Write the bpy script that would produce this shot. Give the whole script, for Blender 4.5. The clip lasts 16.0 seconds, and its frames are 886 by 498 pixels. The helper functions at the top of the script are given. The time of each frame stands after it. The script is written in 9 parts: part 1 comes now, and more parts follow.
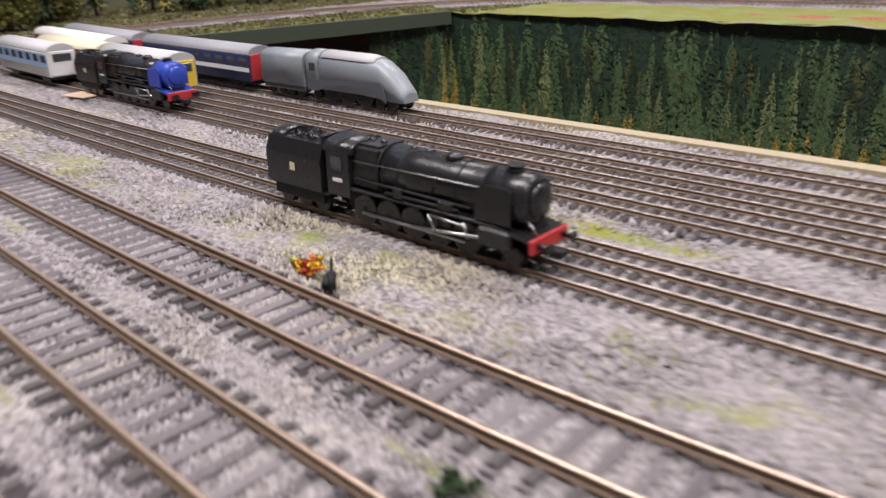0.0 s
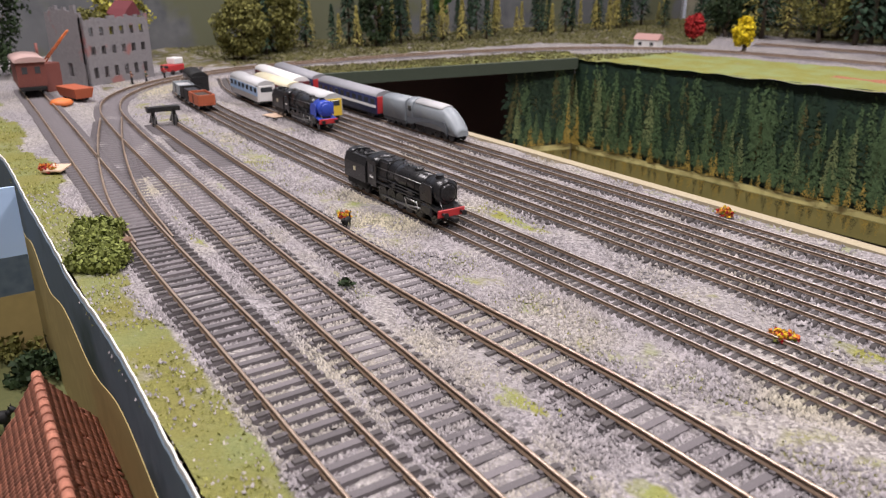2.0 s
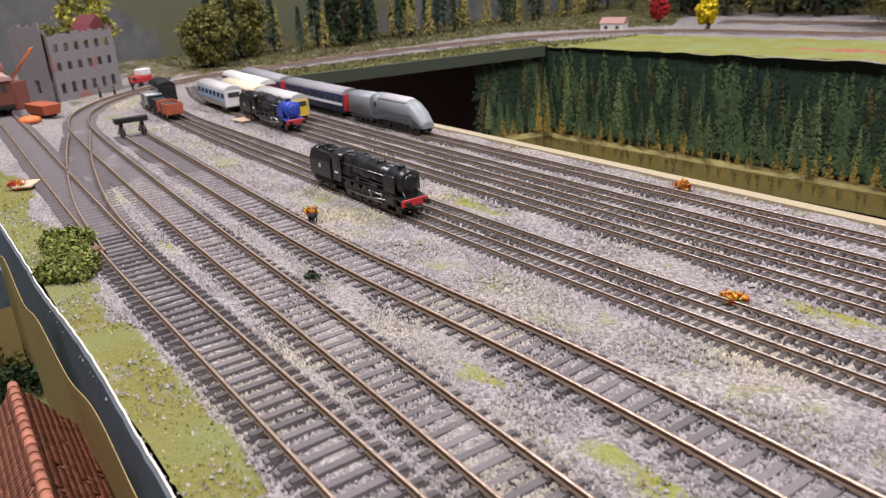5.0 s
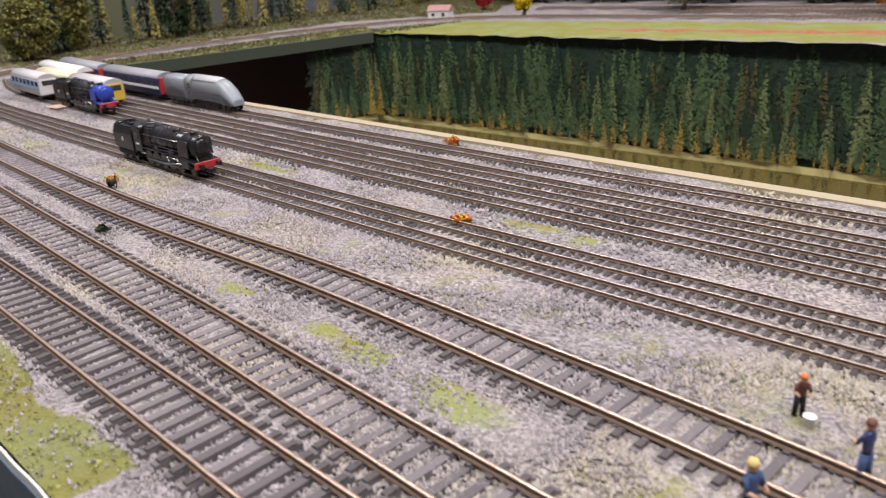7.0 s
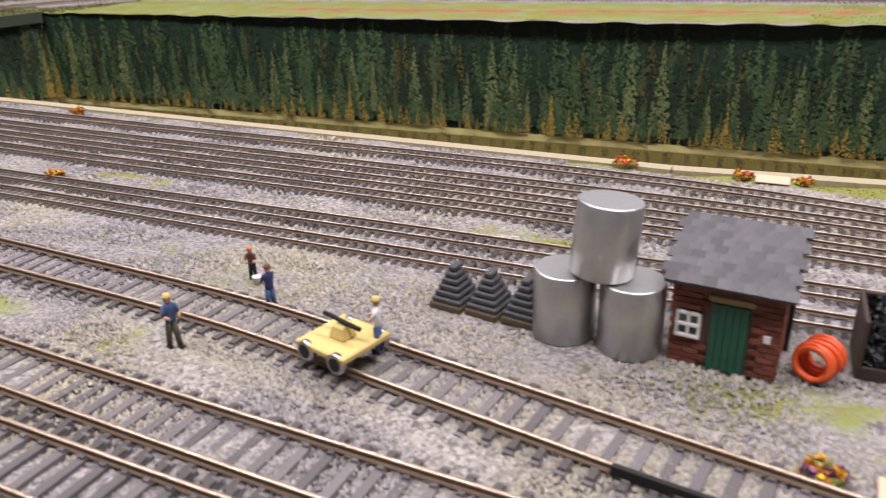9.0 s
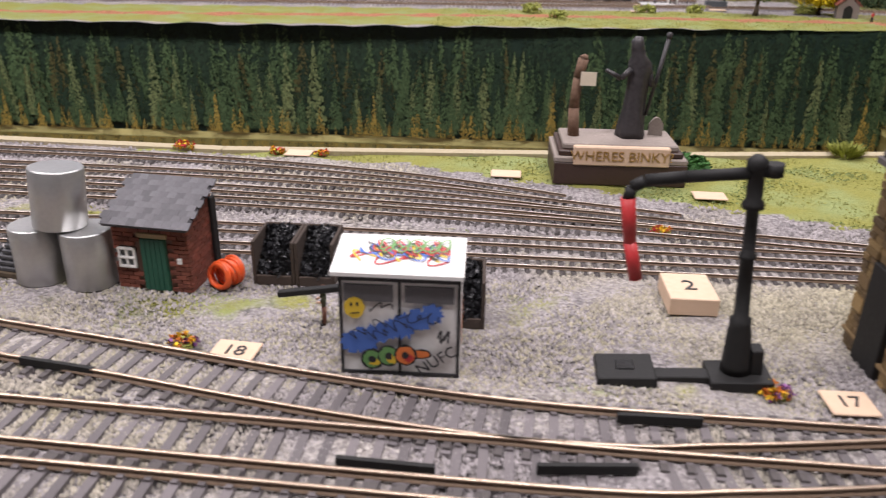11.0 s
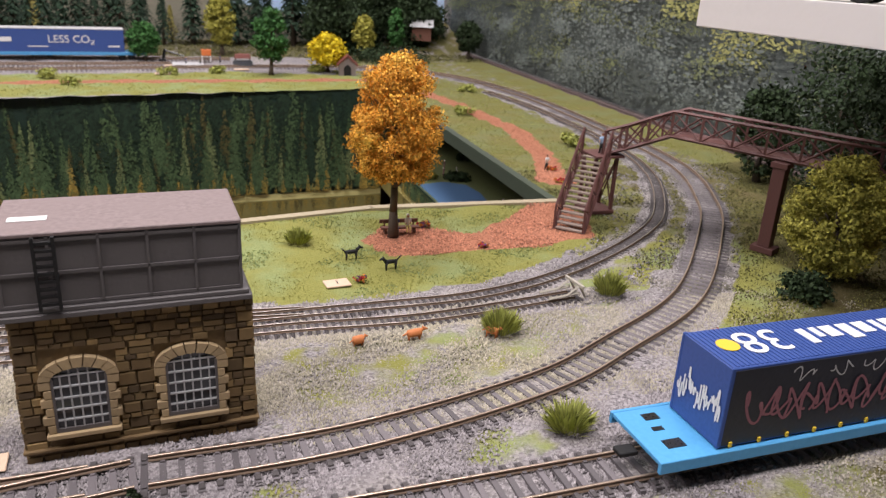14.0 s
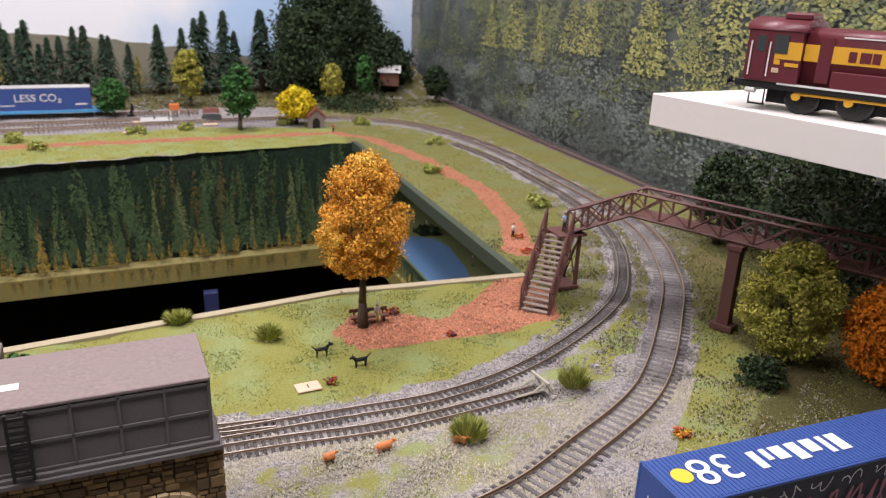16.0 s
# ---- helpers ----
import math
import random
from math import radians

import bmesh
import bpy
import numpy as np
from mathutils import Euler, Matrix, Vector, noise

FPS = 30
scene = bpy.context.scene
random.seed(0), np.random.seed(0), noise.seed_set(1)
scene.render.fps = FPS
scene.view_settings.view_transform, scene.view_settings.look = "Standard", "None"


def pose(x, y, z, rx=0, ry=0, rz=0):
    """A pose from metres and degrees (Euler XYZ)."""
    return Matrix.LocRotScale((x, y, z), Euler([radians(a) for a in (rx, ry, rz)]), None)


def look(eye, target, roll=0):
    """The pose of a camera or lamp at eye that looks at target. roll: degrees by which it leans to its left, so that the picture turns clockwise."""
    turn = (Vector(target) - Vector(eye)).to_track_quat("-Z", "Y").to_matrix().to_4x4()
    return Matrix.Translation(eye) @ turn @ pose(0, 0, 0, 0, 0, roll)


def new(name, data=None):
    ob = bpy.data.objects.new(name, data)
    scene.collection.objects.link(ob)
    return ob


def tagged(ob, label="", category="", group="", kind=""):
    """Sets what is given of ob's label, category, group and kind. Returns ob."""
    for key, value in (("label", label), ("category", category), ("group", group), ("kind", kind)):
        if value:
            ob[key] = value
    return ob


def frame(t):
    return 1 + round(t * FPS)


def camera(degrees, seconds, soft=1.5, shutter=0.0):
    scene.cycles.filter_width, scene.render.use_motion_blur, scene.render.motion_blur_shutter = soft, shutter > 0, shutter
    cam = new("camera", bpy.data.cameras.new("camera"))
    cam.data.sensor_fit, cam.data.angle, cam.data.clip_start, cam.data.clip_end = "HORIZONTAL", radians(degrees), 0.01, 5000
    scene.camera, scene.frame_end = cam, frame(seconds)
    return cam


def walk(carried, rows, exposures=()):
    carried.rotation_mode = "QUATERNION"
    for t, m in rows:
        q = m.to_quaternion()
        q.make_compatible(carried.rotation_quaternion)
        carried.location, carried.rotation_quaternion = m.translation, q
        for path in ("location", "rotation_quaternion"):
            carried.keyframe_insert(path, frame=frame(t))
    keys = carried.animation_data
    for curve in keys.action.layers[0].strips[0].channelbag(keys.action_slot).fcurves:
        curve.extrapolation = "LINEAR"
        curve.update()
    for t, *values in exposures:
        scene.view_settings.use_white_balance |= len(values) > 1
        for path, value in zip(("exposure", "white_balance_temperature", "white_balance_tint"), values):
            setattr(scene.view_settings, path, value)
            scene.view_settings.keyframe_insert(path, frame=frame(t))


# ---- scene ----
cam = camera(60.2, 16.0, 1.2, 0.22)
cam.data.dof.use_dof, cam.data.dof.focus_distance, cam.data.dof.aperture_fstop = True, 0.36, 26.0
METRES, EYE, TILT, LEAN, TURN = 0.96, 0.0861, -24.08, 1.545, 38.0
PATH = [
    (0, (0.393, 0.045, 0.078), (-0.825, 1.447, -0.666), -1.3),
    (0.5, (0.548, -0.011, 0.122), (-0.906, 1.17, -0.579), -0.4),
    (1, (0.606, -0.018, 0.132), (-0.918, 1.077, -0.559), 0.3),
    (1.5, (0.604, -0.015, 0.128), (-0.943, 1.047, -0.564), -0.0),
    (2, (0.6, -0.016, 0.126), (-0.952, 1.038, -0.567), -0.2),
    (2.5, (0.598, -0.017, 0.124), (-0.957, 1.032, -0.572), -2.6),
    (3, (0.599, -0.014, 0.124), (-0.954, 1.036, -0.572), -3.7),
    (3.5, (0.601, -0.012, 0.126), (-0.948, 1.043, -0.573), -3.6),
    (6, (0.642, -0.012, 0.122), (-0.834, 1.136, -0.589), -3.7),
    (6.5, (0.665, -0.014, 0.12), (-0.734, 1.222, -0.599), -3.5),
    (7, (0.688, -0.014, 0.116), (-0.624, 1.305, -0.618), -3.6),
    (7.5, (0.712, -0.016, 0.114), (-0.514, 1.376, -0.635), -3.6),
    (8, (0.742, -0.018, 0.111), (-0.37, 1.459, -0.651), -3.4),
    (8.2, (0.754, -0.019, 0.112), (-0.309, 1.49, -0.657), -3.2),
    (10.3, (0.876, -0.057, 0.123), (0.551, 1.742, -0.688), 1.0),
    (10.5, (0.888, -0.061, 0.124), (0.598, 1.746, -0.683), 1.0),
    (11, (0.921, -0.074, 0.128), (0.739, 1.749, -0.676), 1.0),
    (11.5, (0.957, -0.088, 0.135), (0.902, 1.743, -0.669), 1.5),
    (12, (0.996, -0.103, 0.142), (1.107, 1.73, -0.651), 2.2),
    (12.5, (1.032, -0.12, 0.156), (1.337, 1.697, -0.621), 3.1),
    (13, (1.065, -0.143, 0.165), (1.54, 1.649, -0.586), 3.4),
    (13.5, (1.086, -0.157, 0.176), (1.678, 1.61, -0.55), 3.4),
    (14, (1.095, -0.162, 0.19), (1.739, 1.594, -0.518), 3.3),
    (14.5, (1.101, -0.163, 0.206), (1.778, 1.588, -0.483), 3.1),
    (15, (1.103, -0.164, 0.22), (1.792, 1.587, -0.459), 2.7),
    (15.5, (1.103, -0.162, 0.234), (1.802, 1.588, -0.435), 2.5),
    (16, (1.1, -0.157, 0.244), (1.808, 1.591, -0.42), 2.4),
]
walk(cam, [(t, look(eye, target, roll)) for t, eye, target, roll in PATH])

# the room's light: four ceiling panels over the table
def ceiling_lamp(x, y, power, sx, sy):
    data = bpy.data.lights.new("ceiling_lamp", "AREA")
    data.shape, data.size, data.size_y, data.energy, data.color = "RECTANGLE", sx, sy, power, (1.0, 0.93, 0.965)
    ob = new("ceiling_lamp", data)
    ob.matrix_world = pose(x, y, 1.36)
    return ob


for lx, ly in ((-0.15, -0.18), (1.22, -0.18), (-0.15, 1.0), (1.22, 1.0)):
    ceiling_lamp(lx, ly, (25.5 if lx < 0 else 20.5) if ly < 0 else (15.0 if lx < 0 else 22.5), 1.0, 0.3)
world = bpy.data.worlds.new("room_air")
scene.world = world
world.use_nodes = True
world.node_tree.nodes["Background"].inputs[0].default_value = (0.9, 0.93, 1.0, 1)
world.node_tree.nodes["Background"].inputs[1].default_value = 0.012


# ---- materials ----
def shade(name, a, b=None, rough=0.6, metal=0.0, grain=900.0, big=40.0, bump=0.15, mix=0.5, rnd=0.0, island=0.0, spec=0.5, c=None, cmix=(0.55, 0.7)):
    """Two colours broken up at two scales, with fine relief; c: a third colour in larger stains."""
    m = bpy.data.materials.new(name)
    m.use_nodes = True
    nt = m.node_tree
    n, l = nt.nodes, nt.links
    p = n["Principled BSDF"]
    p.inputs["Roughness"].default_value, p.inputs["Metallic"].default_value = rough, metal
    p.inputs["Specular IOR Level"].default_value = spec
    b = b or tuple(v * 0.75 for v in a)
    co = n.new("ShaderNodeTexCoord").outputs["Object"]
    if rnd or island:
        geo = n.new("ShaderNodeNewGeometry").outputs["Random Per Island"] if island else n.new("ShaderNodeObjectInfo").outputs["Random"]

    def noise_at(scale, detail=3):
        t = n.new("ShaderNodeTexNoise")
        t.inputs["Scale"].default_value, t.inputs["Detail"].default_value = scale, detail
        l.new(co, t.inputs["Vector"])
        return t.outputs["Fac"]

    def ramp(f, lo, hi):
        r = n.new("ShaderNodeMapRange")
        r.inputs[1].default_value, r.inputs[2].default_value = lo, hi
        l.new(f, r.inputs[0])
        return r.outputs[0]

    def blend(f, x, y):
        mx = n.new("ShaderNodeMix")
        mx.data_type = "RGBA"
        if isinstance(f, float):
            mx.inputs[0].default_value = f
        else:
            l.new(f, mx.inputs[0])
        for slot, v in ((6, x), (7, y)):
            if isinstance(v, tuple):
                mx.inputs[slot].default_value = (*v, 1)
            else:
                l.new(v, mx.inputs[slot])
        return mx.outputs[2]

    fine, wide = noise_at(grain), noise_at(big)
    col = blend(ramp(fine, 0.5 - 0.25, 0.5 + 0.25), a, b)
    col = blend(ramp(wide, 0.35, 0.65), col, blend(mix, a, b))
    if c:
        col = blend(ramp(noise_at(big * 0.6, 5), *cmix), col, c)
    if rnd or island:
        hsv = n.new("ShaderNodeHueSaturation")
        amount = rnd or island
        l.new(col, hsv.inputs["Color"])
        l.new(ramp(geo, -0.5 / amount + 0.5, 0.5 / amount + 0.5), hsv.inputs["Value"])
        r2 = n.new("ShaderNodeMapRange")
        l.new(geo, r2.inputs[0])
        r2.inputs[3].default_value, r2.inputs[4].default_value = 1 - amount, 1 + amount
        l.new(r2.outputs[0], hsv.inputs["Value"])
        col = hsv.outputs["Color"]
    l.new(col, p.inputs["Base Color"])
    rr = n.new("ShaderNodeMapRange")
    rr.inputs[3].default_value, rr.inputs[4].default_value = max(0.02, rough - 0.1), min(1, rough + 0.1)
    l.new(fine, rr.inputs[0])
    l.new(rr.outputs[0], p.inputs["Roughness"])
    if bump:
        bp = n.new("ShaderNodeBump")
        bp.inputs["Strength"].default_value, bp.inputs["Distance"].default_value = bump, 0.0006
        l.new(fine, bp.inputs["Height"])
        l.new(bp.outputs[0], p.inputs["Normal"])
    return m


def cover_material(name):
    """The layout's scatter: ballast, grass and red earth, by a colour attribute that holds how much of each lies where."""
    m = bpy.data.materials.new(name)
    m.use_nodes = True
    nt = m.node_tree
    n, l = nt.nodes, nt.links
    p = n["Principled BSDF"]
    p.inputs["Roughness"].default_value = 0.95
    p.inputs["Specular IOR Level"].default_value = 0.2
    co = n.new("ShaderNodeTexCoord").outputs["Object"]
    at = n.new("ShaderNodeAttribute")
    at.attribute_name = "cover"
    sep = n.new("ShaderNodeSeparateColor")
    l.new(at.outputs["Color"], sep.inputs[0])

    def tex(scale, detail=4):
        t = n.new("ShaderNodeTexNoise")
        t.inputs["Scale"].default_value, t.inputs["Detail"].default_value = scale, detail
        l.new(co, t.inputs["Vector"])
        return t.outputs["Fac"]

    def mix(f, x, y):
        mx = n.new("ShaderNodeMix")
        mx.data_type = "RGBA"
        l.new(f, mx.inputs[0])
        for slot, v in ((6, x), (7, y)):
            if isinstance(v, tuple):
                mx.inputs[slot].default_value = (*v, 1)
            else:
                l.new(v, mx.inputs[slot])
        return mx.outputs[2]

    def step(f, lo, hi):
        r = n.new("ShaderNodeMapRange")
        r.inputs[1].default_value, r.inputs[2].default_value = lo, hi
        l.new(f, r.inputs[0])
        return r.outputs[0]

    def broken(weight, scale):
        add = n.new("ShaderNodeMath")
        l.new(weight, add.inputs[0])
        l.new(tex(scale, 6), add.inputs[1])
        return step(add.outputs[0], 0.92, 1.12)

    vor = n.new("ShaderNodeTexVoronoi")
    vor.inputs["Scale"].default_value = 850
    l.new(co, vor.inputs["Vector"])
    cell = n.new("ShaderNodeSeparateColor")
    l.new(vor.outputs["Color"], cell.inputs[0])
    stone = mix(cell.outputs[0], (0.11, 0.1, 0.103), (0.36, 0.333, 0.335))
    stone = mix(step(tex(14), 0.45, 0.62), stone, mix(cell.outputs[1], (0.13, 0.115, 0.11), (0.43, 0.4, 0.37)))
    grass = mix(tex(700, 3), (0.13, 0.135, 0.03), (0.32, 0.31, 0.09))
    grass = mix(step(tex(25), 0.45, 0.62), grass, mix(tex(500), (0.15, 0.19, 0.07), (0.31, 0.34, 0.14)))
    # brown-olive flock; its dark tone also stands for shade below the shelf
    dark_flock = mix(tex(600, 3), (0.05, 0.055, 0.018), (0.17, 0.15, 0.055))
    dark_flock = mix(step(tex(18), 0.45, 0.65), dark_flock, mix(tex(500), (0.09, 0.07, 0.03), (0.16, 0.13, 0.06)))
    grass = mix(sep.outputs[2], grass, dark_flock)
    earth = mix(cell.outputs[2], (0.2, 0.075, 0.04), (0.46, 0.2, 0.12))
    col = mix(broken(sep.outputs[0], 60), stone, grass)
    col = mix(broken(sep.outputs[1], 90), col, earth)
    l.new(col, p.inputs["Base Color"])
    bp = n.new("ShaderNodeBump")
    bp.inputs["Strength"].default_value, bp.inputs["Distance"].default_value = 0.7, 0.0009
    l.new(vor.outputs["Distance"], bp.inputs["Height"])
    l.new(bp.outputs[0], p.inputs["Normal"])
    return m


COVER = cover_material("scatter_cover")
SAND = shade("sandy_crumb", (0.36, 0.33, 0.25), (0.23, 0.21, 0.15), 0.95, grain=120, big=20, bump=0, island=0.25, spec=0.2)
GRAVEL = shade("gravel_stone", (0.33, 0.303, 0.305), (0.17, 0.155, 0.158), 0.9, grain=120, big=14, bump=0, island=0.4, c=(0.33, 0.3, 0.22), cmix=(0.5, 0.66), spec=0.25)
# ballast for the curve, its colour darkened to stand for the shelf's shadow
GRAVEL_SHADE = shade("shelf_shade_gravel", (0.2, 0.185, 0.175), (0.1, 0.092, 0.088), 0.9, grain=120, big=14, bump=0, island=0.4, c=(0.14, 0.13, 0.08), cmix=(0.5, 0.66), spec=0.25)
TURF = shade("turf_fibre", (0.24, 0.25, 0.06), (0.34, 0.33, 0.1), 0.9, grain=60, big=18, bump=0, island=0.25)
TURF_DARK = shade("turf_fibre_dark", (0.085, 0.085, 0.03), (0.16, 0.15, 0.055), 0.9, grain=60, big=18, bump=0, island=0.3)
TURF_COOL = shade("turf_fibre_cool", (0.18, 0.25, 0.09), (0.3, 0.35, 0.16), 0.9, grain=60, big=18, bump=0, island=0.25)
CRUMB = shade("red_earth_crumb", (0.44, 0.19, 0.11), (0.3, 0.12, 0.07), 0.95, grain=300, bump=0, island=0.5)
RAIL_SIDE = shade("rail_side_rust", (0.24, 0.165, 0.11), (0.15, 0.105, 0.075), 0.6, 0.1, grain=700)
RAIL_TOP = shade("rail_top_steel", (0.72, 0.56, 0.43), (0.55, 0.43, 0.34), 0.36, 0.75, grain=500, big=60, bump=0.03)
RAIL_TOP_N = shade("small_rail_top_steel", (0.62, 0.55, 0.48), (0.45, 0.39, 0.34), 0.38, 0.7, grain=500, big=60, bump=0.03)
SLEEPER = shade("sleeper_brown", (0.085, 0.074, 0.077), (0.17, 0.153, 0.158), 0.8, grain=1500, big=200, rnd=0.3)
SLEEPER_N = shade("small_sleeper_dark", (0.045, 0.039, 0.039), (0.1, 0.088, 0.086), 0.8, grain=1500, big=200)
BLACK = shade("black_enamel", (0.009, 0.009, 0.01), (0.018, 0.018, 0.019), 0.3, grain=900, bump=0.05, spec=0.5)
BLACK_DULL = shade("black_plastic_dull", (0.008, 0.008, 0.0085), (0.018, 0.0175, 0.017), 0.65, grain=700, spec=0.3)
STEEL = shade("bright_steel", (0.55, 0.55, 0.55), (0.4, 0.4, 0.4), 0.35, 1.0, bump=0.03)
RED = shade("red_paint", (0.5, 0.035, 0.04), (0.4, 0.03, 0.03), 0.45, bump=0.03)


# ---- building tools ----
def box(bm, x0, x1, y0, y1, z0, z1, mat=0, taper=0.0):
    """A box; taper draws its top in, in metres on every side."""
    t = taper
    vs = [bm.verts.new(c) for c in ((x0, y0, z0), (x1, y0, z0), (x1, y1, z0), (x0, y1, z0), (x0 + t, y0 + t, z1), (x1 - t, y0 + t, z1), (x1 - t, y1 - t, z1), (x0 + t, y1 - t, z1))]
    for f in ((3, 2, 1, 0), (4, 5, 6, 7), (0, 1, 5, 4), (1, 2, 6, 5), (2, 3, 7, 6), (3, 0, 4, 7)):
        bm.faces.new([vs[i] for i in f]).material_index = mat
    return vs


def tube(bm, a, b, ra, rb=None, seg=12, mat=0, smooth=True, caps=True):
    """A round bar from a to b, of radius ra to rb."""
    a, b = Vector(a), Vector(b)
    rb = ra if rb is None else rb
    q = (b - a).to_track_quat("Z", "Y")
    rings = []
    for at, r in ((a, ra), (b, rb)):
        rings.append([bm.verts.new(at + q @ Vector((r * math.cos(i * math.tau / seg), r * math.sin(i * math.tau / seg), 0))) for i in range(seg)])
    for i in range(seg):
        f = bm.faces.new((rings[0][i], rings[0][(i + 1) % seg], rings[1][(i + 1) % seg], rings[1][i]))
        f.material_index, f.smooth = mat, smooth
    if caps:
        bm.faces.new(rings[0][::-1]).material_index = mat
        bm.faces.new(rings[1]).material_index = mat


def lathe(bm, rows, at=(0, 0, 0), seg=20, mat=0, axis="z"):
    """A turned shape from rows of (radius, height)."""
    rings = []
    for r, h in rows:
        ring = []
        for i in range(seg):
            c, s = r * math.cos(i * math.tau / seg), r * math.sin(i * math.tau / seg)
            v = {"z": (c, s, h), "x": (h, c, s), "y": (s, h, c)}[axis]
            ring.append(bm.verts.new(Vector(at) + Vector(v)))
        rings.append(ring)
    for p, q in zip(rings, rings[1:]):
        for i in range(seg):
            f = bm.faces.new((p[i], p[(i + 1) % seg], q[(i + 1) % seg], q[i]))
            f.material_index, f.smooth = mat, True
    bm.faces.new(rings[0][::-1]).material_index = mat
    bm.faces.new(rings[-1]).material_index = mat


def prism(bm, outline, y0, y1, mat=0, axis="y"):
    """A plate with an outline of (x, z), from y0 to y1; axis x: an outline of (y, z); axis z: of (x, y)."""
    def at(u, v, w):
        return {"y": (u, w, v), "x": (w, u, v), "z": (u, v, w)}[axis]
    a = [bm.verts.new(at(u, v, y0)) for u, v in outline]
    b = [bm.verts.new(at(u, v, y1)) for u, v in outline]
    k = len(outline)
    for i in range(k):
        bm.faces.new((a[i], a[(i + 1) % k], b[(i + 1) % k], b[i])).material_index = mat
    bm.faces.new(a[::-1]).material_index = mat
    bm.faces.new(b).material_index = mat


def soften(bm, width=0.0004, seg=2):
    bmesh.ops.bevel(bm, geom=bm.edges[:], offset=width, segments=seg, affect="EDGES", clamp_overlap=True)


def solid(name, bm, *mats):
    bmesh.ops.recalc_face_normals(bm, faces=bm.faces[:])
    me = bpy.data.meshes.new(name)
    bm.to_mesh(me)
    bm.free()
    for m in mats:
        me.materials.append(m)
    return new(name, me)


def part(name, bm, material, parent, label=""):
    mats = material if isinstance(material, (list, tuple)) else (material,)
    ob = solid(name, bm, *mats)
    ob.parent = parent
    return tagged(ob, label)


def thing(name, at, label, category, group="", kind=""):
    ob = new(name)
    ob.empty_display_size = 0.01
    ob.matrix_world = at
    return tagged(ob, label, category, group, kind)


def bm_box(*a, soft=0.0003, **k):
    bm = bmesh.new()
    box(bm, *a, **k)
    if soft:
        soften(bm, soft, 1)
    return bm


def raw(name, verts, faces, *mats, smooth=False):
    """A mesh from arrays of corners and of equal-sided faces."""
    me = bpy.data.meshes.new(name)
    verts, faces = np.asarray(verts, np.float32), np.asarray(faces, np.int32)
    n, k = faces.shape
    me.vertices.add(len(verts))
    me.vertices.foreach_set("co", verts.ravel())
    me.loops.add(n * k)
    me.loops.foreach_set("vertex_index", faces.ravel())
    me.polygons.add(n)
    me.polygons.foreach_set("loop_start", np.arange(0, n * k, k, dtype=np.int32))
    me.update(calc_edges=True)
    for m in mats:
        me.materials.append(m)
    return new(name, me)


def glide(points, step):
    """Points at even steps along a smooth line through the given ones, with their directions."""
    p = np.array(points, float)
    p = np.vstack([2 * p[0] - p[1], p, 2 * p[-1] - p[-2]])
    fine = []
    for i in range(1, len(p) - 2):
        for t in np.linspace(0, 1, 40, endpoint=False):
            a, b, c, d = p[i - 1], p[i], p[i + 1], p[i + 2]
            fine.append(0.5 * (2 * b + (c - a) * t + (2 * a - 5 * b + 4 * c - d) * t * t + (3 * b - a - 3 * c + d) * t ** 3))
    fine = np.array(fine + [p[-2]])
    run = np.r_[0, np.cumsum(np.linalg.norm(np.diff(fine, axis=0), axis=1))]
    at = np.arange(0, run[-1], step)
    out = np.c_[np.interp(at, run, fine[:, 0]), np.interp(at, run, fine[:, 1])]
    way = np.gradient(out, axis=0)
    return out, way / np.linalg.norm(way, axis=1)[:, None]


def letters(name, body, size, at, material, parent=None, depth=0.0001):
    cu = bpy.data.curves.new(name, "FONT")
    cu.body, cu.size, cu.extrude, cu.align_x, cu.align_y = body, size, depth, "CENTER", "CENTER"
    tmp = bpy.data.objects.new(name, cu)
    me = bpy.data.meshes.new_from_object(tmp)
    bpy.data.objects.remove(tmp)
    me.materials.append(material)
    ob = new(name, me)
    ob.parent = parent
    ob.matrix_basis = at
    return ob


def leaves(rng, centres, radii, per, size, squash=0.8):
    """Small leaf quads strewn round clump centres."""
    k = len(centres)
    c = np.repeat(centres, per, 0)
    r = np.repeat(radii, per)
    d = rng.normal(size=(k * per, 3))
    d /= np.linalg.norm(d, axis=1)[:, None]
    c = c + d * (r * rng.random(k * per) ** 0.4)[:, None] * np.array((1, 1, squash))
    u = rng.normal(size=(k * per, 3))
    u /= np.linalg.norm(u, axis=1)[:, None]
    w = np.cross(u, d + 0.3 * rng.normal(size=d.shape))
    w /= np.linalg.norm(w, axis=1)[:, None] + 1e-9
    s = (size * (0.6 + 0.8 * rng.random(k * per)))[:, None]
    v = np.stack([c - u * s, c + w * s * 0.6, c + u * s, c - w * s * 0.6], 1).reshape(-1, 3)
    return v, np.arange(len(v)).reshape(-1, 4)


def crown_part(name, rng, parent, material, height, width, low, clumps, per, size, lump=0.22, shape=1.0):
    """A crown of clumps of leaves between low and height."""
    t = rng.random(clumps)
    ang = rng.random(clumps) * math.tau
    prof = np.sin(np.pi * (0.12 + 0.83 * t) ** shape) ** 0.7
    rad = width / 2 * prof * (0.45 + 0.5 * rng.random(clumps) ** 0.5)
    z = low + (height - low) * t
    c = np.c_[rad * np.cos(ang), rad * np.sin(ang), z]
    v, f = leaves(rng, c, width * lump * (0.5 + 0.6 * rng.random(clumps)), per, size)
    ob = raw(name, v, f, material)
    ob.parent = parent
    return ob


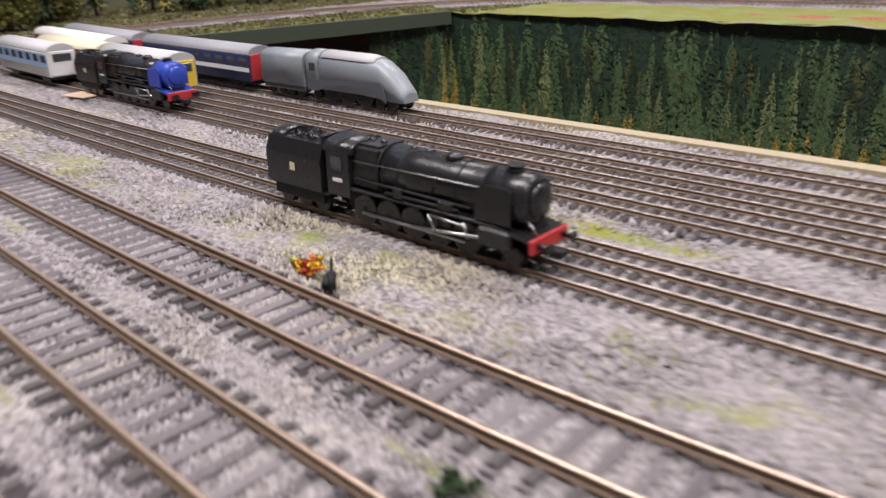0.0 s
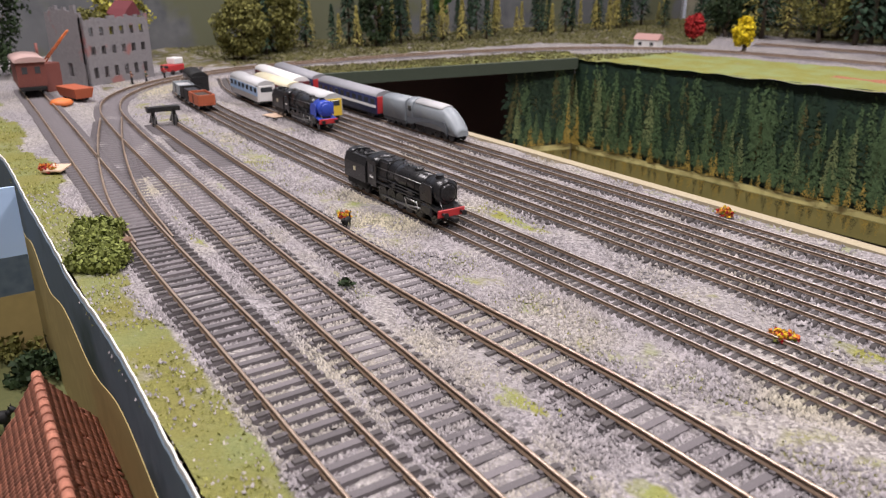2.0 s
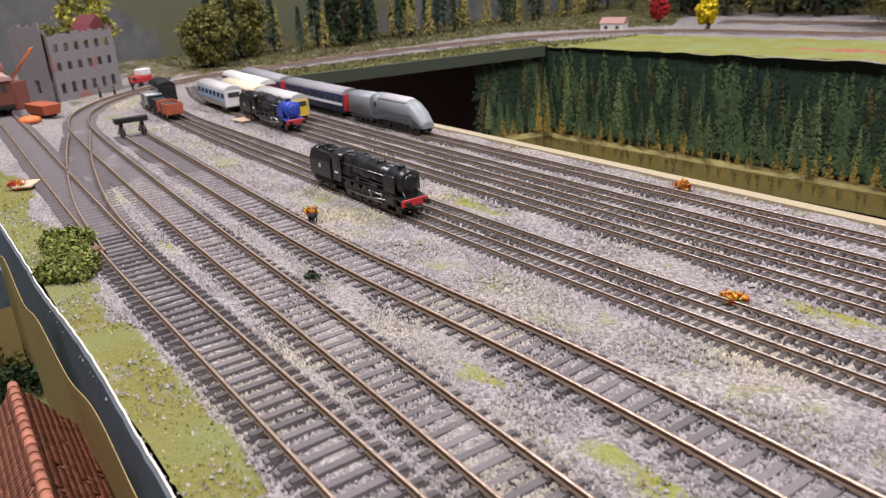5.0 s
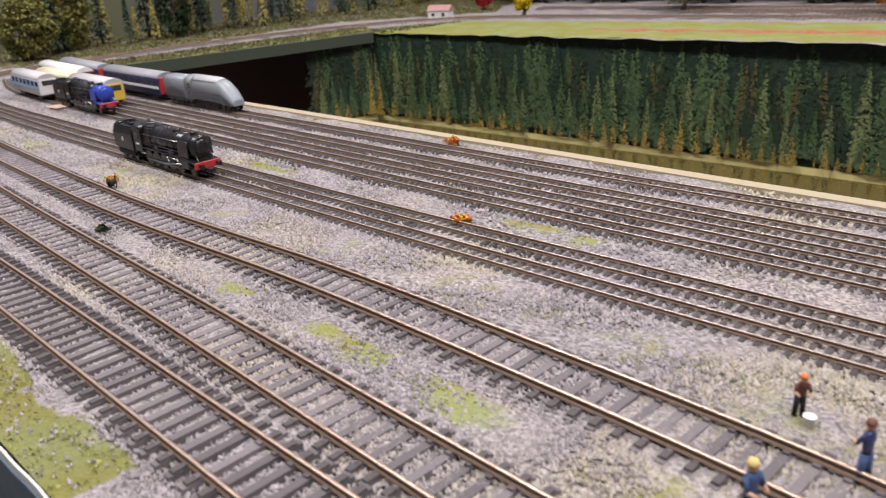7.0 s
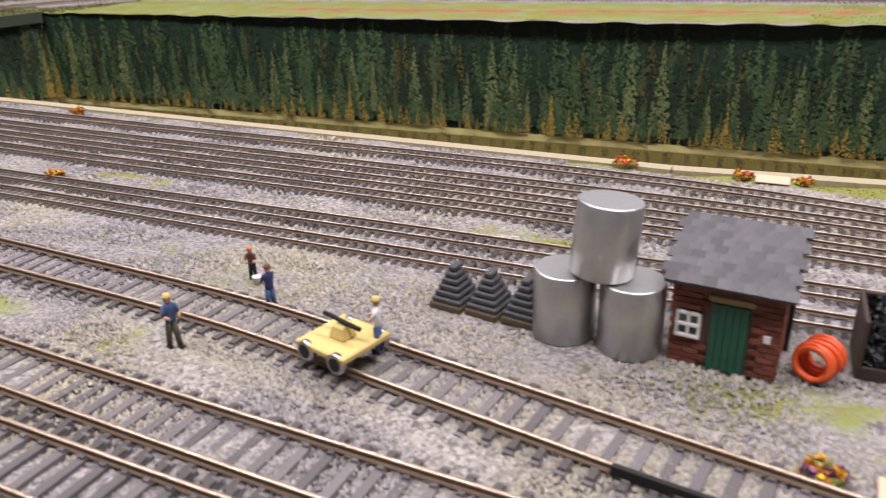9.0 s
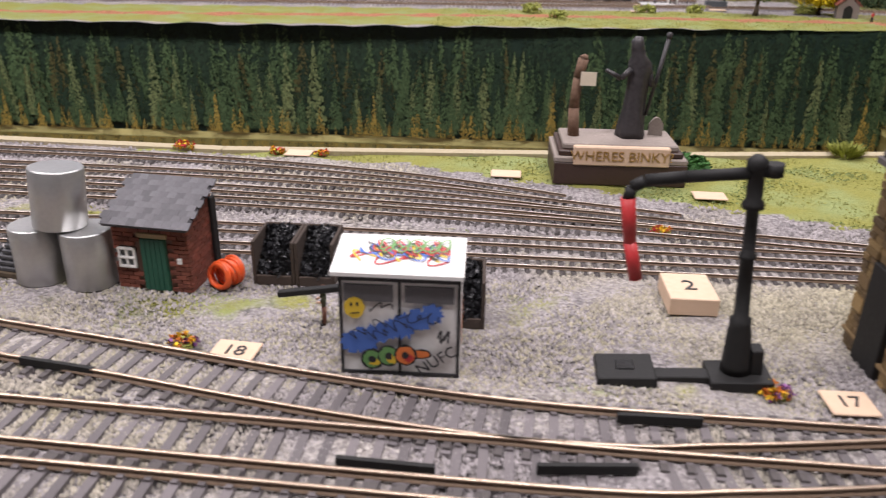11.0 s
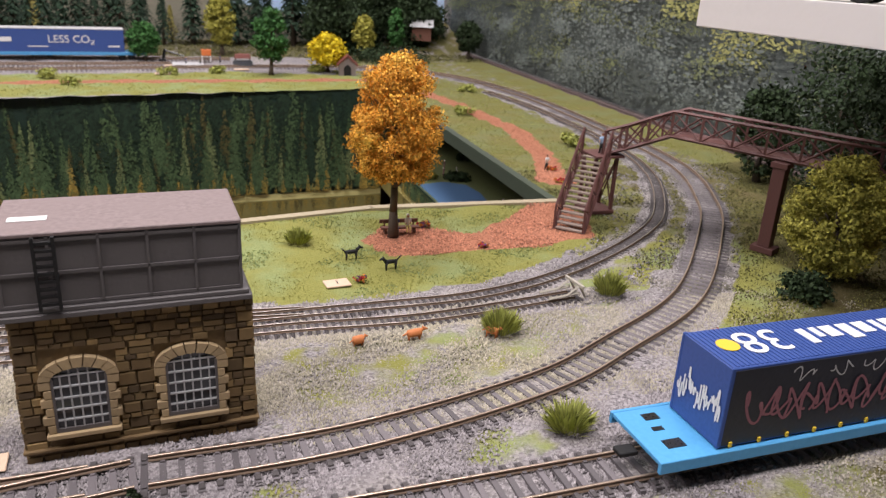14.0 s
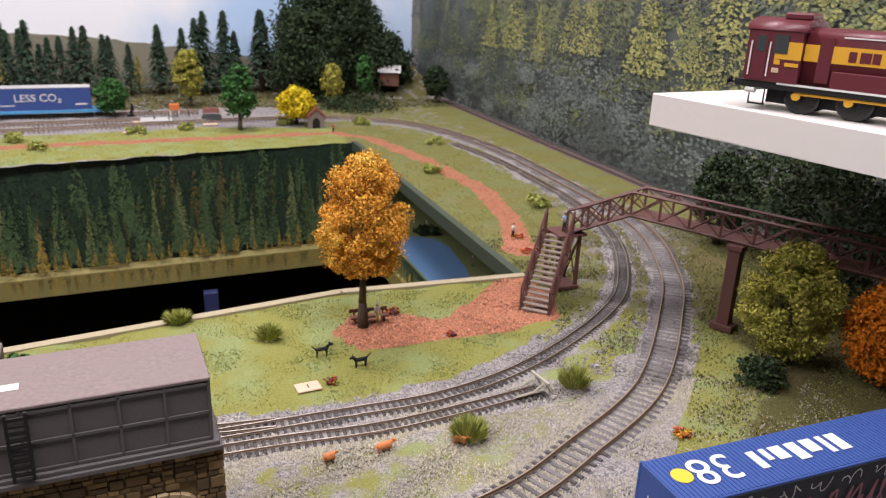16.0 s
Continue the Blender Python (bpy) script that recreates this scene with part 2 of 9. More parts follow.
def trunk_part(parent, rng, material, height, radius, limbs, reach):
    bm = bmesh.new()
    bend = [Vector((rng.normal() * radius * 0.4, rng.normal() * radius * 0.4, height * i / 5)) for i in range(6)]
    bend[0] = Vector((0, 0, 0))
    for i in range(5):
        tube(bm, bend[i], bend[i + 1], radius * (1.25 if i == 0 else 1 - i * 0.16), radius * (1 - (i + 1) * 0.16), 8)
    for i in range(limbs):
        a = i * 2.4 + rng.random()
        s = bend[2 + i % 3]
        e = s + Vector((math.cos(a) * reach, math.sin(a) * reach, reach * (0.7 + 0.5 * rng.random())))
        m = s.lerp(e, 0.5) + Vector((0, 0, -reach * 0.1))
        tube(bm, s, m, radius * 0.45, radius * 0.32, 6)
        tube(bm, m, e, radius * 0.32, radius * 0.1, 6)
    return part("trunk", bm, material, parent)


BARK = shade("bark", (0.05, 0.035, 0.025), (0.11, 0.085, 0.06), 0.9, grain=1200, big=200, bump=0.5)


def leaf_material(name, a, b, c=None):
    return shade(name, a, b, 0.75, grain=250, big=45, bump=0, island=0.45, c=c, spec=0.25)


def broad_tree(at, height, width, low, material, label, seed, clumps=60, per=40, size=0.0022, category="tree", shape=1.0, group="", trunk=0.0035, lump=0.22):
    rng = np.random.default_rng(seed)
    t = thing("tree", at, label, category, group)
    trunk_part(t, rng, BARK, height * 0.75, trunk, 5, width * 0.3)
    crown_part("crown", rng, t, material, height, width, low, clumps, per, size, lump, shape)
    return t


def conifer(at, height, width, material, label, seed, n=900, group="conifers along the backdrop"):
    rng = np.random.default_rng(seed)
    t = thing("conifer", at, label, "tree", group)
    bm = bmesh.new()
    tube(bm, (0, 0, 0), (0, 0, height * 0.9), width * 0.06, width * 0.01, 6)
    part("trunk", bm, BARK, t)
    h = rng.random(n) ** 0.8
    tier = np.floor(h * 11) / 11
    a = rng.random(n) * math.tau
    r = width / 2 * (1.02 - h) * (0.35 + 0.65 * rng.random(n)) * (0.8 + 0.5 * (h - tier) * 11 * -0.5 + 0.25)
    z = height * (0.08 + 0.92 * h)
    c = np.c_[r * np.cos(a), r * np.sin(a), z]
    out = np.c_[np.cos(a), np.sin(a), -0.5 - 0.3 * rng.random(n)]
    side = np.c_[-np.sin(a), np.cos(a), np.zeros(n)]
    s = (height * 0.035 * (0.7 + 0.7 * rng.random(n)))[:, None]
    v = np.stack([c - out * s * 0.3, c + side * s * 0.6, c + out * s * 1.3, c - side * s * 0.6], 1).reshape(-1, 3)
    ob = raw("crown", v, np.arange(len(v)).reshape(-1, 4), material)
    ob.parent = t
    return t


def bush(at, width, height, material, label, seed, clumps=22, per=45, size=0.0016, category="bush"):
    rng = np.random.default_rng(seed)
    a, r = rng.random(clumps) * math.tau, width / 2 * np.sqrt(rng.random(clumps)) * 0.85
    z = height * (0.15 + 0.6 * rng.random(clumps)) * (1 - 0.5 * (2 * r / width) ** 2)
    v, f = leaves(rng, np.c_[r * np.cos(a), r * np.sin(a), z], np.full(clumps, width * 0.2), per, size, 0.7)
    v[:, 2] = np.maximum(v[:, 2], 0.0002)
    ob = raw("bush", v, f, material)
    ob.matrix_world = at
    return tagged(ob, label, category)


# ---- the table: room, board, hole in its middle ----
WALL_PAINT = shade("room_wall_paint", (0.34, 0.32, 0.31), (0.3, 0.285, 0.275), 0.8, big=3, grain=300)
CARPET = shade("room_floor_carpet", (0.1, 0.1, 0.11), (0.16, 0.15, 0.15), 0.95, grain=300)
for nm, b in (("wall_front", (-2.2, 3.2, -2.1, -2.0, -1, 1.4)), ("wall_back", (-2.2, 3.2, 2.1, 2.2, -1, 1.4)), ("wall_left", (-2.2, -2.1, -2.0, 2.1, -1, 1.4)), ("wall_right", (3.1, 3.2, -2.0, 2.1, -1, 1.4)),
              ("floor", (-2.2, 3.2, -2.1, 2.2, -1.05, -1.0)), ("ceiling", (-2.2, 3.2, -2.1, 2.2, 1.4, 1.45))):
    tagged(solid(nm, bm_box(*b, soft=0), CARPET if nm == "floor" else WALL_PAINT), "plain " + ("dark carpet floor of the room" if nm == "floor" else "off-white painted " + nm.split("_")[0] + " of the room"), nm.split("_")[0], kind="structure")


def inside(poly, x, y):
    """Which of the points lie inside the polygon."""
    r = np.zeros(x.shape, bool)
    for (ax, ay), (bx, by) in zip(poly, poly[1:] + poly[:1]):
        r ^= ((ay > y) != (by > y)) & (x < (bx - ax) * (y - ay) / (by - ay + 1e-12) + ax)
    return r


def near_line(line, x, y):
    """Distance to a line of points."""
    d = np.full(x.shape, 9.0)
    for (ax, ay), (bx, by) in zip(line, line[1:]):
        ux, uy = bx - ax, by - ay
        t = np.clip(((x - ax) * ux + (y - ay) * uy) / (ux * ux + uy * uy), 0, 1)
        d = np.minimum(d, np.hypot(x - ax - t * ux, y - ay - t * uy))
    return d


HOLE = [(-0.30, 0.345), (0.75, 0.345), (1.0, 0.373), (1.24, 0.412), (1.405, 0.405), (1.412, 0.99), (0.6, 0.87), (-0.235, 0.785)]
# centre lines of the tracks
TRACK_A = [(-0.36, 0.085), (-0.155, 0.078), (0.198, 0.0635), (0.405, 0.061), (0.75, 0.058), (1.07, 0.0555), (1.3, 0.0555), (1.66, 0.06)]
TRACK_B = [(1.0715, 0.099), (1.03, 0.094), (0.98, 0.0855), (0.93, 0.081), (0.75, 0.083), (0.6, 0.087), (0.434, 0.094), (0.255, 0.1005), (0.057, 0.111), (-0.06, 0.118), (-0.16, 0.128), (-0.24, 0.152), (-0.31, 0.2),
           (-0.36, 0.27), (-0.395, 0.36), (-0.405, 0.5), (-0.395, 0.65), (-0.36, 0.8), (-0.29, 0.93), (-0.15, 1.02), (0.2, 1.07), (0.9, 1.15), (1.25, 1.2), (1.45, 1.19), (1.56, 1.09), (1.605, 0.9), (1.607, 0.7), (1.592, 0.5),
           (1.535, 0.368), (1.472, 0.283), (1.391, 0.197), (1.312, 0.15), (1.253, 0.1225), (1.159, 0.102), (1.0715, 0.099)]
TRACK_C = [(-0.075, 0.152), (0.0, 0.149), (0.29, 0.138), (0.46, 0.1425), (0.56, 0.141), (0.65, 0.137), (0.72, 0.127), (0.80, 0.115), (0.87, 0.104), (0.93, 0.098), (1.0, 0.098), (1.06, 0.099)]
TRACK_D = [(0.235, 0.064), (0.15, 0.07), (0.06, 0.083), (-0.03, 0.1), (-0.12, 0.12)]
N_TRACKS = [
    [(-0.45, 0.3), (-0.3, 0.235), (-0.2, 0.208), (0.0, 0.197), (0.24, 0.1945), (0.45, 0.1955), (0.7, 0.2), (0.95, 0.205), (1.129, 0.209), (1.222, 0.205), (1.325, 0.2165)],
    [(-0.26, 0.232), (-0.12, 0.216), (0.05, 0.213), (0.4, 0.213), (0.69, 0.221), (0.95, 0.225), (1.18, 0.2255), (1.267, 0.2285), (1.343, 0.2545), (1.43, 0.309), (1.484, 0.366), (1.543, 0.4725), (1.572, 0.6), (1.578, 0.8), (1.56, 0.95)],
    [(-0.32, 0.29), (-0.2, 0.262), (0.0, 0.253), (0.4, 0.25), (0.69, 0.2545), (0.87, 0.253), (1.0, 0.244), (1.1, 0.233), (1.16, 0.227)],
    [(-0.33, 0.31), (-0.2, 0.281), (0.0, 0.272), (0.4, 0.27), (0.69, 0.273), (0.87, 0.268), (0.95, 0.261), (1.03, 0.249)],
    [(-0.33, 0.325), (-0.2, 0.301), (0.0, 0.292), (0.4, 0.289), (0.69, 0.2925), (0.8, 0.291), (0.87, 0.286), (0.93, 0.276), (1.0, 0.262)],
    [(-0.34, 0.345), (-0.2, 0.324), (0.0, 0.315), (0.4, 0.314), (0.64, 0.318), (0.76, 0.316), (0.85, 0.306), (0.91, 0.292), (0.95, 0.28)],
]
FAR_TRACKS = [[(-0.2, 1.17), (0.3, 1.22), (0.85, 1.275), (1.2, 1.29)], [(0.1, 1.14), (0.6, 1.18), (1.1, 1.225)]]

GX, GY = np.meshgrid(np.arange(-0.75, 1.702, 0.006), np.arange(0.0, 1.63, 0.006))


def cover_of(x, y):
    """How much grass and red earth lies at a place."""
    g = np.full(x.shape, 0.14)
    lawn = inside([(0.86, 0.33), (1.0, 0.29), (1.15, 0.243), (1.27, 0.247), (1.335, 0.275), (1.38, 0.305), (1.42, 0.33), (1.43, 0.43), (0.7, 0.43), (0.7, 0.335)], x, y)
    meadow = inside([(1.14, 0.128), (1.24, 0.135), (1.31, 0.175), (1.36, 0.215), (1.33, 0.205), (1.22, 0.192), (1.14, 0.192)], x, y)
    inner = inside([(1.32, 0.235), (1.37, 0.21), (1.45, 0.3), (1.51, 0.4), (1.48, 0.34), (1.42, 0.28)], x, y)
    right = inside([(1.30, 0.085), (1.36, 0.13), (1.43, 0.2), (1.52, 0.3), (1.58, 0.4), (1.7, 0.5), (1.7, 0.078), (1.35, 0.078)], x, y)
    far = inside([(-0.3, 0.78), (-0.235, 0.78), (1.41, 0.985), (1.41, 0.4), (1.47, 0.42), (1.55, 0.62), (1.555, 0.95), (1.48, 1.1), (1.2, 1.15), (0.8, 1.1), (-0.2, 0.97)], x, y)
    rim_l = inside([(-0.38, 0.36), (-0.29, 0.36), (-0.225, 0.8), (-0.33, 0.85)], x, y)
    rim_r = (x > 1.635) & (y > 0.45)
    back = inside([(-0.4, 1.35), (1.7, 1.33), (1.7, 1.7), (-0.8, 1.7), (-0.8, 0.24), (-0.44, 0.27), (-0.45, 0.9), (-0.25, 1.1)], x, y)
    strip = (y < 0.047 + 0.006 * np.sin(x * 37)) & (x < 0.52)
    g[lawn] = 0.85
    g[meadow] = 0.52
    g[inner] = 0.6
    g[right] = 0.92
    g[far | rim_l | rim_r] = 0.8
    g[back] = 0.6
    g[strip] = 0.72
    g[(y > 0.155) & (y < 0.183) & (x < 0.95)] = 0.42
    g[(y < 0.045) & (x > 1.0)] = 0.5
    g = np.where((x > 1.36) & (y > 0.24) & (x < 1.66), np.maximum(g, 0.62), g)
    g[(np.sin(x * 43 + 2 * np.sin(y * 90)) + np.sin(y * 140 + 3 * np.sin(x * 21)) > 1.0) & (y > 0.105) & (y < 0.345) & (g < 0.3)] = 0.36
    for px, py, r, v in ((0.44, 0.124, 0.011, 0.75), (0.33, 0.122, 0.012, 0.6), (0.51, 0.121, 0.014, 0.75), (0.56, 0.117, 0.014, 0.68), (0.5, 0.243, 0.02, 0.62), (0.3, 0.235, 0.02, 0.7), (0.72, 0.235, 0.025, 0.66), (0.34, 0.085, 0.01, 0.6),
                         (0.24, 0.083, 0.01, 0.65), (0.8, 0.15, 0.02, 0.62), (0.97, 0.21, 0.018, 0.6), (0.2, 0.08, 0.012, 0.55), (0.62, 0.11, 0.012, 0.55), (0.35, 0.335, 0.1, 0.45), (1.22, 0.083, 0.014, 0.68), (0.95, 0.12, 0.015, 0.6),
                         (1.04, 0.077, 0.012, 0.62), (0.99, 0.076, 0.01, 0.6), (0.14, 0.12, 0.015, 0.55), (0.1, 0.165, 0.03, 0.6), (0.62, 0.07, 0.01, 0.5), (0.7, 0.07, 0.012, 0.6), (1.3, 0.085, 0.012, 0.65), (1.12, 0.078, 0.01, 0.6)):
        d = np.hypot((x - px) / 1.7, y - py)
        g = np.where(d < r, np.maximum(g, v * (1 - 0.35 * d / r)), g)
    e = np.zeros(x.shape)
    e[inside([(1.215, 0.335), (1.235, 0.36), (1.265, 0.362), (1.3, 0.335), (1.35, 0.372), (1.378, 0.4), (1.4, 0.4), (1.41, 0.36), (1.39, 0.31), (1.32, 0.302), (1.275, 0.303), (1.23, 0.3)], x, y)] = 0.95
    path = near_line([(0.1, 0.905), (0.5, 0.96), (0.95, 1.045), (1.25, 1.06), (1.39, 1.07), (1.44, 1.02), (1.475, 0.85), (1.49, 0.68), (1.465, 0.55), (1.435, 0.47)], x, y)
    e = np.where(path < 0.015, 0.95 - path * 24, e)
    e = np.where(np.hypot(x - 1.435, y - 0.465) < 0.02, 0.9, e)
    for line in N_TRACKS + FAR_TRACKS + [TRACK_A, TRACK_B, TRACK_C, TRACK_D]:
        w = 0.011 if line in N_TRACKS else 0.0165
        d = near_line(line, x, y)
        g = np.where(d < w, np.minimum(g, 0.1), g)
        e = np.where(d < w, 0, e)
    return g, e


def dark_flock_of(x, y):
    """Where the flock is a dark brownish olive; at the right this also paints in the shelf's shade."""
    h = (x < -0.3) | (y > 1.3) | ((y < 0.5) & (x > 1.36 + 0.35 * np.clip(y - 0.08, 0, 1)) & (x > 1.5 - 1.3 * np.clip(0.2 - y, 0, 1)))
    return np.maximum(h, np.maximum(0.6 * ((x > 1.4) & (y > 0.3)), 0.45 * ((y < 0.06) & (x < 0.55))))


def to_outline(poly, x, y):
    """The nearest points on a polygon's outline, and how far they are."""
    best, bx_, by_ = np.full(x.shape, 9.0), x.copy(), y.copy()
    for (ax, ay), (bx, by) in zip(poly, poly[1:] + poly[:1]):
        ux, uy = bx - ax, by - ay
        t = np.clip(((x - ax) * ux + (y - ay) * uy) / (ux * ux + uy * uy), 0, 1)
        px, py = ax + t * ux, ay + t * uy
        d = np.hypot(x - px, y - py)
        m = d < best
        best, bx_, by_ = np.where(m, d, best), np.where(m, px, bx_), np.where(m, py, by_)
    return best, bx_, by_


def build_ground():
    x, y = GX.copy(), GY.copy()
    hole = inside(HOLE, x, y)
    far_in, ox, oy = to_outline(HOLE, x, y)
    rim = hole & (far_in < 0.0085)
    x, y = np.where(rim, ox, x), np.where(rim, oy, y)
    keep = (~hole | rim) & ((y > 0.02) | (x > 0.64))
    ny, nx = x.shape
    z = np.zeros(x.shape)
    wob = 0.0006 * (np.sin(x * 90 + 3 * np.sin(y * 55)) + np.sin(y * 120 + 2 * np.sin(x * 70)))
    z += wob - 0.0006
    mound = np.clip(1 - np.hypot((x - 1.66) / 0.22, (y - 1.6) / 0.2), 0, 1)
    z += 0.07 * mound ** 0.7
    idx = -np.ones(x.shape, int)
    idx[keep] = np.arange(keep.sum())
    q = keep[:-1, :-1] & keep[1:, :-1] & keep[:-1, 1:] & keep[1:, 1:]
    f = np.stack([idx[:-1, :-1][q], idx[:-1, 1:][q], idx[1:, 1:][q], idx[1:, :-1][q]], 1)
    v = np.stack([x[keep], y[keep], z[keep]], 1)
    ob = raw("ground", v, f, COVER)
    g, e = cover_of(v[:, 0], v[:, 1])
    at = ob.data.color_attributes.new("cover", "FLOAT_COLOR", "POINT")
    at.data.foreach_set("color", np.c_[g, e, dark_flock_of(v[:, 0], v[:, 1]), np.ones_like(g)].astype(np.float32).ravel())
    return tagged(ob, "grey ballast, grass flock and red earth scattered over the board", "ground", kind="structure")


build_ground()
BOARD = shade("green_painted_board", (0.035, 0.05, 0.032), (0.06, 0.075, 0.05), 0.6, grain=400)
PLY = shade("plywood_edge", (0.42, 0.36, 0.24), (0.3, 0.25, 0.16), 0.8, grain=600)
DARKWOOD = shade("dark_underside", (0.1, 0.07, 0.062), (0.14, 0.1, 0.09), 0.9)


def edging(name, line, z0, z1, t, material, label):
    """A board set on edge along a line; t: its thickness, to the line's left."""
    bm = bmesh.new()
    for (ax, ay), (bx, by) in zip(line, line[1:]):
        u = Vector((bx - ax, by - ay, 0)).normalized()
        n = Vector((-u.y, u.x, 0)) * t
        vs = [bm.verts.new(p) for p in ((ax, ay, z0), (bx, by, z0), (bx, by, z1), (ax, ay, z1))]
        ws = [bm.verts.new(v.co + n) for v in vs]
        bm.faces.new(vs)
        bm.faces.new(ws[::-1])
        for i in range(4):
            bm.faces.new((vs[i], ws[i], ws[(i + 1) % 4], vs[(i + 1) % 4]))
    return tagged(solid(name, bm, material), label, "trim", kind="structure")


edging("trim_rear", HOLE[:5][::-1], -0.03, 0.0012, 0.008, PLY, "pale plywood edge of the track board")
edging("trim_right", [HOLE[5], HOLE[4]][::-1], -0.013, 0.0012, 0.008, BOARD, "green painted plank edge beside the water")
edging("trim_left", [HOLE[7], HOLE[0]], -0.014, 0.0012, 0.008, BOARD, "green painted plank edge over the dark opening")
# the boards' undersides and the dark space below
tagged(solid("underside", bm_box(-0.75, 1.70, 0.03, 1.62, -0.42, -0.41, soft=0), DARKWOOD), "dark shelf under the table", "board", kind="structure")
tagged(solid("skirt_left", bm_box(-0.46, -0.45, 0.03, 0.9, -0.41, -0.004, soft=0), DARKWOOD), "black panel under the table", "panel", kind="structure")
tagged(solid("skirt_front", bm_box(-0.45, 1.69, 0.05, 0.06, -0.41, -0.004, soft=0), DARKWOOD), "black panel under the table's front", "panel", kind="structure")


# ---- tracks ----
def rails(name, line, gauge, head, height, base, parent, top, from_z=0.0012):
    """Two rails of a track, each a swept I-shape: foot, web, head."""
    pts, way = glide(line, 0.006)
    nrm = np.c_[-way[:, 1], way[:, 0]]
    prof = [(-base, 0), (-base, 0.25), (-head * 0.3, 0.35), (-head * 0.3, 0.6), (-head, 0.7), (-head, 1), (head, 1), (head, 0.7), (head * 0.3, 0.6), (head * 0.3, 0.35), (base, 0.25), (base, 0)]
    out = []
    for side in (-1, 1):
        off = side * gauge / 2
        v = np.concatenate([np.c_[pts + nrm * (off + o), np.full(len(pts), from_z + h * height)] for o, h in prof])
        n, k = len(pts), len(prof)
        f, mi = [], []
        for j in range(k - 1):
            a = np.arange(n - 1) + j * n
            f.append(np.stack([a, a + 1, a + 1 + n, a + n], 1))
            mi.append(np.full(n - 1, 1 if j == 5 else 0))
        ob = raw(name, v, np.concatenate(f)[:, ::-1], RAIL_SIDE, top)
        ob.data.polygons.foreach_set("material_index", np.concatenate(mi).astype(np.int32))
        ob.parent = parent
        out.append(ob)
    return out


def sleeper_mesh(name, length, width, height, chair_at, material):
    bm = bmesh.new()
    box(bm, -width / 2, width / 2, -length / 2, length / 2, -0.0008, height, taper=width * 0.06)
    for s in (-1, 1):
        for o in (-1, 1):
            c = s * chair_at + o * 0.0013
            box(bm, -width * 0.3, width * 0.3, c - 0.0006, c + 0.0006, height - 0.0001, height + 0.0007)
    for s in (-1, 1):
        a, b = sorted((s * 0.0102, s * 0.0136))
        box(bm, -width * 0.42, width * 0.42, a, b, height - 0.0002, height + 0.0007, mat=1, taper=0.0002)
    ob = solid(name, bm, material, SLEEPER_N)
    return ob


def joined_sleepers(name, line, pitch, length, width, height, material, parent, rng, skip=None):
    pts, way = glide(line, pitch)
    if skip is not None:
        ok = ~skip(pts[:, 0], pts[:, 1])
        pts, way = pts[ok], way[ok]
    if not len(pts):
        return None
    nrm = np.c_[-way[:, 1], way[:, 0]]
    vs = []
    for sx, sy, z in ((-1, -1, 0), (1, -1, 0), (1, 1, 0), (-1, 1, 0), (-1, -1, 1), (1, -1, 1), (1, 1, 1), (-1, 1, 1)):
        t = 0.9 if z else 1.0
        p = pts + way * (sx * width / 2 * t) + nrm * (sy * length / 2 * (0.99 if z else 1))
        vs.append(np.c_[p, np.full(len(p), height if z else -0.001)])
    v = np.stack(vs, 1).reshape(-1, 3)
    base = np.arange(len(pts))[:, None, None] * 8
    f = (base + np.array([(4, 5, 6, 7), (0, 1, 5, 4), (1, 2, 6, 5), (2, 3, 7, 6), (3, 0, 4, 7)])[None]).reshape(-1, 4)
    ob = raw(name, v, f, material)
    ob.parent = parent
    return tagged(ob, kind="stuff")


rng = np.random.default_rng(5)
PITCH = 0.0068
OO_SLEEPER = sleeper_mesh("sleeper", 0.030, 0.0029, 0.0013, 0.00865, SLEEPER)
OO_MESH = OO_SLEEPER.data
bpy.data.objects.remove(OO_SLEEPER)


def near_span(x, y):
    return (x > 0.2) & (x < 1.32) & (y < 0.17)


def wide_track(line, label, group, single=True, sunk=0.0):
    t = thing("railway_track", pose(0, 0, 0), label, "track", group)
    rails("rail", line, 0.0173, 0.00048, 0.0023, 0.0008, t, RAIL_TOP)
    if single:
        pts, way = glide(line, PITCH)
        for p, w in zip(pts, way):
            if near_span(*p):
                ob = new("sleeper", OO_MESH)
                ob.parent = t
                ob.matrix_basis = pose(p[0], p[1], -sunk * (0.6 + 0.5 * rng.random()), 0, 0, math.degrees(math.atan2(w[1], w[0])) + rng.normal() * 0.6)
    joined_sleepers("far_sleeper_run", line, PITCH, 0.030, 0.0029, 0.0013 - sunk * 0.8, SLEEPER, t, rng, near_span if single else None)
    return t


def small_track(line, label, group):
    t = thing("railway_track", pose(0, 0, 0), label, "track", group)
    rails("rail", line, 0.0088, 0.00032, 0.0015, 0.0005, t, RAIL_TOP_N, 0.001)
    joined_sleepers("sleeper_run", line, 0.0045, 0.0152, 0.002, 0.0008, SLEEPER_N, t, rng)
    return t


for line in (TRACK_A, TRACK_B, TRACK_C, TRACK_D):
    wide_track(line, "model railway track with brass-brown rails on grey-brown sleepers", "wide-gauge tracks", line is not TRACK_D, 0.0 if line is TRACK_A else 0.0009)
for line in N_TRACKS:
    small_track(line, "narrow model track with worn rails on dark sleepers", "small-gauge yard tracks")
for line in FAR_TRACKS:
    wide_track(line, "model railway track on the far side of the table", "far tracks", False)
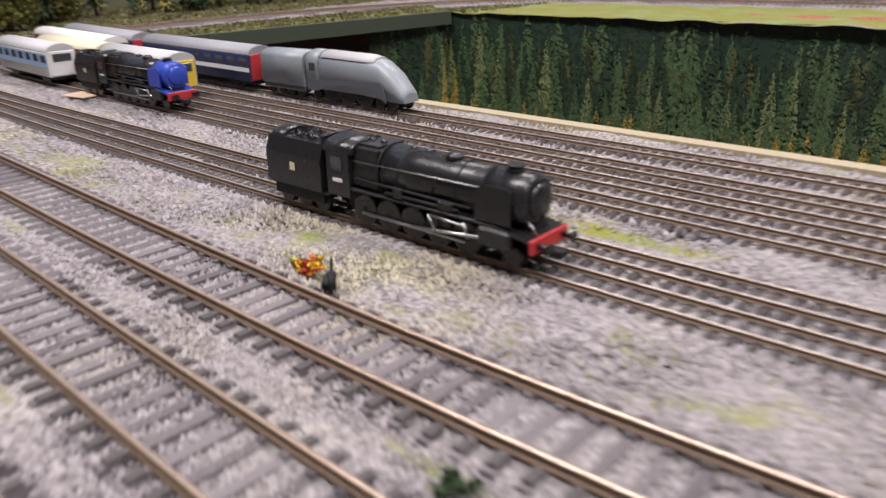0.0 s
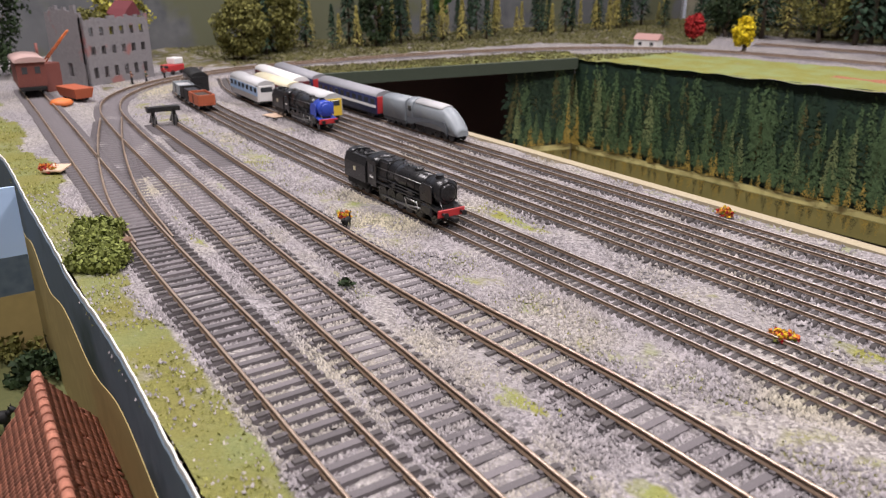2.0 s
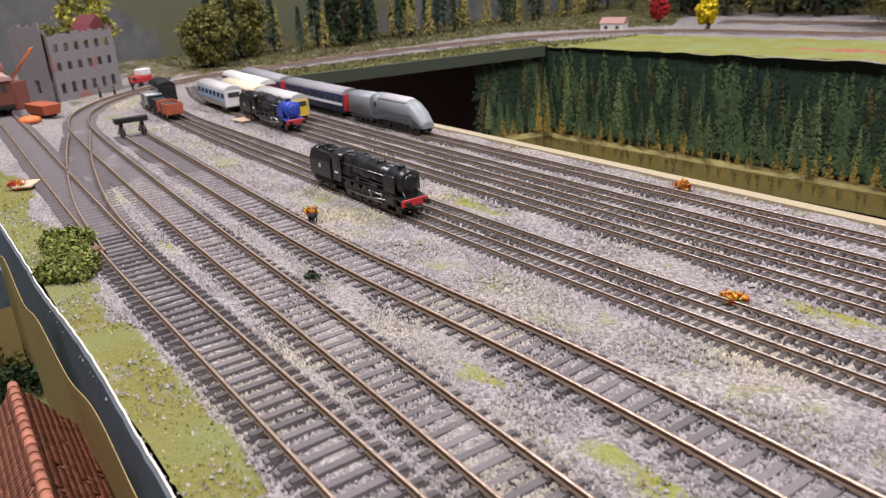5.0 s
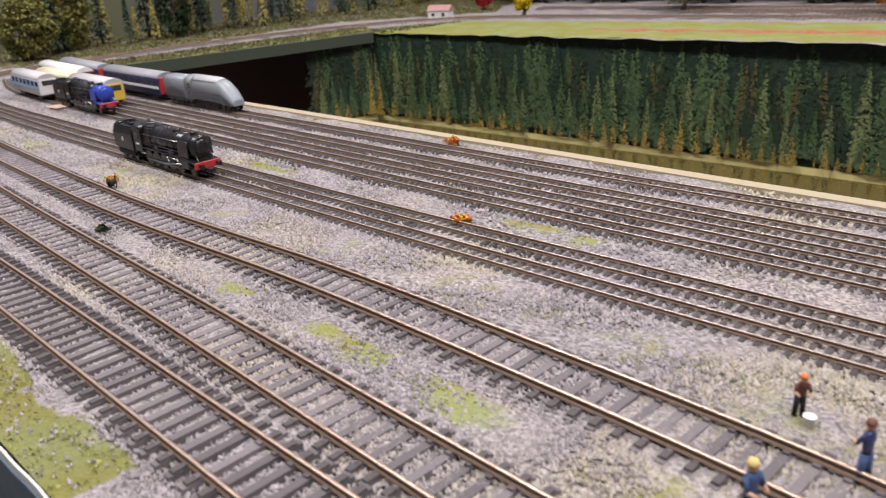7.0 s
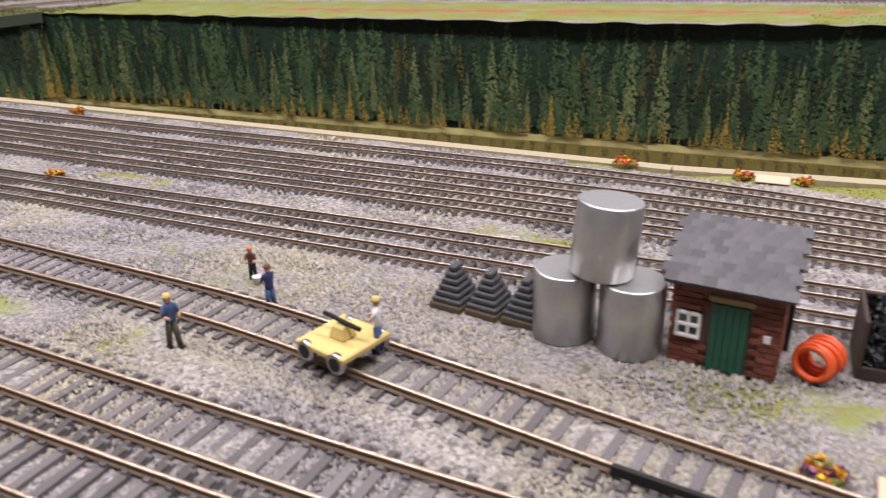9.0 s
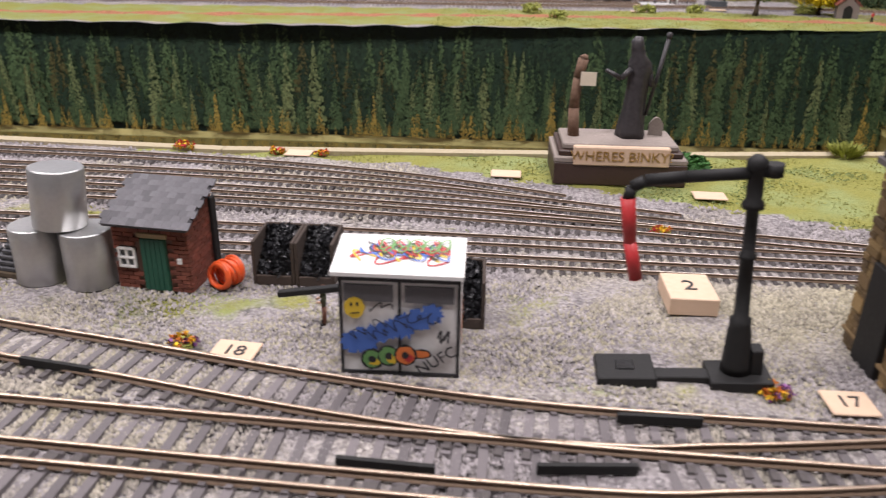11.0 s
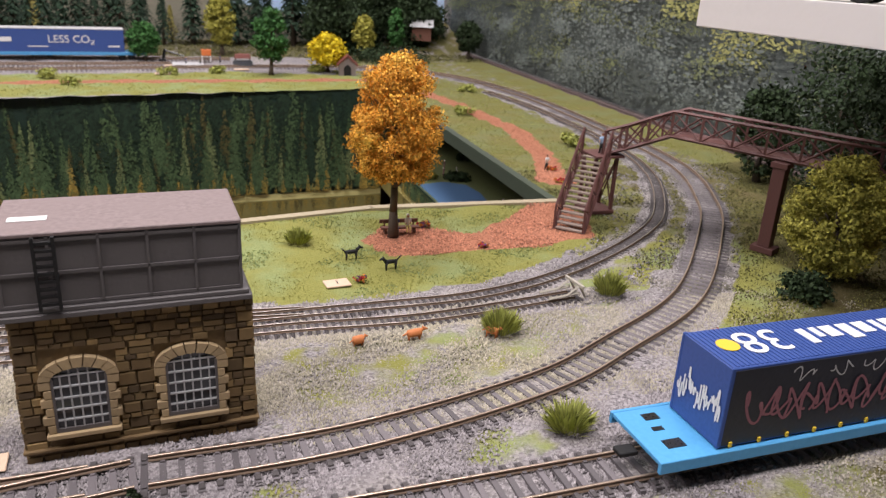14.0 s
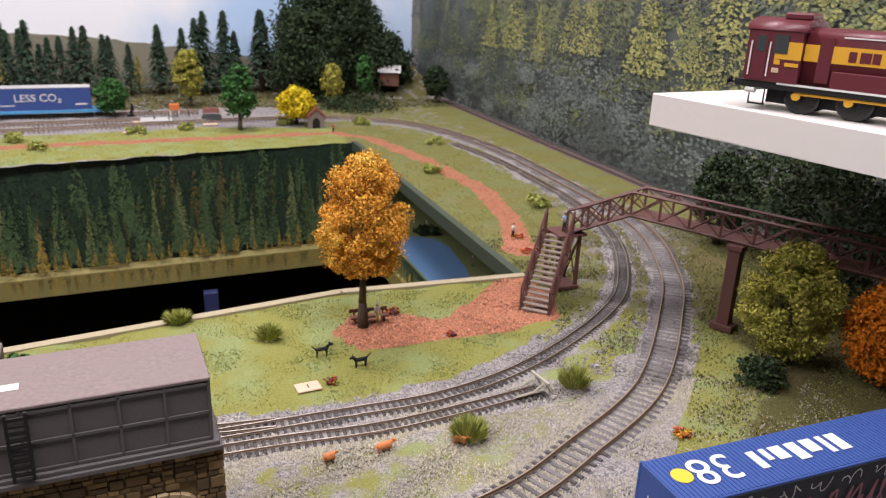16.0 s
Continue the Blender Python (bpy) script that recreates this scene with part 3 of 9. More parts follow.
# check rails and blades of the turnout
t = thing("turnout_blades", pose(0, 0, 0), "black plastic check rails beside the turnout's rails", "track")
for (ax, ay), (bx, by) in (((0.775, 0.1095), (0.8, 0.1065)), ((0.88, 0.0762), (0.905, 0.0757)), ((0.952, 0.1035), (0.975, 0.1045)), ((0.93, 0.0795), (0.955, 0.0825))):
    bm = bmesh.new()
    a = math.atan2(by - ay, bx - ax)
    box(bm, 0, math.hypot(bx - ax, by - ay), -0.0007, 0.0007, 0.001, 0.0037)
    p = part("check_rail", bm, BLACK_DULL, t)
    p.matrix_basis = pose(ax, ay, 0, 0, 0, math.degrees(a))


def scatter(name, count, area, material, size, seed, want, label, category, flat=0.7, tall=0.0):
    """Loose grains (or, with tall, upright fibres) strewn over an area where want() says so."""
    rng = np.random.default_rng(seed)
    x0, x1, y0, y1 = area
    x, y = x0 + (x1 - x0) * rng.random(count), y0 + (y1 - y0) * rng.random(count)
    ok = ~inside(HOLE, x, y) & ((y > 0.021) | (x > 0.65)) & (rng.random(count) < want(x, y))
    x, y = x[ok], y[ok]
    k = len(x)
    s = size * (0.45 + 0.9 * rng.random(k) ** 1.5)
    a = rng.random(k) * math.tau
    if tall:
        lean = rng.normal(size=(k, 2)) * tall * 0.6
        h = tall * (0.4 + 0.9 * rng.random(k))
        v = np.stack([np.c_[x - s * np.cos(a), y - s * np.sin(a), np.zeros(k) - 0.0005], np.c_[x + s * np.cos(a), y + s * np.sin(a), np.zeros(k) - 0.0005], np.c_[x + lean[:, 0], y + lean[:, 1], h]], 1).reshape(-1, 3)
        f = np.arange(3 * k).reshape(-1, 3)
    else:
        z = 0.0003 * rng.random(k)
        cs = []
        for i in range(4):
            r = s * (0.7 + 0.5 * rng.random(k))
            cs.append(np.c_[x + r * np.cos(a + i * math.pi / 2), y + r * np.sin(a + i * math.pi / 2), z - 0.0006])
        cs.append(np.c_[x + s * 0.4 * rng.normal(size=k), y + s * 0.4 * rng.normal(size=k), z + s * flat * (0.7 + 0.6 * rng.random(k))])
        v = np.stack(cs, 1).reshape(-1, 3)
        f = (np.arange(k)[:, None, None] * 5 + np.array([(0, 1, 4), (1, 2, 4), (2, 3, 4), (3, 0, 4)])[None]).reshape(-1, 3)
    ob = raw(name, v, f, material)
    return tagged(ob, label, category, kind="stuff")


def want_stone(x, y):
    g, e = cover_of(x, y)
    return np.where(e > 0.3, 0, np.clip(1.1 - g * 1.45, 0.0, 1))


def want_turf(x, y):
    g, e = cover_of(x, y)
    return np.where(e > 0.3, 0, np.clip((g - 0.3) * 1.9, 0, 1))


def want_earth(x, y):
    return np.where(cover_of(x, y)[1] > 0.45, 1.0, 0)


scatter("ballast", 430000, (0.1, 1.45, 0.005, 0.2), GRAVEL, 0.00062, 21, want_stone, "loose grey ballast stones between the tracks", "gravel")
scatter("far_ballast", 120000, (-0.4, 1.4, 0.17, 0.36), GRAVEL, 0.00085, 22, want_stone, "loose grey ballast stones in the yard", "gravel")
scatter("curve_ballast", 40000, (1.35, 1.65, 0.2, 0.7), GRAVEL_SHADE, 0.001, 23, want_stone, "loose grey ballast along the curve, darkened for the shelf's shade", "gravel")
scatter("sand", 60000, (1.12, 1.5, 0.105, 0.2), SAND, 0.0006, 31, lambda x, y: want_stone(x, y) * 0.8 + 0.1 * (cover_of(x, y)[0] > 0.4), "creamy sandy crumbs on the meadow", "gravel")
scatter("yard_sand", 60000, (0.6, 1.02, 0.108, 0.19), SAND, 0.0006, 32, lambda x, y: want_stone(x, y) * 0.55, "creamy grit round the hut and cabinet", "gravel")
scatter("grass", 120000, (0.7, 1.7, 0.02, 0.6), TURF, 0.0006, 24, want_turf, "short olive grass flock", "grass", tall=0.0004)
scatter("cool_grass", 34000, (0.8, 1.45, 0.23, 0.43), TURF_COOL, 0.0008, 25, lambda x, y: want_turf(x, y) * (np.sin(x * 61 + 3 * np.sin(y * 47)) + np.sin(y * 83 + 2 * np.sin(x * 39)) > 0.5), "bright green grass flock in patches", "grass", tall=0.0005)
scatter("verge_grass", 60000, (-0.2, 0.75, 0.02, 0.3), TURF, 0.0006, 26, want_turf, "short olive grass flock along the edge", "grass", tall=0.0007)
scatter("far_grass", 40000, (0.8, 1.65, 0.5, 1.35), TURF, 0.0009, 27, want_turf, "grass flock on the far side", "grass", tall=0.0008)
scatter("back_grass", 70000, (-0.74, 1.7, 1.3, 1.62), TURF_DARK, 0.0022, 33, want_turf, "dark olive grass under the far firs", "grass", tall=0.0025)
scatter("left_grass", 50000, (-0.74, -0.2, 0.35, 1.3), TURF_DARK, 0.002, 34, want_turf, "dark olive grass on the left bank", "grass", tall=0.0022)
# brownish fibres whose dark colour includes the shade cast by the shelf
scatter("shelf_grass", 50000, (1.38, 1.7, 0.078, 0.5), TURF_DARK, 0.0009, 35, lambda x, y: want_turf(x, y) * (0.35 + 0.4 * (np.sin(x * 50) + np.sin(y * 63 + 2) > 0)), "brownish olive grass under the shelf, darkened for its shade too", "grass", tall=0.0012)
scatter("red_earth", 26000, (1.2, 1.5, 0.29, 0.5), CRUMB, 0.0009, 28, want_earth, "crumbly red earth by the footbridge", "gravel")


# ---- printed scenes on boards ----
INK_DARK = shade("print_dark_firs", (0.014, 0.034, 0.02), (0.03, 0.058, 0.03), 0.55, grain=500, big=30, bump=0, island=0.4)
INK_MID = shade("print_green_firs", (0.045, 0.095, 0.042), (0.1, 0.15, 0.06), 0.55, grain=500, big=30, bump=0, island=0.4)
INK_LIT = shade("print_sunlit_firs", (0.12, 0.18, 0.075), (0.22, 0.25, 0.1), 0.55, grain=500, big=30, bump=0, island=0.4)
POND_Z = -0.105
INK_GOLD = shade("print_golden_larch", (0.5, 0.32, 0.06), (0.26, 0.23, 0.06), 0.55, grain=500, big=60, bump=0, island=0.4)
INK_BACK = shade("print_deep_wood", (0.012, 0.03, 0.022), (0.028, 0.055, 0.036), 0.5, grain=150, big=20, bump=0)
INK_SHORE = shade("print_shore_grass", (0.9, 0.8, 0.34), (0.78, 0.72, 0.28), 0.55, grain=300, big=25, bump=0)
INK_LAKE = shade("print_lake", (0.36, 0.3, 0.1), (0.18, 0.17, 0.06), 0.4, grain=60, big=30, bump=0)
INK_BROWN = shade("print_brown_firs", (0.07, 0.075, 0.028), (0.13, 0.115, 0.04), 0.55, grain=500, big=30, bump=0, island=0.4)


def firs(rng, count, width, v0, v1, h0, h1, ratio, place, depth, flip=False, strokes=190, squash=1.0, u0=0.0, fine=1.0):
    """Printed fir trees as cones of small drooping strokes; place maps (across, up, out) into the world."""
    k = strokes
    u = np.repeat(u0 + (width - u0) * (np.arange(count) + rng.random(count)) / count, k)
    v = np.repeat(v0 + (v1 - v0) * rng.random(count), k)
    h = np.repeat(h0 + (h1 - h0) * rng.random(count) ** 1.2, k)
    w = h * ratio * np.repeat(0.8 + 0.4 * rng.random(count), k)
    a = 1 - rng.random(count * k) ** 0.62
    tier = 0.75 + 0.35 * np.abs(np.sin(a * 26 + np.repeat(rng.random(count) * 6, k)))
    x = u + w / 2 * (1 - a) ** 0.9 * tier * np.clip(2 * rng.random(count * k) - 1 + 0.15 * rng.normal(size=count * k), -1.1, 1.1)
    sz = h * (0.022 + 0.024 * rng.random(count * k)) * (1.25 - 0.6 * a) * squash * fine
    s = -1 if flip else 1
    z = v + s * h * a
    side = np.where(x > u, 1, -1)
    d = depth + 1.2e-8 * np.arange(count * k)
    wd = sz * (1 if squash == 1 else 1.7)
    c = [(x - wd * 0.9, z + s * sz * (0.2 - 0.35 * -side), d), (x, z - s * sz * 0.6, d), (x + wd * 0.9, z + s * sz * (0.2 - 0.35 * side), d), (x, z + s * sz * 0.8, d)]
    at, ux, uz, ud = (np.array(place(*q)) for q in ((0, 0, 0), (1, 0, 0), (0, 1, 0), (0, 0, 1)))
    lift = np.array(place(1, 1, 0)) - ux - uz + at
    V = np.stack([at + p[:, None] * (ux - at) + q[:, None] * (uz - at) + (p * q)[:, None] * lift + r[:, None] * (ud - at) for p, q, r in c], 1).reshape(-1, 3)
    return V, np.arange(len(V)).reshape(-1, 4)


def board_place(a, b, out=0.001, slope=0.0):
    a, b = Vector((*a, 0)), Vector((*b, 0))
    u = (b - a).normalized()
    n = Vector((u.y, -u.x, 0))
    return (lambda x, z, d: a + u * x + n * (out + d) + Vector((0, 0, z * (1 + slope * x)))), (b - a).length


def lake_print(a, b, seed, slope=0.0, top=-0.001):
    """A board with a printed fir forest that stands over a lake."""
    place, w = board_place(a, b, 0.0, slope)
    rng = np.random.default_rng(seed)
    t = thing("forest_mural", pose(0, 0, 0), "glossy printed mural of dark firs above a golden lake shore", "mural")

    def sheet(name, z0, z1, d, m):
        bm = bmesh.new()
        vs = [bm.verts.new(place(x, z, dd)) for dd in (d - 0.002 if name == "backing" else d - 0.0001, d) for x, z in ((0, z0), (w, z0), (w, z1), (0, z1))]
        bm.faces.new(vs[4:])
        bm.faces.new(vs[:4][::-1])
        for i in range(4):
            bm.faces.new((vs[i], vs[(i + 1) % 4], vs[4 + (i + 1) % 4], vs[4 + i]))
        part(name, bm, m, t)
    sheet("backing", -0.158, top, 0.0, INK_BACK)
    sheet("printed_lake", -0.1575, -0.134, 0.0003, INK_LAKE)
    sheet("printed_shore", -0.1345, -0.1265, 0.0006, INK_SHORE)
    n = max(2, int(w / 0.011))

    def ink(name, m, *args, **k):
        v, f = firs(rng, *args, **k)
        v[:, 2] = np.clip(v[:, 2], -0.5, top - 0.0005)
        o = raw(name, v, f, m)
        o.parent = t
        tagged(o, kind="stuff")
    ink("printed_fir_depth", INK_DARK, n * 2, w, -0.125, -0.06, 0.06, 0.12, 0.34, place, 0.0008, strokes=150)
    ink("printed_fir_wood", INK_MID, n, w, -0.1245, -0.085, 0.05, 0.115, 0.3, place, 0.0022, strokes=280, fine=0.7)
    ink("printed_brown_wood", INK_BROWN, n // 2, w, -0.1245, -0.1, 0.045, 0.1, 0.32, place, 0.0034, strokes=260, fine=0.7)
    ink("printed_shaded_wood", INK_DARK, n, w, -0.1245, -0.1, 0.035, 0.1, 0.32, place, 0.0048, strokes=260, fine=0.7)
    ink("printed_lit_wood", INK_LIT, n // 3, w, -0.1245, -0.11, 0.04, 0.1, 0.27, place, 0.0062, strokes=300, fine=0.6)
    ink("printed_near_wood", INK_MID, n * 2 // 3, w, -0.1245, -0.115, 0.03, 0.085, 0.34, place, 0.0076, strokes=300, fine=0.65)
    ink("printed_larch_scrub", INK_GOLD, n, w, -0.1245, -0.124, 0.01, 0.034, 0.4, place, 0.009, strokes=80)
    ink("printed_tall_larch", INK_GOLD, max(1, n // 24), w, -0.1245, -0.124, 0.045, 0.066, 0.22, place, 0.0094, strokes=160, fine=0.7)
    ink("printed_reflection", INK_GOLD, n, w, -0.135, -0.136, 0.014, 0.022, 0.5, place, 0.0004, flip=True, strokes=90)
    ink("printed_dark_reflection", INK_BROWN, n * 2 // 3, w, -0.136, -0.137, 0.014, 0.021, 0.45, place, 0.0006, flip=True, strokes=70)


lake_print((-0.266, 0.69), (-0.237, 0.787), 31)
lake_print((-0.237, 0.789), (1.404, 0.9905), 32, 0.16)
lake_print((1.404, 0.988), (1.404, 0.46), 33, 0.0, POND_Z + 0.004)

# right-hand photograph of a mixed wood
def photo_ink(name, a, b):
    return shade(name, a, b, 0.65, grain=300, big=12, bump=0, island=0.28)


INK_R1 = photo_ink("photo_dark_leaves", (0.06, 0.072, 0.068), (0.115, 0.132, 0.115))
INK_R2 = photo_ink("photo_green_leaves", (0.15, 0.18, 0.09), (0.25, 0.275, 0.13))
INK_R3 = photo_ink("photo_yellow_leaves", (0.42, 0.4, 0.14), (0.3, 0.31, 0.11))
INK_R4 = photo_ink("photo_misty_needles", (0.19, 0.22, 0.22), (0.27, 0.295, 0.285))
INK_R5 = photo_ink("photo_grey_green_leaves", (0.135, 0.16, 0.155), (0.22, 0.25, 0.22))
INK_MIST = shade("photo_misty_wood", (0.075, 0.09, 0.085), (0.14, 0.16, 0.145), 0.6, grain=200, big=9, bump=0)


def blobs(rng, clusters, per, w, z0, z1, spread, size, place, depth, tall=0.45):
    cu, cz = w * rng.random(clusters), z0 + (z1 - z0) * rng.random(clusters)
    V = []
    for i in range(clusters):
        s = spread * (0.6 + 0.8 * rng.random())
        for j in range(per):
            u, z = cu[i] + rng.normal() * s * 2.2, cz[i] + rng.normal() * s * tall
            if not (0.012 < u < w - 0.012 and 0.004 < z < 0.43):
                continue
            r, a = size * (0.4 + rng.random()), rng.random() * 6.28
            d = depth + 3.5e-7 * (i * per + j)
            V += [(u + 2.0 * r * (0.6 + 0.6 * rng.random()) * math.cos(a + q * 1.571), z + r * (0.6 + 0.6 * rng.random()) * math.sin(a + q * 1.571), d) for q in range(4)]
    P = np.array([place(*c) for c in V])
    return P, np.arange(len(P)).reshape(-1, 4)


def wood_photo(a, b, seed):
    place, w = board_place(a, b, 0.0)
    rng = np.random.default_rng(seed)
    t = thing("woodland_mural", pose(0, 0, 0), "large matt photograph of misty mixed woodland behind the curve", "mural")
    bm = bmesh.new()
    vs = [bm.verts.new(place(x, z, d)) for d in (-0.003, 0) for x, z in ((0, -0.002), (w, -0.002), (w, 0.44), (0, 0.44))]
    bm.faces.new(vs[4:])
    bm.faces.new(vs[:4][::-1])
    for i in range(4):
        bm.faces.new((vs[i], vs[(i + 1) % 4], vs[4 + (i + 1) % 4], vs[4 + i]))
    part("backing", bm, INK_MIST, t)

    def ink(name, m, vf):
        o = raw(name, *vf, m)
        o.parent = t
        tagged(o, kind="stuff")
    far = dict(squash=0.5, strokes=240)
    near = dict(squash=0.42, strokes=420)
    ink("printed_mist_wood", INK_R4, firs(rng, 90, w * 0.6, 0.2, 0.37, 0.06, 0.1, 0.8, place, 0.0005, **far))
    ink("printed_high_shade", INK_R5, firs(rng, 90, w, 0.16, 0.36, 0.06, 0.1, 0.8, place, 0.0018, **far))
    ink("printed_high_wood", INK_R2, firs(rng, 60, w, 0.16, 0.34, 0.08, 0.12, 0.8, place, 0.0032, u0=0.3, **far))
    ink("printed_high_dark", INK_R1, firs(rng, 34, w, 0.12, 0.3, 0.08, 0.13, 0.8, place, 0.0046, u0=0.25, **near))
    ink("printed_lit_wood", INK_R3, firs(rng, 20, w, 0.14, 0.29, 0.09, 0.15, 0.85, place, 0.006, u0=0.45, **near))
    ink("printed_slope_wood", INK_R2, firs(rng, 40, w, 0.07, 0.2, 0.08, 0.15, 0.85, place, 0.0074, **near))
    ink("printed_slope_shade", INK_R1, firs(rng, 40, w, 0.05, 0.16, 0.07, 0.12, 0.9, place, 0.0088, **near))
    ink("printed_slope_lit", INK_R3, firs(rng, 14, w, 0.08, 0.17, 0.09, 0.15, 0.85, place, 0.0102, u0=0.4, **near))
    ink("printed_broadleaf", INK_R5, blobs(rng, 60, 130, w, 0.01, 0.13, 0.013, 0.0019, place, 0.0116, 1.1))
    ink("printed_pale_broadleaf", INK_R2, blobs(rng, 24, 130, w, 0.03, 0.12, 0.011, 0.0017, place, 0.0152, 1.1))
    ink("printed_shaded_broadleaf", INK_R1, blobs(rng, 70, 110, w, -0.01, 0.08, 0.012, 0.0019, place, 0.0176, 1.1))
    ink("printed_grey_broadleaf", INK_R5, blobs(rng, 30, 110, w, 0.01, 0.08, 0.01, 0.0017, place, 0.0206, 1.1))


wood_photo((1.735, 1.62), (1.735, -0.05), 41)

# sky and hills
SKY = shade("painted_sky", (0.4, 0.58, 0.85), (0.52, 0.67, 0.88), 0.7, grain=8, big=3, bump=0, c=(0.86, 0.87, 0.9), cmix=(0.45, 0.6))
HILL_GREY = shade("painted_slate_hills", (0.06, 0.066, 0.075), (0.15, 0.15, 0.15), 0.75, grain=45, big=9, bump=0, c=(0.1, 0.105, 0.06), cmix=(0.53, 0.6))
HILL_BLUE = shade("painted_blue_hills", (0.05, 0.06, 0.085), (0.12, 0.13, 0.16), 0.75, grain=35, big=7, bump=0, c=(0.17, 0.17, 0.18), cmix=(0.52, 0.6))
HILL_OLIVE = shade("painted_olive_hills", (0.16, 0.15, 0.105), (0.26, 0.24, 0.18), 0.75, grain=150, big=15, bump=0, c=(0.1, 0.1, 0.06))


def hill_board(name, a, b, out, crest, material, label):
    """A flat painted hill whose crest runs through points of (across, up)."""
    place, w = board_place(a, b, out)
    pts, _ = glide([(u * w, z) for u, z in crest], 0.02)
    rng = np.random.default_rng(len(name))
    bm = bmesh.new()
    lo = [bm.verts.new(place(u, -0.002, 0)) for u, z in pts]
    hi = [bm.verts.new(place(u, z + rng.normal() * 0.0015, 0)) for u, z in pts]
    for i in range(len(pts) - 1):
        bm.faces.new((lo[i], lo[i + 1], hi[i + 1], hi[i]))
    r = bmesh.ops.extrude_face_region(bm, geom=bm.faces[:])
    off = place(0, 0, -0.001) - place(0, 0, 0)
    for v in r["geom"]:
        if isinstance(v, bmesh.types.BMVert):
            v.co += off
    tagged(solid(name, bm, material), label, "backdrop", kind="structure")


def sky_board(name, a, b):
    place, w = board_place(a, b, 0.0)
    bm = bmesh.new()
    vs = [bm.verts.new(place(x, z, d)) for d in (-0.004, 0) for x, z in ((0, -0.002), (w, -0.002), (w, 0.44), (0, 0.44))]
    bm.faces.new(vs[4:])
    bm.faces.new(vs[:4][::-1])
    for i in range(4):
        bm.faces.new((vs[i], vs[(i + 1) % 4], vs[4 + (i + 1) % 4], vs[4 + i]))
    tagged(solid(name, bm, SKY), "painted pale blue sky with soft white clouds", "backdrop", kind="structure")


sky_board("backdrop_back", (-0.76, 1.66), (1.73, 1.66))
sky_board("backdrop_left", (-0.76, -0.1), (-0.76, 1.655))
hill_board("backdrop_hill_far", (-0.74, 1.655), (1.72, 1.655), 0.0, [(0, 0.32), (0.1, 0.34), (0.2, 0.3), (0.3, 0.24), (0.36, 0.26), (0.45, 0.17), (0.55, 0.09), (0.68, 0.1), (0.8, 0.075), (0.9, 0.05), (1, 0.04)], HILL_BLUE, "painted blue-grey mountain range")
hill_board("backdrop_hill_near", (-0.74, 1.65), (1.72, 1.65), 0.002, [(0, 0.2), (0.08, 0.16), (0.2, 0.09), (0.35, 0.07), (0.5, 0.085), (0.62, 0.108), (0.72, 0.1), (0.82, 0.07), (0.9, 0.04), (1, 0.03)], HILL_OLIVE, "painted olive wooded hill")
hill_board("backdrop_hill_left", (-0.755, -0.1), (-0.755, 1.65), 0.0, [(0, 0.34), (0.1, 0.37), (0.22, 0.33), (0.3, 0.26), (0.42, 0.3), (0.6, 0.26), (0.75, 0.2), (0.9, 0.22), (1, 0.24)], HILL_BLUE, "painted blue-grey mountains behind the ruin")
hill_board("backdrop_slope_left", (-0.75, -0.1), (-0.75, 1.65), 0.002, [(0, 0.12), (0.15, 0.15), (0.25, 0.16), (0.32, 0.19), (0.4, 0.12), (0.5, 0.07), (0.62, 0.13), (0.75, 0.09), (0.9, 0.15), (1, 0.2)], HILL_GREY, "painted grey scree slopes behind the ruin")


# ---- buildings and yard things ----
STONES = [shade("sandstone_" + n, a, b, 0.8, grain=900, big=120, bump=0.5, rnd=0.35) for n, a, b in (("brown", (0.19, 0.12, 0.045), (0.1, 0.064, 0.026)), ("tan", (0.3, 0.2, 0.08), (0.17, 0.11, 0.045)), ("dark", (0.09, 0.058, 0.025), (0.15, 0.095, 0.04)))]
MORTAR = shade("golden_mortar", (0.24, 0.165, 0.078), (0.1, 0.068, 0.034), 0.95, grain=500, big=120)
DRESSED = shade("dressed_stone", (0.38, 0.28, 0.15), (0.29, 0.21, 0.115), 0.75, grain=900, rnd=0.15)
TANK = shade("grey_brown_iron", (0.085, 0.077, 0.076), (0.11, 0.1, 0.098), 0.5, grain=700, big=60, bump=0.08)
TANK_TOP = shade("dusty_tank_roof", (0.24, 0.185, 0.175), (0.16, 0.12, 0.115), 0.6, grain=500, big=40)
GLASS = bpy.data.materials.new("window_pane")
GLASS.use_nodes = True
g_p = GLASS.node_tree.nodes["Principled BSDF"]
g_p.inputs["Base Color"].default_value, g_p.inputs["Roughness"].default_value, g_p.inputs["Specular IOR Level"].default_value = (0.05, 0.055, 0.06, 1), 0.08, 0.8
WHITE = shade("white_paint", (0.75, 0.74, 0.72), (0.68, 0.67, 0.65), 0.55, grain=500, bump=0.05)
GREYBAR = shade("grey_window_bar", (0.38, 0.38, 0.38), (0.3, 0.3, 0.3), 0.5)


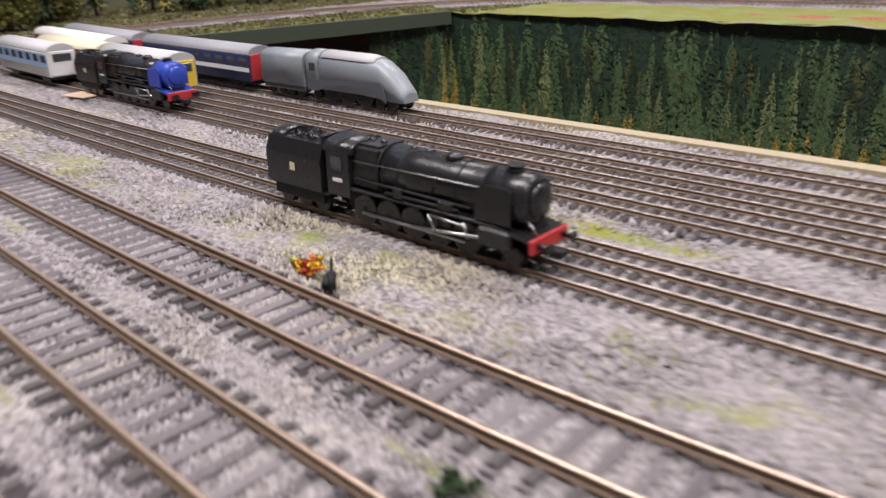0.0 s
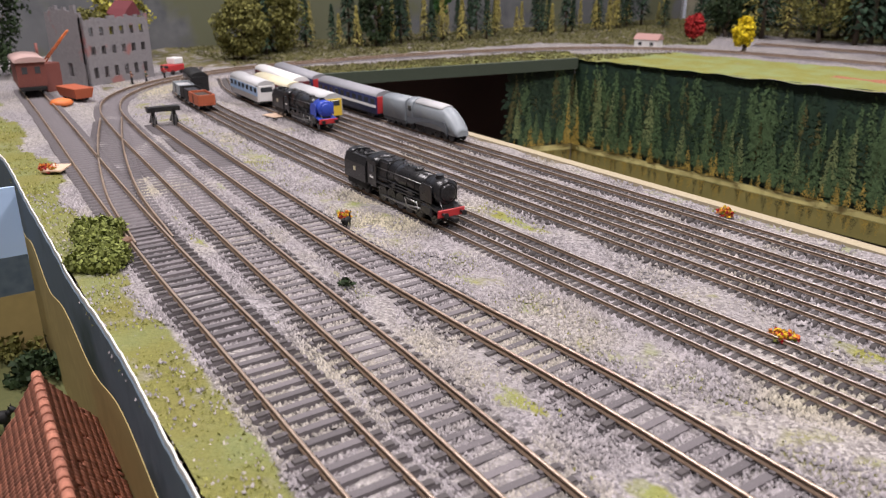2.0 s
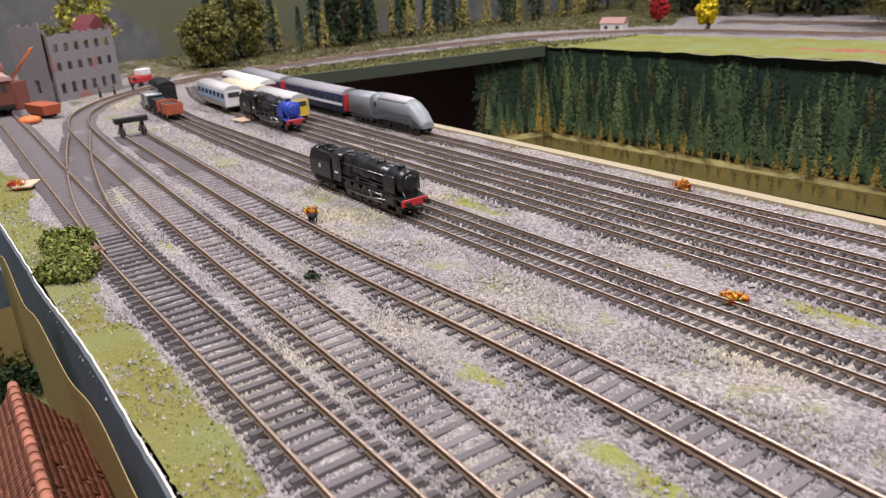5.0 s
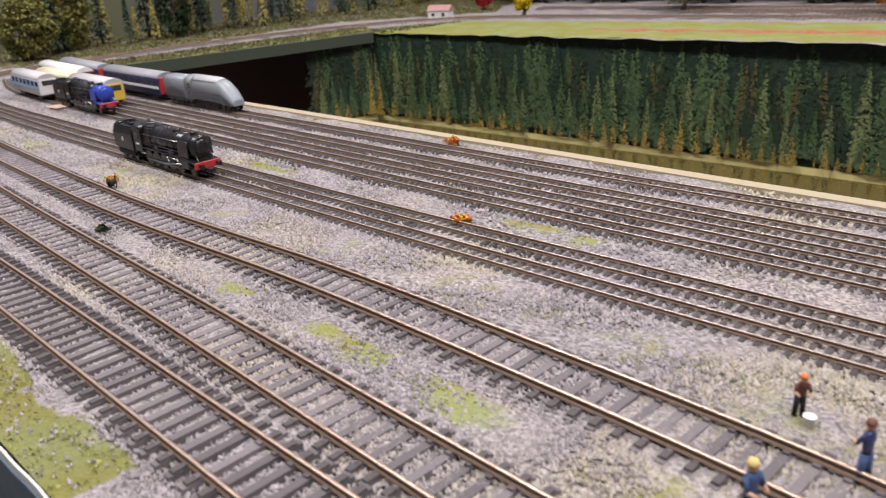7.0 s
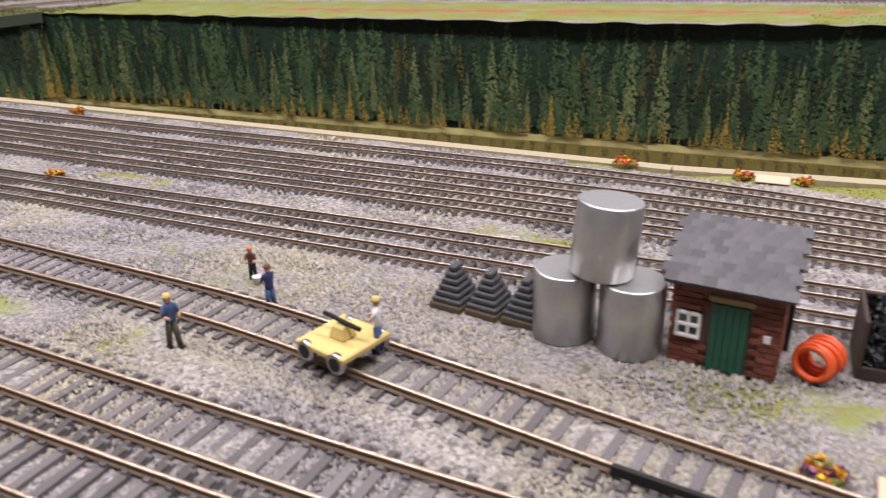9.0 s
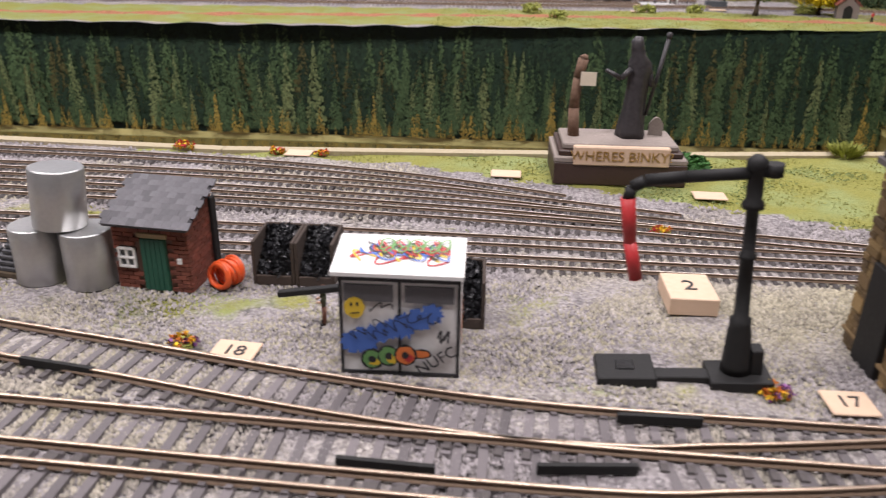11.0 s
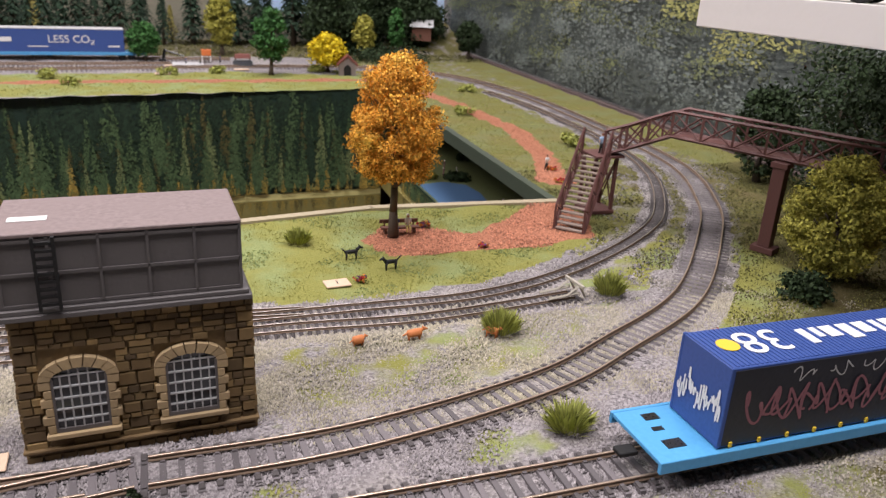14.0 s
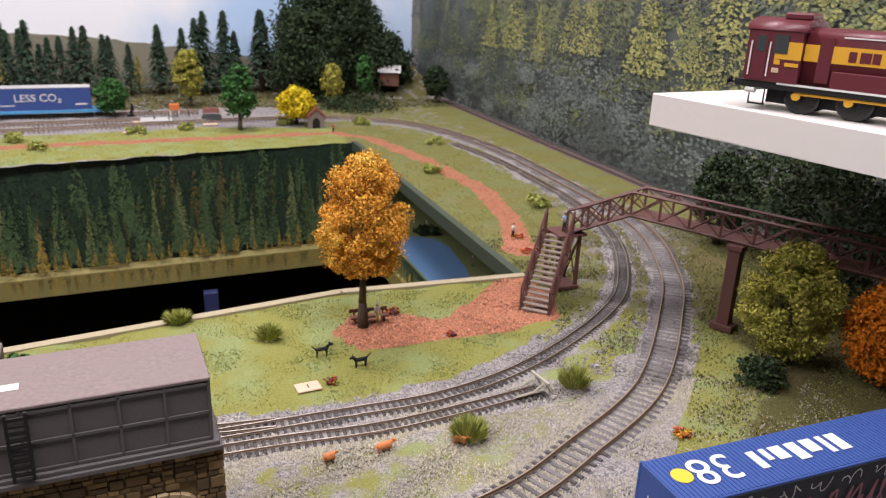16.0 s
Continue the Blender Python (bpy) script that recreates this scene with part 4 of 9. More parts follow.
def stone_rows(rng, width, height, openings):
    """Coursed rubble: (x0, x1, z0, z1, material) boxes that leave the openings free."""
    out, z = [], 0.0
    while z < height - 0.001:
        h = min(height - z, rng.choice((0.0022, 0.0036, 0.005, 0.0062)))
        x = 0.0
        while x < width - 0.0005:
            w = min(width - x, max(0.0042, h * rng.uniform(0.9, 1.9)))
            if width - x - w < 0.002:
                w = width - x
            for q0, q1, r0, r1 in ([(x, x + w, z, z + h)] if rng.random() < 0.7 or h < 0.004 else [(x, x + w, z, z + h / 2), (x, x + w, z + h / 2, z + h)]):
                spans = [(q0, q1)]
                for a, b, c, d in openings:
                    if r0 < d and r1 > c:
                        spans = [p for u, v in spans for p in ((u, min(v, a)), (max(u, b), v)) if p[1] - p[0] > 0.0012]
                out += [(u, v, r0, r1) for u, v in spans]
            x += w
        z += h
    return out


def unit_stone(m):
    bm = bmesh.new()
    box(bm, 0.03, 0.97, 0, -1, 0.05, 0.95)
    vs = [v for v in bm.verts if v.co.y < -0.5]
    for v in vs:
        v.co.x, v.co.z = 0.5 + (v.co.x - 0.5) * 0.9, 0.5 + (v.co.z - 0.5) * 0.86
    return solid("stone", bm, m)


STONE_OBS = [unit_stone(m) for m in STONES]
STONE_MESH = [o.data for o in STONE_OBS]
for o in STONE_OBS:
    bpy.data.objects.remove(o)


def arch_outline(cx, w, z0, spring, rise, n=9):
    pts = [(cx - w / 2, z0), (cx + w / 2, z0)]
    for i in range(n):
        a = i / (n - 1)
        pts.append((cx + w / 2 - w * a, spring + rise * math.sin(math.pi * a)))
    return pts


def water_tower(at, W, D, H):
    t = thing("water_tower", at, "stone railway water tower with grey iron tank and arched windows", "water tower")
    body = part("body", bm_box(0.001, W - 0.001, 0.001, D - 0.001, 0, H), MORTAR, t, "brown sandstone base with golden joints")
    rnd_ = random.Random(3)
    wins = [(W * 0.245, 0.0195), (W * 0.715, 0.0195)]
    gaps = [(cx - w / 2 - 0.0035, cx + w / 2 + 0.0035, 0.011, 0.0455) for cx, w in wins]
    faces = (("front", Matrix.Identity(4), W, gaps), ("left", Matrix.Translation((0, D, 0)) @ Matrix.Rotation(-math.pi / 2, 4, "Z"), D, [(D * 0.2, D * 0.62, 0, 0.036)]), ("right", Matrix.Translation((W, 0, 0)) @ Matrix.Rotation(math.pi / 2, 4, "Z"), D, []), ("back", Matrix.Translation((W, D, 0)) @ Matrix.Rotation(math.pi, 4, "Z"), W, []))
    for nm, m, w, gp in faces:
        if nm == "back":
            continue
        for q0, q1, r0, r1 in stone_rows(rnd_, w, H, gp):
            o = new("stone", rnd_.choice(STONE_MESH))
            o.parent = body
            o.matrix_basis = m @ Matrix.Translation((q0, 0.001, r0)) @ Matrix.Diagonal((q1 - q0, 0.001 + 0.0006 * rnd_.random(), r1 - r0, 1))
    for cx, w in wins:
        win = part("window", bm_box(cx - w / 2, cx + w / 2, -0.0004, 0.0012, 0.0135, 0.0365, soft=0), GLASS, t, "dark arched window with pale glazing bars")
        bm = bmesh.new()
        prism(bm, arch_outline(cx, w, 0.0135, 0.0365, 0.0042), -0.0002, 0.001)
        part("pane", bm, GLASS, win)
        for i in range(1, 6):
            part("glazing_bar", bm_box(cx - w / 2 + w * i / 6 - 0.0003, cx - w / 2 + w * i / 6 + 0.0003, -0.0012, -0.0002, 0.0135, 0.0385 if i in (1, 5) else 0.0402, soft=0), GREYBAR, win)
        for i in range(0, 6):
            part("glazing_bar", bm_box(cx - w / 2, cx + w / 2, -0.0013, -0.0003, 0.0135 + 0.0048 * i, 0.0141 + 0.0048 * i, soft=0), GREYBAR, win)
        for x0 in (cx - w / 2, cx + w / 2 - 0.0009):
            part("sash", bm_box(x0, x0 + 0.0009, -0.0014, 0.0, 0.0135, 0.0372, soft=0), TANK, win, "dark sash")
        part("sash", bm_box(cx - w / 2 + 0.0009, cx + w / 2 - 0.0009, -0.0014, 0.0, 0.0135, 0.0152, soft=0), TANK, win, "dark sash")
        part("sill", bm_box(cx - w / 2 - 0.0035, cx + w / 2 + 0.0035, -0.0028, 0.001, 0.0112, 0.0133), DRESSED, win, "pale dressed stone sill")
        for s in (-1, 1):
            for k in range(6):
                e = 0.0042 if k % 2 else 0.0028
                x0 = cx + s * w / 2
                part("quoin", bm_box(min(x0, x0 + s * e), max(x0, x0 + s * e), -0.0016, 0.001, 0.0135 + k * 0.0038, 0.0171 + k * 0.0038), DRESSED, win)
        for k in range(9):
            a0, a1 = k / 9 + 0.006, (k + 1) / 9 - 0.006
            pts = [(cx - (w / 2 + e * 1.0) * math.cos(math.pi * a), 0.0363 + (0.0045 + e) * math.sin(math.pi * a)) for e, a in ((0, a0), (0, a1), (0.0042, a1), (0.0042, a0))]
            bm = bmesh.new()
            prism(bm, pts, -0.0017, 0.001)
            part("arch_stone", bm, DRESSED, win)
    # plinth, ledge and door
    part("plinth", bm_box(-0.001, W + 0.001, -0.0018, D + 0.001, 0.0056, 0.007), STONES[2], t, "dark stone plinth band")
    part("ledge", bm_box(-0.0025, W - 0.0002, -0.003, D + 0.002, H, H + 0.0022), TANK, t)
    part("ledge", bm_box(-0.0015, W - 0.0012, -0.002, D + 0.001, H + 0.0022, H + 0.0042), TANK, t)
    part("door", bm_box(-0.0012, 0.001, D * 0.42, D * 0.78, 0.0, 0.034), BLACK_DULL, t, "dark plank door")
    tank = part("tank", bm_box(-0.0004, W - 0.004, 0, D, H + 0.0042, H + 0.031), TANK, t, "grey iron tank of bolted panels")
    for side, m, w in (("f", Matrix.Identity(4), W - 0.004), ("l", Matrix.Translation((-0.0004, D, 0)) @ Matrix.Rotation(-math.pi / 2, 4, "Z"), D), ("r", Matrix.Translation((W - 0.004, 0, 0)) @ Matrix.Rotation(math.pi / 2, 4, "Z"), D)):
        n = max(3, round(w / 0.0175))
        for i in range(n + 1):
            o = part("rib", bm_box(max(0, w * i / n - 0.0005), w * i / n + 0.0005, -0.0007, 0.0004, H + 0.0042, H + 0.0312, soft=0), TANK, tank)
            o.matrix_basis = m
        for z in (H + 0.0045, H + 0.0165, H + 0.029):
            o = part("rib", bm_box(-0.0004, w, -0.0007, 0.0004, z, z + 0.0012, soft=0), TANK, tank)
            o.matrix_basis = m
    part("lid", bm_box(-0.0012, W - 0.0032, -0.0008, D + 0.0008, H + 0.031, H + 0.0325), TANK_TOP, tank, "dusty grey-brown tank lid")
    part("label", bm_box(0.003, 0.016, 0.013, 0.018, H + 0.0325, H + 0.0328, soft=0), WHITE, tank, "small white paper label")
    ladder = part("ladder", bm_box(0.0118, 0.0129, -0.0046, -0.0032, H + 0.004, H + 0.032, soft=0), BLACK_DULL, t)
    part("stile", bm_box(0.0183, 0.0194, -0.0046, -0.0032, H + 0.004, H + 0.032, soft=0), BLACK_DULL, ladder)
    for i in range(9):
        part("rung", bm_box(0.0118, 0.0194, -0.0044, -0.0034, H + 0.006 + i * 0.0029, H + 0.0071 + i * 0.0029, soft=0), BLACK_DULL, ladder)
    return t


water_tower(pose(1.0335, 0.119, -0.001, 0, 0, 2.5), 0.0865, 0.041, 0.062)

# graffiti cabinet
KIOSK = shade("scuffed_white_card", (0.8, 0.79, 0.78), (0.68, 0.67, 0.66), 0.7, grain=300, big=90, c=(0.4, 0.37, 0.36))
BLUE_PAINT = shade("blue_spray", (0.05, 0.12, 0.42), (0.08, 0.17, 0.5), 0.6, grain=300, big=120)
YELLOW = shade("yellow_paint", (0.72, 0.5, 0.04), (0.65, 0.45, 0.04), 0.6)
GREEN_P = shade("green_spray", (0.1, 0.25, 0.08), (0.15, 0.3, 0.1), 0.6)
ORANGE = shade("orange_paint", (0.7, 0.2, 0.05), (0.6, 0.15, 0.04), 0.55)
INK = shade("black_marker", (0.015, 0.015, 0.017), (0.025, 0.025, 0.028), 0.6)
SLATE_WIN = shade("hatched_grey_window", (0.09, 0.09, 0.1), (0.16, 0.16, 0.17), 0.6, grain=1500)


def scribble(name, rng, x0, x1, z0, z1, width, y, material, parent, loops=7):
    """A marker line that wanders over a panel, as a flat ribbon."""
    a = rng.random(8) * 6.28
    t = np.linspace(0, 1, 90)
    x = x0 + (x1 - x0) * np.clip(t + 0.1 * np.sin(loops * 6.28 * t + a[0]), 0, 1)
    z = z0 + (z1 - z0) * (0.5 + 0.3 * np.sin(loops * 6.28 * t + a[1]) + 0.2 * np.sin(loops * 3.1 * t + a[2]))
    d = np.gradient(np.c_[x, z], axis=0)
    d /= np.linalg.norm(d, axis=1)[:, None] + 1e-9
    l, r = np.c_[x - d[:, 1] * width, z + d[:, 0] * width], np.c_[x + d[:, 1] * width, z - d[:, 0] * width]
    yy = y - 1e-6 * np.arange(len(t))
    v = np.r_[np.c_[l[:, 0], yy, l[:, 1]], np.c_[r[:, 0], yy, r[:, 1]]]
    k = np.arange(89)
    o = raw(name, v, np.stack([k, k + 1, k + 91, k + 90], 1), material)
    o.parent = parent
    return o


def ragged(name, rng, cx, cz, rx, rz, y, material, parent, n=40, rough=0.25):
    bm = bmesh.new()
    pts = []
    for i in range(n):
        a, r = math.tau * i / n, 1 + rough * rng.normal()
        pts.append((cx + rx * r * math.cos(a), cz + rz * r * math.sin(a)))
    c = bm.verts.new((cx, y, cz))
    vs = [bm.verts.new((px, y, pz)) for px, pz in pts]
    for i in range(n):
        bm.faces.new((c, vs[(i + 1) % n], vs[i]))
    return part(name, bm, material, parent)


def cabinet(at):
    W, D, H = 0.0355, 0.017, 0.0335
    t = thing("graffiti_cabinet", at, "small white relay cabinet covered in coloured graffiti", "cabinet")
    part("body", bm_box(0, W, 0, D, 0, H), KIOSK, t)
    bm = bmesh.new()
    prism(bm, [(-0.0025, H), (-0.0025, H + 0.0012), (D + 0.002, H + 0.0042), (D + 0.002, H + 0.003)], -0.002, W + 0.0008, axis="x")
    roof = part("roof", bm, WHITE, t, "white roof scrawled with marker pen")
    rng = np.random.default_rng(8)
    for x0, x1, z0, z1 in ((0.0, W, 0, 0.0012), (0, W, H - 0.0022, H - 0.0008), (0, 0.0009, 0, H), (W - 0.0009, W, 0, H), (W / 2 - 0.0004, W / 2 + 0.0004, 0, H)):
        part("frame", bm_box(x0, x1, -0.0005, 0.0003, z0, z1, soft=0), INK, t)
    for x0 in (0.0016, W / 2 + 0.0016):
        part("window", bm_box(x0, x0 + 0.0142, -0.0006, 0.0003, H - 0.0086, H - 0.0034, soft=0), SLATE_WIN, t)
    for k in range(7):
        ragged("blue_patch", rng, W * (0.11 + 0.11 * k), 0.0108 + 0.0018 * k, 0.0036, 0.0036 + 0.0006 * math.sin(k * 1.9), -0.0007 - 0.00004 * k, BLUE_PAINT, t, 34, 0.16)
    for k in range(3):
        scribble("blue_edge", rng, W * (0.08 + 0.2 * k), W * (0.42 + 0.2 * k), 0.0125 + 0.003 * k, 0.0165 + 0.003 * k, 0.00016, -0.0011, INK, t, 4)
    for i, (x, z, m) in enumerate(((0.27, 0.0058, YELLOW), (0.41, 0.0072, GREEN_P), (0.55, 0.0078, ORANGE))):
        ragged("ring_outline", rng, W * x, z, 0.0034, 0.0036, -0.0012 - 0.00012 * i, INK, t, 26, 0.04)
        ragged("ring", rng, W * x, z, 0.0028, 0.003, -0.00125 - 0.00012 * i, GREEN_P if m is YELLOW else m, t, 26, 0.05)
        ragged("ring_patch", rng, W * x + 0.0009, z - 0.0009, 0.0015, 0.0014, -0.00128 - 0.00012 * i, YELLOW if m is not ORANGE else RED, t, 16, 0.2)
        ragged("ring_centre", rng, W * x, z, 0.0011, 0.0012, -0.0013 - 0.00012 * i, INK, t, 16, 0.08)
    ragged("stroke", rng, W * 0.68, 0.0083, 0.0031, 0.0017, -0.0012, INK, t, 22, 0.06)
    ragged("stroke", rng, W * 0.68, 0.0083, 0.0026, 0.0012, -0.0013, ORANGE, t, 22, 0.06)
    ragged("face", rng, 0.0046, 0.0228, 0.0031, 0.0035, -0.0009, YELLOW, t, 24, 0.03)
    for x, z in ((0.0037, 0.0239), (0.0055, 0.0241)):
        ragged("eye", rng, x, z, 0.0004, 0.0007, -0.00105, INK, t, 10, 0.02)
    scribble("smile", rng, 0.003, 0.0064, 0.0208, 0.0216, 0.0002, -0.00105, INK, t, 0.5)
    scribble("tag_line", rng, 0.0092, 0.0158, 0.022, 0.0254, 0.0002, -0.0012, INK, t, 2)
    scribble("tag_line", rng, 0.0292, 0.0325, 0.012, 0.0165, 0.00028, -0.0012, INK, t, 3)
    letters("graffiti", "NUFC", 0.0052, Matrix.Translation((0.0288, -0.0016, 0.0064)) @ Matrix.Rotation(math.pi / 2, 4, "X") @ Matrix.Rotation(0.6, 4, "Z"), INK, t)
    for i, m in enumerate((RED, YELLOW, BLUE_PAINT, INK, RED, GREEN_P)):
        o = scribble("roof_scrawl", rng, 0.001 + 0.002 * i, W - 0.004, 0.002 + 0.001 * i, 0.012 + 0.0008 * i, 0.0003, 0, m, roof, 4 + i)
        o.matrix_basis = Matrix.Translation((0, 0, H + 0.0018 + 0.0001 * i)) @ Matrix.Rotation(math.atan2(0.003, D + 0.0045), 4, "X") @ Matrix(((1, 0, 0, 0), (0, 0, 1, 0), (0, -1, 0, 0), (0, 0, 0, 1)))
    o = scribble("side_scrawl", rng, 0.002, D - 0.002, 0.006, 0.024, 0.0004, 0, ORANGE, t, 5)
    o.matrix_basis = Matrix.Translation((W + 0.0003, 0, 0)) @ Matrix.Rotation(math.pi / 2, 4, "Z")
    return t


cabinet(pose(0.8715, 0.1195, 0, 0, 0, 2.5))

# brick hut
BRICK = shade("red_brick", (0.22, 0.065, 0.04), (0.14, 0.045, 0.03), 0.85, grain=900, big=150, rnd=0.3)
BRICK_MORTAR = shade("brick_mortar", (0.2, 0.12, 0.09), (0.15, 0.09, 0.07), 0.95)
SLATE = shade("slate_roof", (0.055, 0.053, 0.06), (0.1, 0.095, 0.105), 0.6, grain=600, rnd=0.3)
GREEN_DOOR = shade("dark_green_door", (0.015, 0.09, 0.055), (0.01, 0.07, 0.045), 0.5)


def brick_hut(at):
    W, D, H = 0.0285, 0.021, 0.0255
    t = thing("brick_hut", at, "red brick platelayers' hut with slate lean-to roof and green door", "hut")
    bm = bmesh.new()
    prism(bm, [(0.0006, 0), (D - 0.0006, 0), (D - 0.0006, H + 0.0085), (0.0006, H)], 0.0006, W - 0.0006, axis="x")
    wall = part("wall", bm, BRICK_MORTAR, t)
    bm = bmesh.new()
    box(bm, 0.04, 0.96, -1, 0, 0.07, 0.93)
    tmp = solid("brick", bm, BRICK)
    me = tmp.data
    bpy.data.objects.remove(tmp)
    r = random.Random(4)
    n = 15
    h = H / n
    for face, m, w in (("f", Matrix.Identity(4), W), ("r", Matrix.Translation((W, 0, 0)) @ Matrix.Rotation(math.pi / 2, 4, "Z"), D)):
        for row in range(n + (5 if face == "r" else 0)):
            x = -0.002 if row % 2 else 0
            while x < w - 0.0002:
                a, b = max(0, x), min(w, x + 0.0042)
                x += 0.0042
                if face == "r" and (row + 1) * h > H + 0.0085 * a / D:
                    continue
                if face == "f" and (0.0098 < (a + b) / 2 < 0.0215 and row * h < 0.0215 or 0.0015 < (a + b) / 2 < 0.0085 and 0.008 < row * h < 0.0165):
                    continue
                o = new("brick", me)
                o.parent = wall
                o.matrix_basis = m @ Matrix.Translation((a, 0.0006, row * h)) @ Matrix.Diagonal((b - a, 0.0008 + 0.0002 * r.random(), h, 1))
    door = part("door", bm_box(0.0108, 0.0205, -0.0004, 0.002, 0.0, 0.0205), GREEN_DOOR, t)
    for i in range(5):
        part("plank", bm_box(0.0109 + i * 0.0019, 0.0126 + i * 0.0019, -0.0008, -0.0002, 0.0003, 0.0202, soft=0), GREEN_DOOR, door)
    part("lintel", bm_box(0.0098, 0.0215, -0.0009, 0.001, 0.0206, 0.0226), DRESSED, t)
    w = part("window", bm_box(0.0017, 0.0083, -0.0002, 0.001, 0.0085, 0.0163, soft=0), GLASS, t)
    for a in (0.0017, 0.0047, 0.0076):
        part("frame", bm_box(a, a + 0.0008, -0.001, 0.0, 0.0085, 0.0163, soft=0), WHITE, w)
    for z in (0.0085, 0.012, 0.0155):
        part("frame", bm_box(0.0017, 0.0084, -0.0011, -0.0001, z, z + 0.0008, soft=0), WHITE, w)
    part("notice", bm_box(0.0245, 0.0263, -0.0008, 0.0, 0.0115, 0.0135, soft=0), WHITE, t)
    roof = part("roof", bm_box(-0.002, W + 0.002, 0, D + 0.0062, 0, 0.0008), SLATE, t)
    roof.matrix_basis = Matrix.Translation((0, -0.0028, H - 0.0008)) @ Matrix.Rotation(math.atan2(0.0085, D), 4, "X")
    bm = bmesh.new()
    box(bm, 0, 0.0033, 0, 0.0036, 0, 0.0006)
    tmp = solid("slate", bm, SLATE)
    sm = tmp.data
    bpy.data.objects.remove(tmp)
    for j in range(9):
        for i in range(10):
            x = -0.002 + i * 0.00335 - (0.0016 if j % 2 else 0)
            o = new("slate", sm)
            o.parent = roof
            o.matrix_basis = pose(x, j * 0.003, 0.0009 + 0.00005 * r.random(), 4, 0, r.uniform(-1, 1))
    part("downpipe", bm_box(W + 0.0002, W + 0.0016, D - 0.003, D + 0.001, 0, H + 0.005), BLACK_DULL, t)
    return t


brick_hut(pose(0.7775, 0.1655, 0, 0, 0, -4))

# aluminium drums
ALU = shade("brushed_aluminium", (0.55, 0.55, 0.54), (0.48, 0.48, 0.48), 0.38, 0.85, grain=700, big=30, bump=0.05)
for n, (m) in enumerate((pose(0.7465, 0.1685, 0), pose(0.7665, 0.1675, 0, 0, 0, 30), pose(0.757, 0.168, 0.0222, 3, 4, 80))):
    bm = bmesh.new()
    lathe(bm, [(0.0088, 0), (0.0093, 0.0004), (0.0093, 0.0213), (0.009, 0.0218), (0.0086, 0.0218)], seg=36)
    tagged(solid("metal_drum", bm, ALU), "plain brushed aluminium drum" + (" balanced on two others" if n == 2 else " standing on the ballast"), "drum", "stacked drums").matrix_world = m

# covered heaps of coal sacks
TYRE = shade("black_stack", (0.03, 0.03, 0.034), (0.075, 0.075, 0.082), 0.55, grain=700, bump=0.2)
for i in range(3):
    t = thing("pallet_stack", pose(0.702 + 0.0125 * i, 0.1685 - 0.0005 * i, 0, 0, 0, -8), "stack of ribbed black sleepers on a timber pallet", "stack", "black stacks beside the drums")
    part("pallet", bm_box(0, 0.0115, -0.001, 0.013, 0, 0.0022), shade("pallet_wood", (0.1, 0.07, 0.04), (0.06, 0.045, 0.03), 0.9), t)
    for j in range(6):
        k = 0.0008 * j
        part("layer", bm_box(0.0003 + k, 0.0112 - k, 0.0 + k, 0.0125 - k, 0.0022 + j * 0.002, 0.004 + j * 0.002, soft=0.0004), TYRE, t)

# coal bunkers
COAL = shade("coal", (0.012, 0.012, 0.014), (0.05, 0.05, 0.055), 0.35, grain=700, bump=0.6, island=0.5)
TIMBER = shade("bunker_timber", (0.06, 0.04, 0.03), (0.035, 0.025, 0.02), 0.85)


def coal_bunker(at, w, label):
    t = thing("coal_bunker", at, label, "bunker", "coal bunkers")
    for x in (0, w - 0.0012):
        part("side", bm_box(x, x + 0.0012, 0, 0.02, 0, 0.0175), TIMBER, t)
    part("back", bm_box(0.0012, w - 0.0012, 0.0188, 0.02, 0, 0.0175), TIMBER, t)
    part("front", bm_box(0.0012, w - 0.0012, 0, 0.001, 0, 0.004), TIMBER, t)
    rng = np.random.default_rng(6)
    k = 520
    x, y = 0.0015 + (w - 0.003) * rng.random(k), 0.0012 + 0.0172 * rng.random(k)
    z = 0.003 + 0.013 * (y / 0.019) + 0.0012 * rng.random(k)
    d = rng.normal(size=(k, 6, 3)) * 0.0009
    v = (np.c_[x, y, z][:, None] + d).reshape(-1, 3)
    v[:, 0] = np.clip(v[:, 0], 0.0013, w - 0.0013)
    f = (np.arange(k)[:, None, None] * 6 + np.array([(0, 1, 2), (0, 2, 3), (1, 3, 4), (2, 4, 5), (0, 4, 5), (1, 3, 5)])[None]).reshape(-1, 3)
    o = raw("coal", v, f, COAL)
    o.parent = t
    tagged(o, "glossy black coal lumps")
    part("floor", bm_box(0.0012, w - 0.0012, 0.001, 0.0188, 0, 0.003), COAL, t)
    return t


coal_bunker(pose(0.8255, 0.1735, 0, 0, 0, 2), 0.0158, "open timber bunker heaped with coal")
coal_bunker(pose(0.8415, 0.174, 0, 0, 0, 2), 0.0145, "open timber bunker heaped with coal")
coal_bunker(pose(0.897, 0.15, 0, 0, 0, 3), 0.016, "timber coal bunker behind the graffiti cabinet")
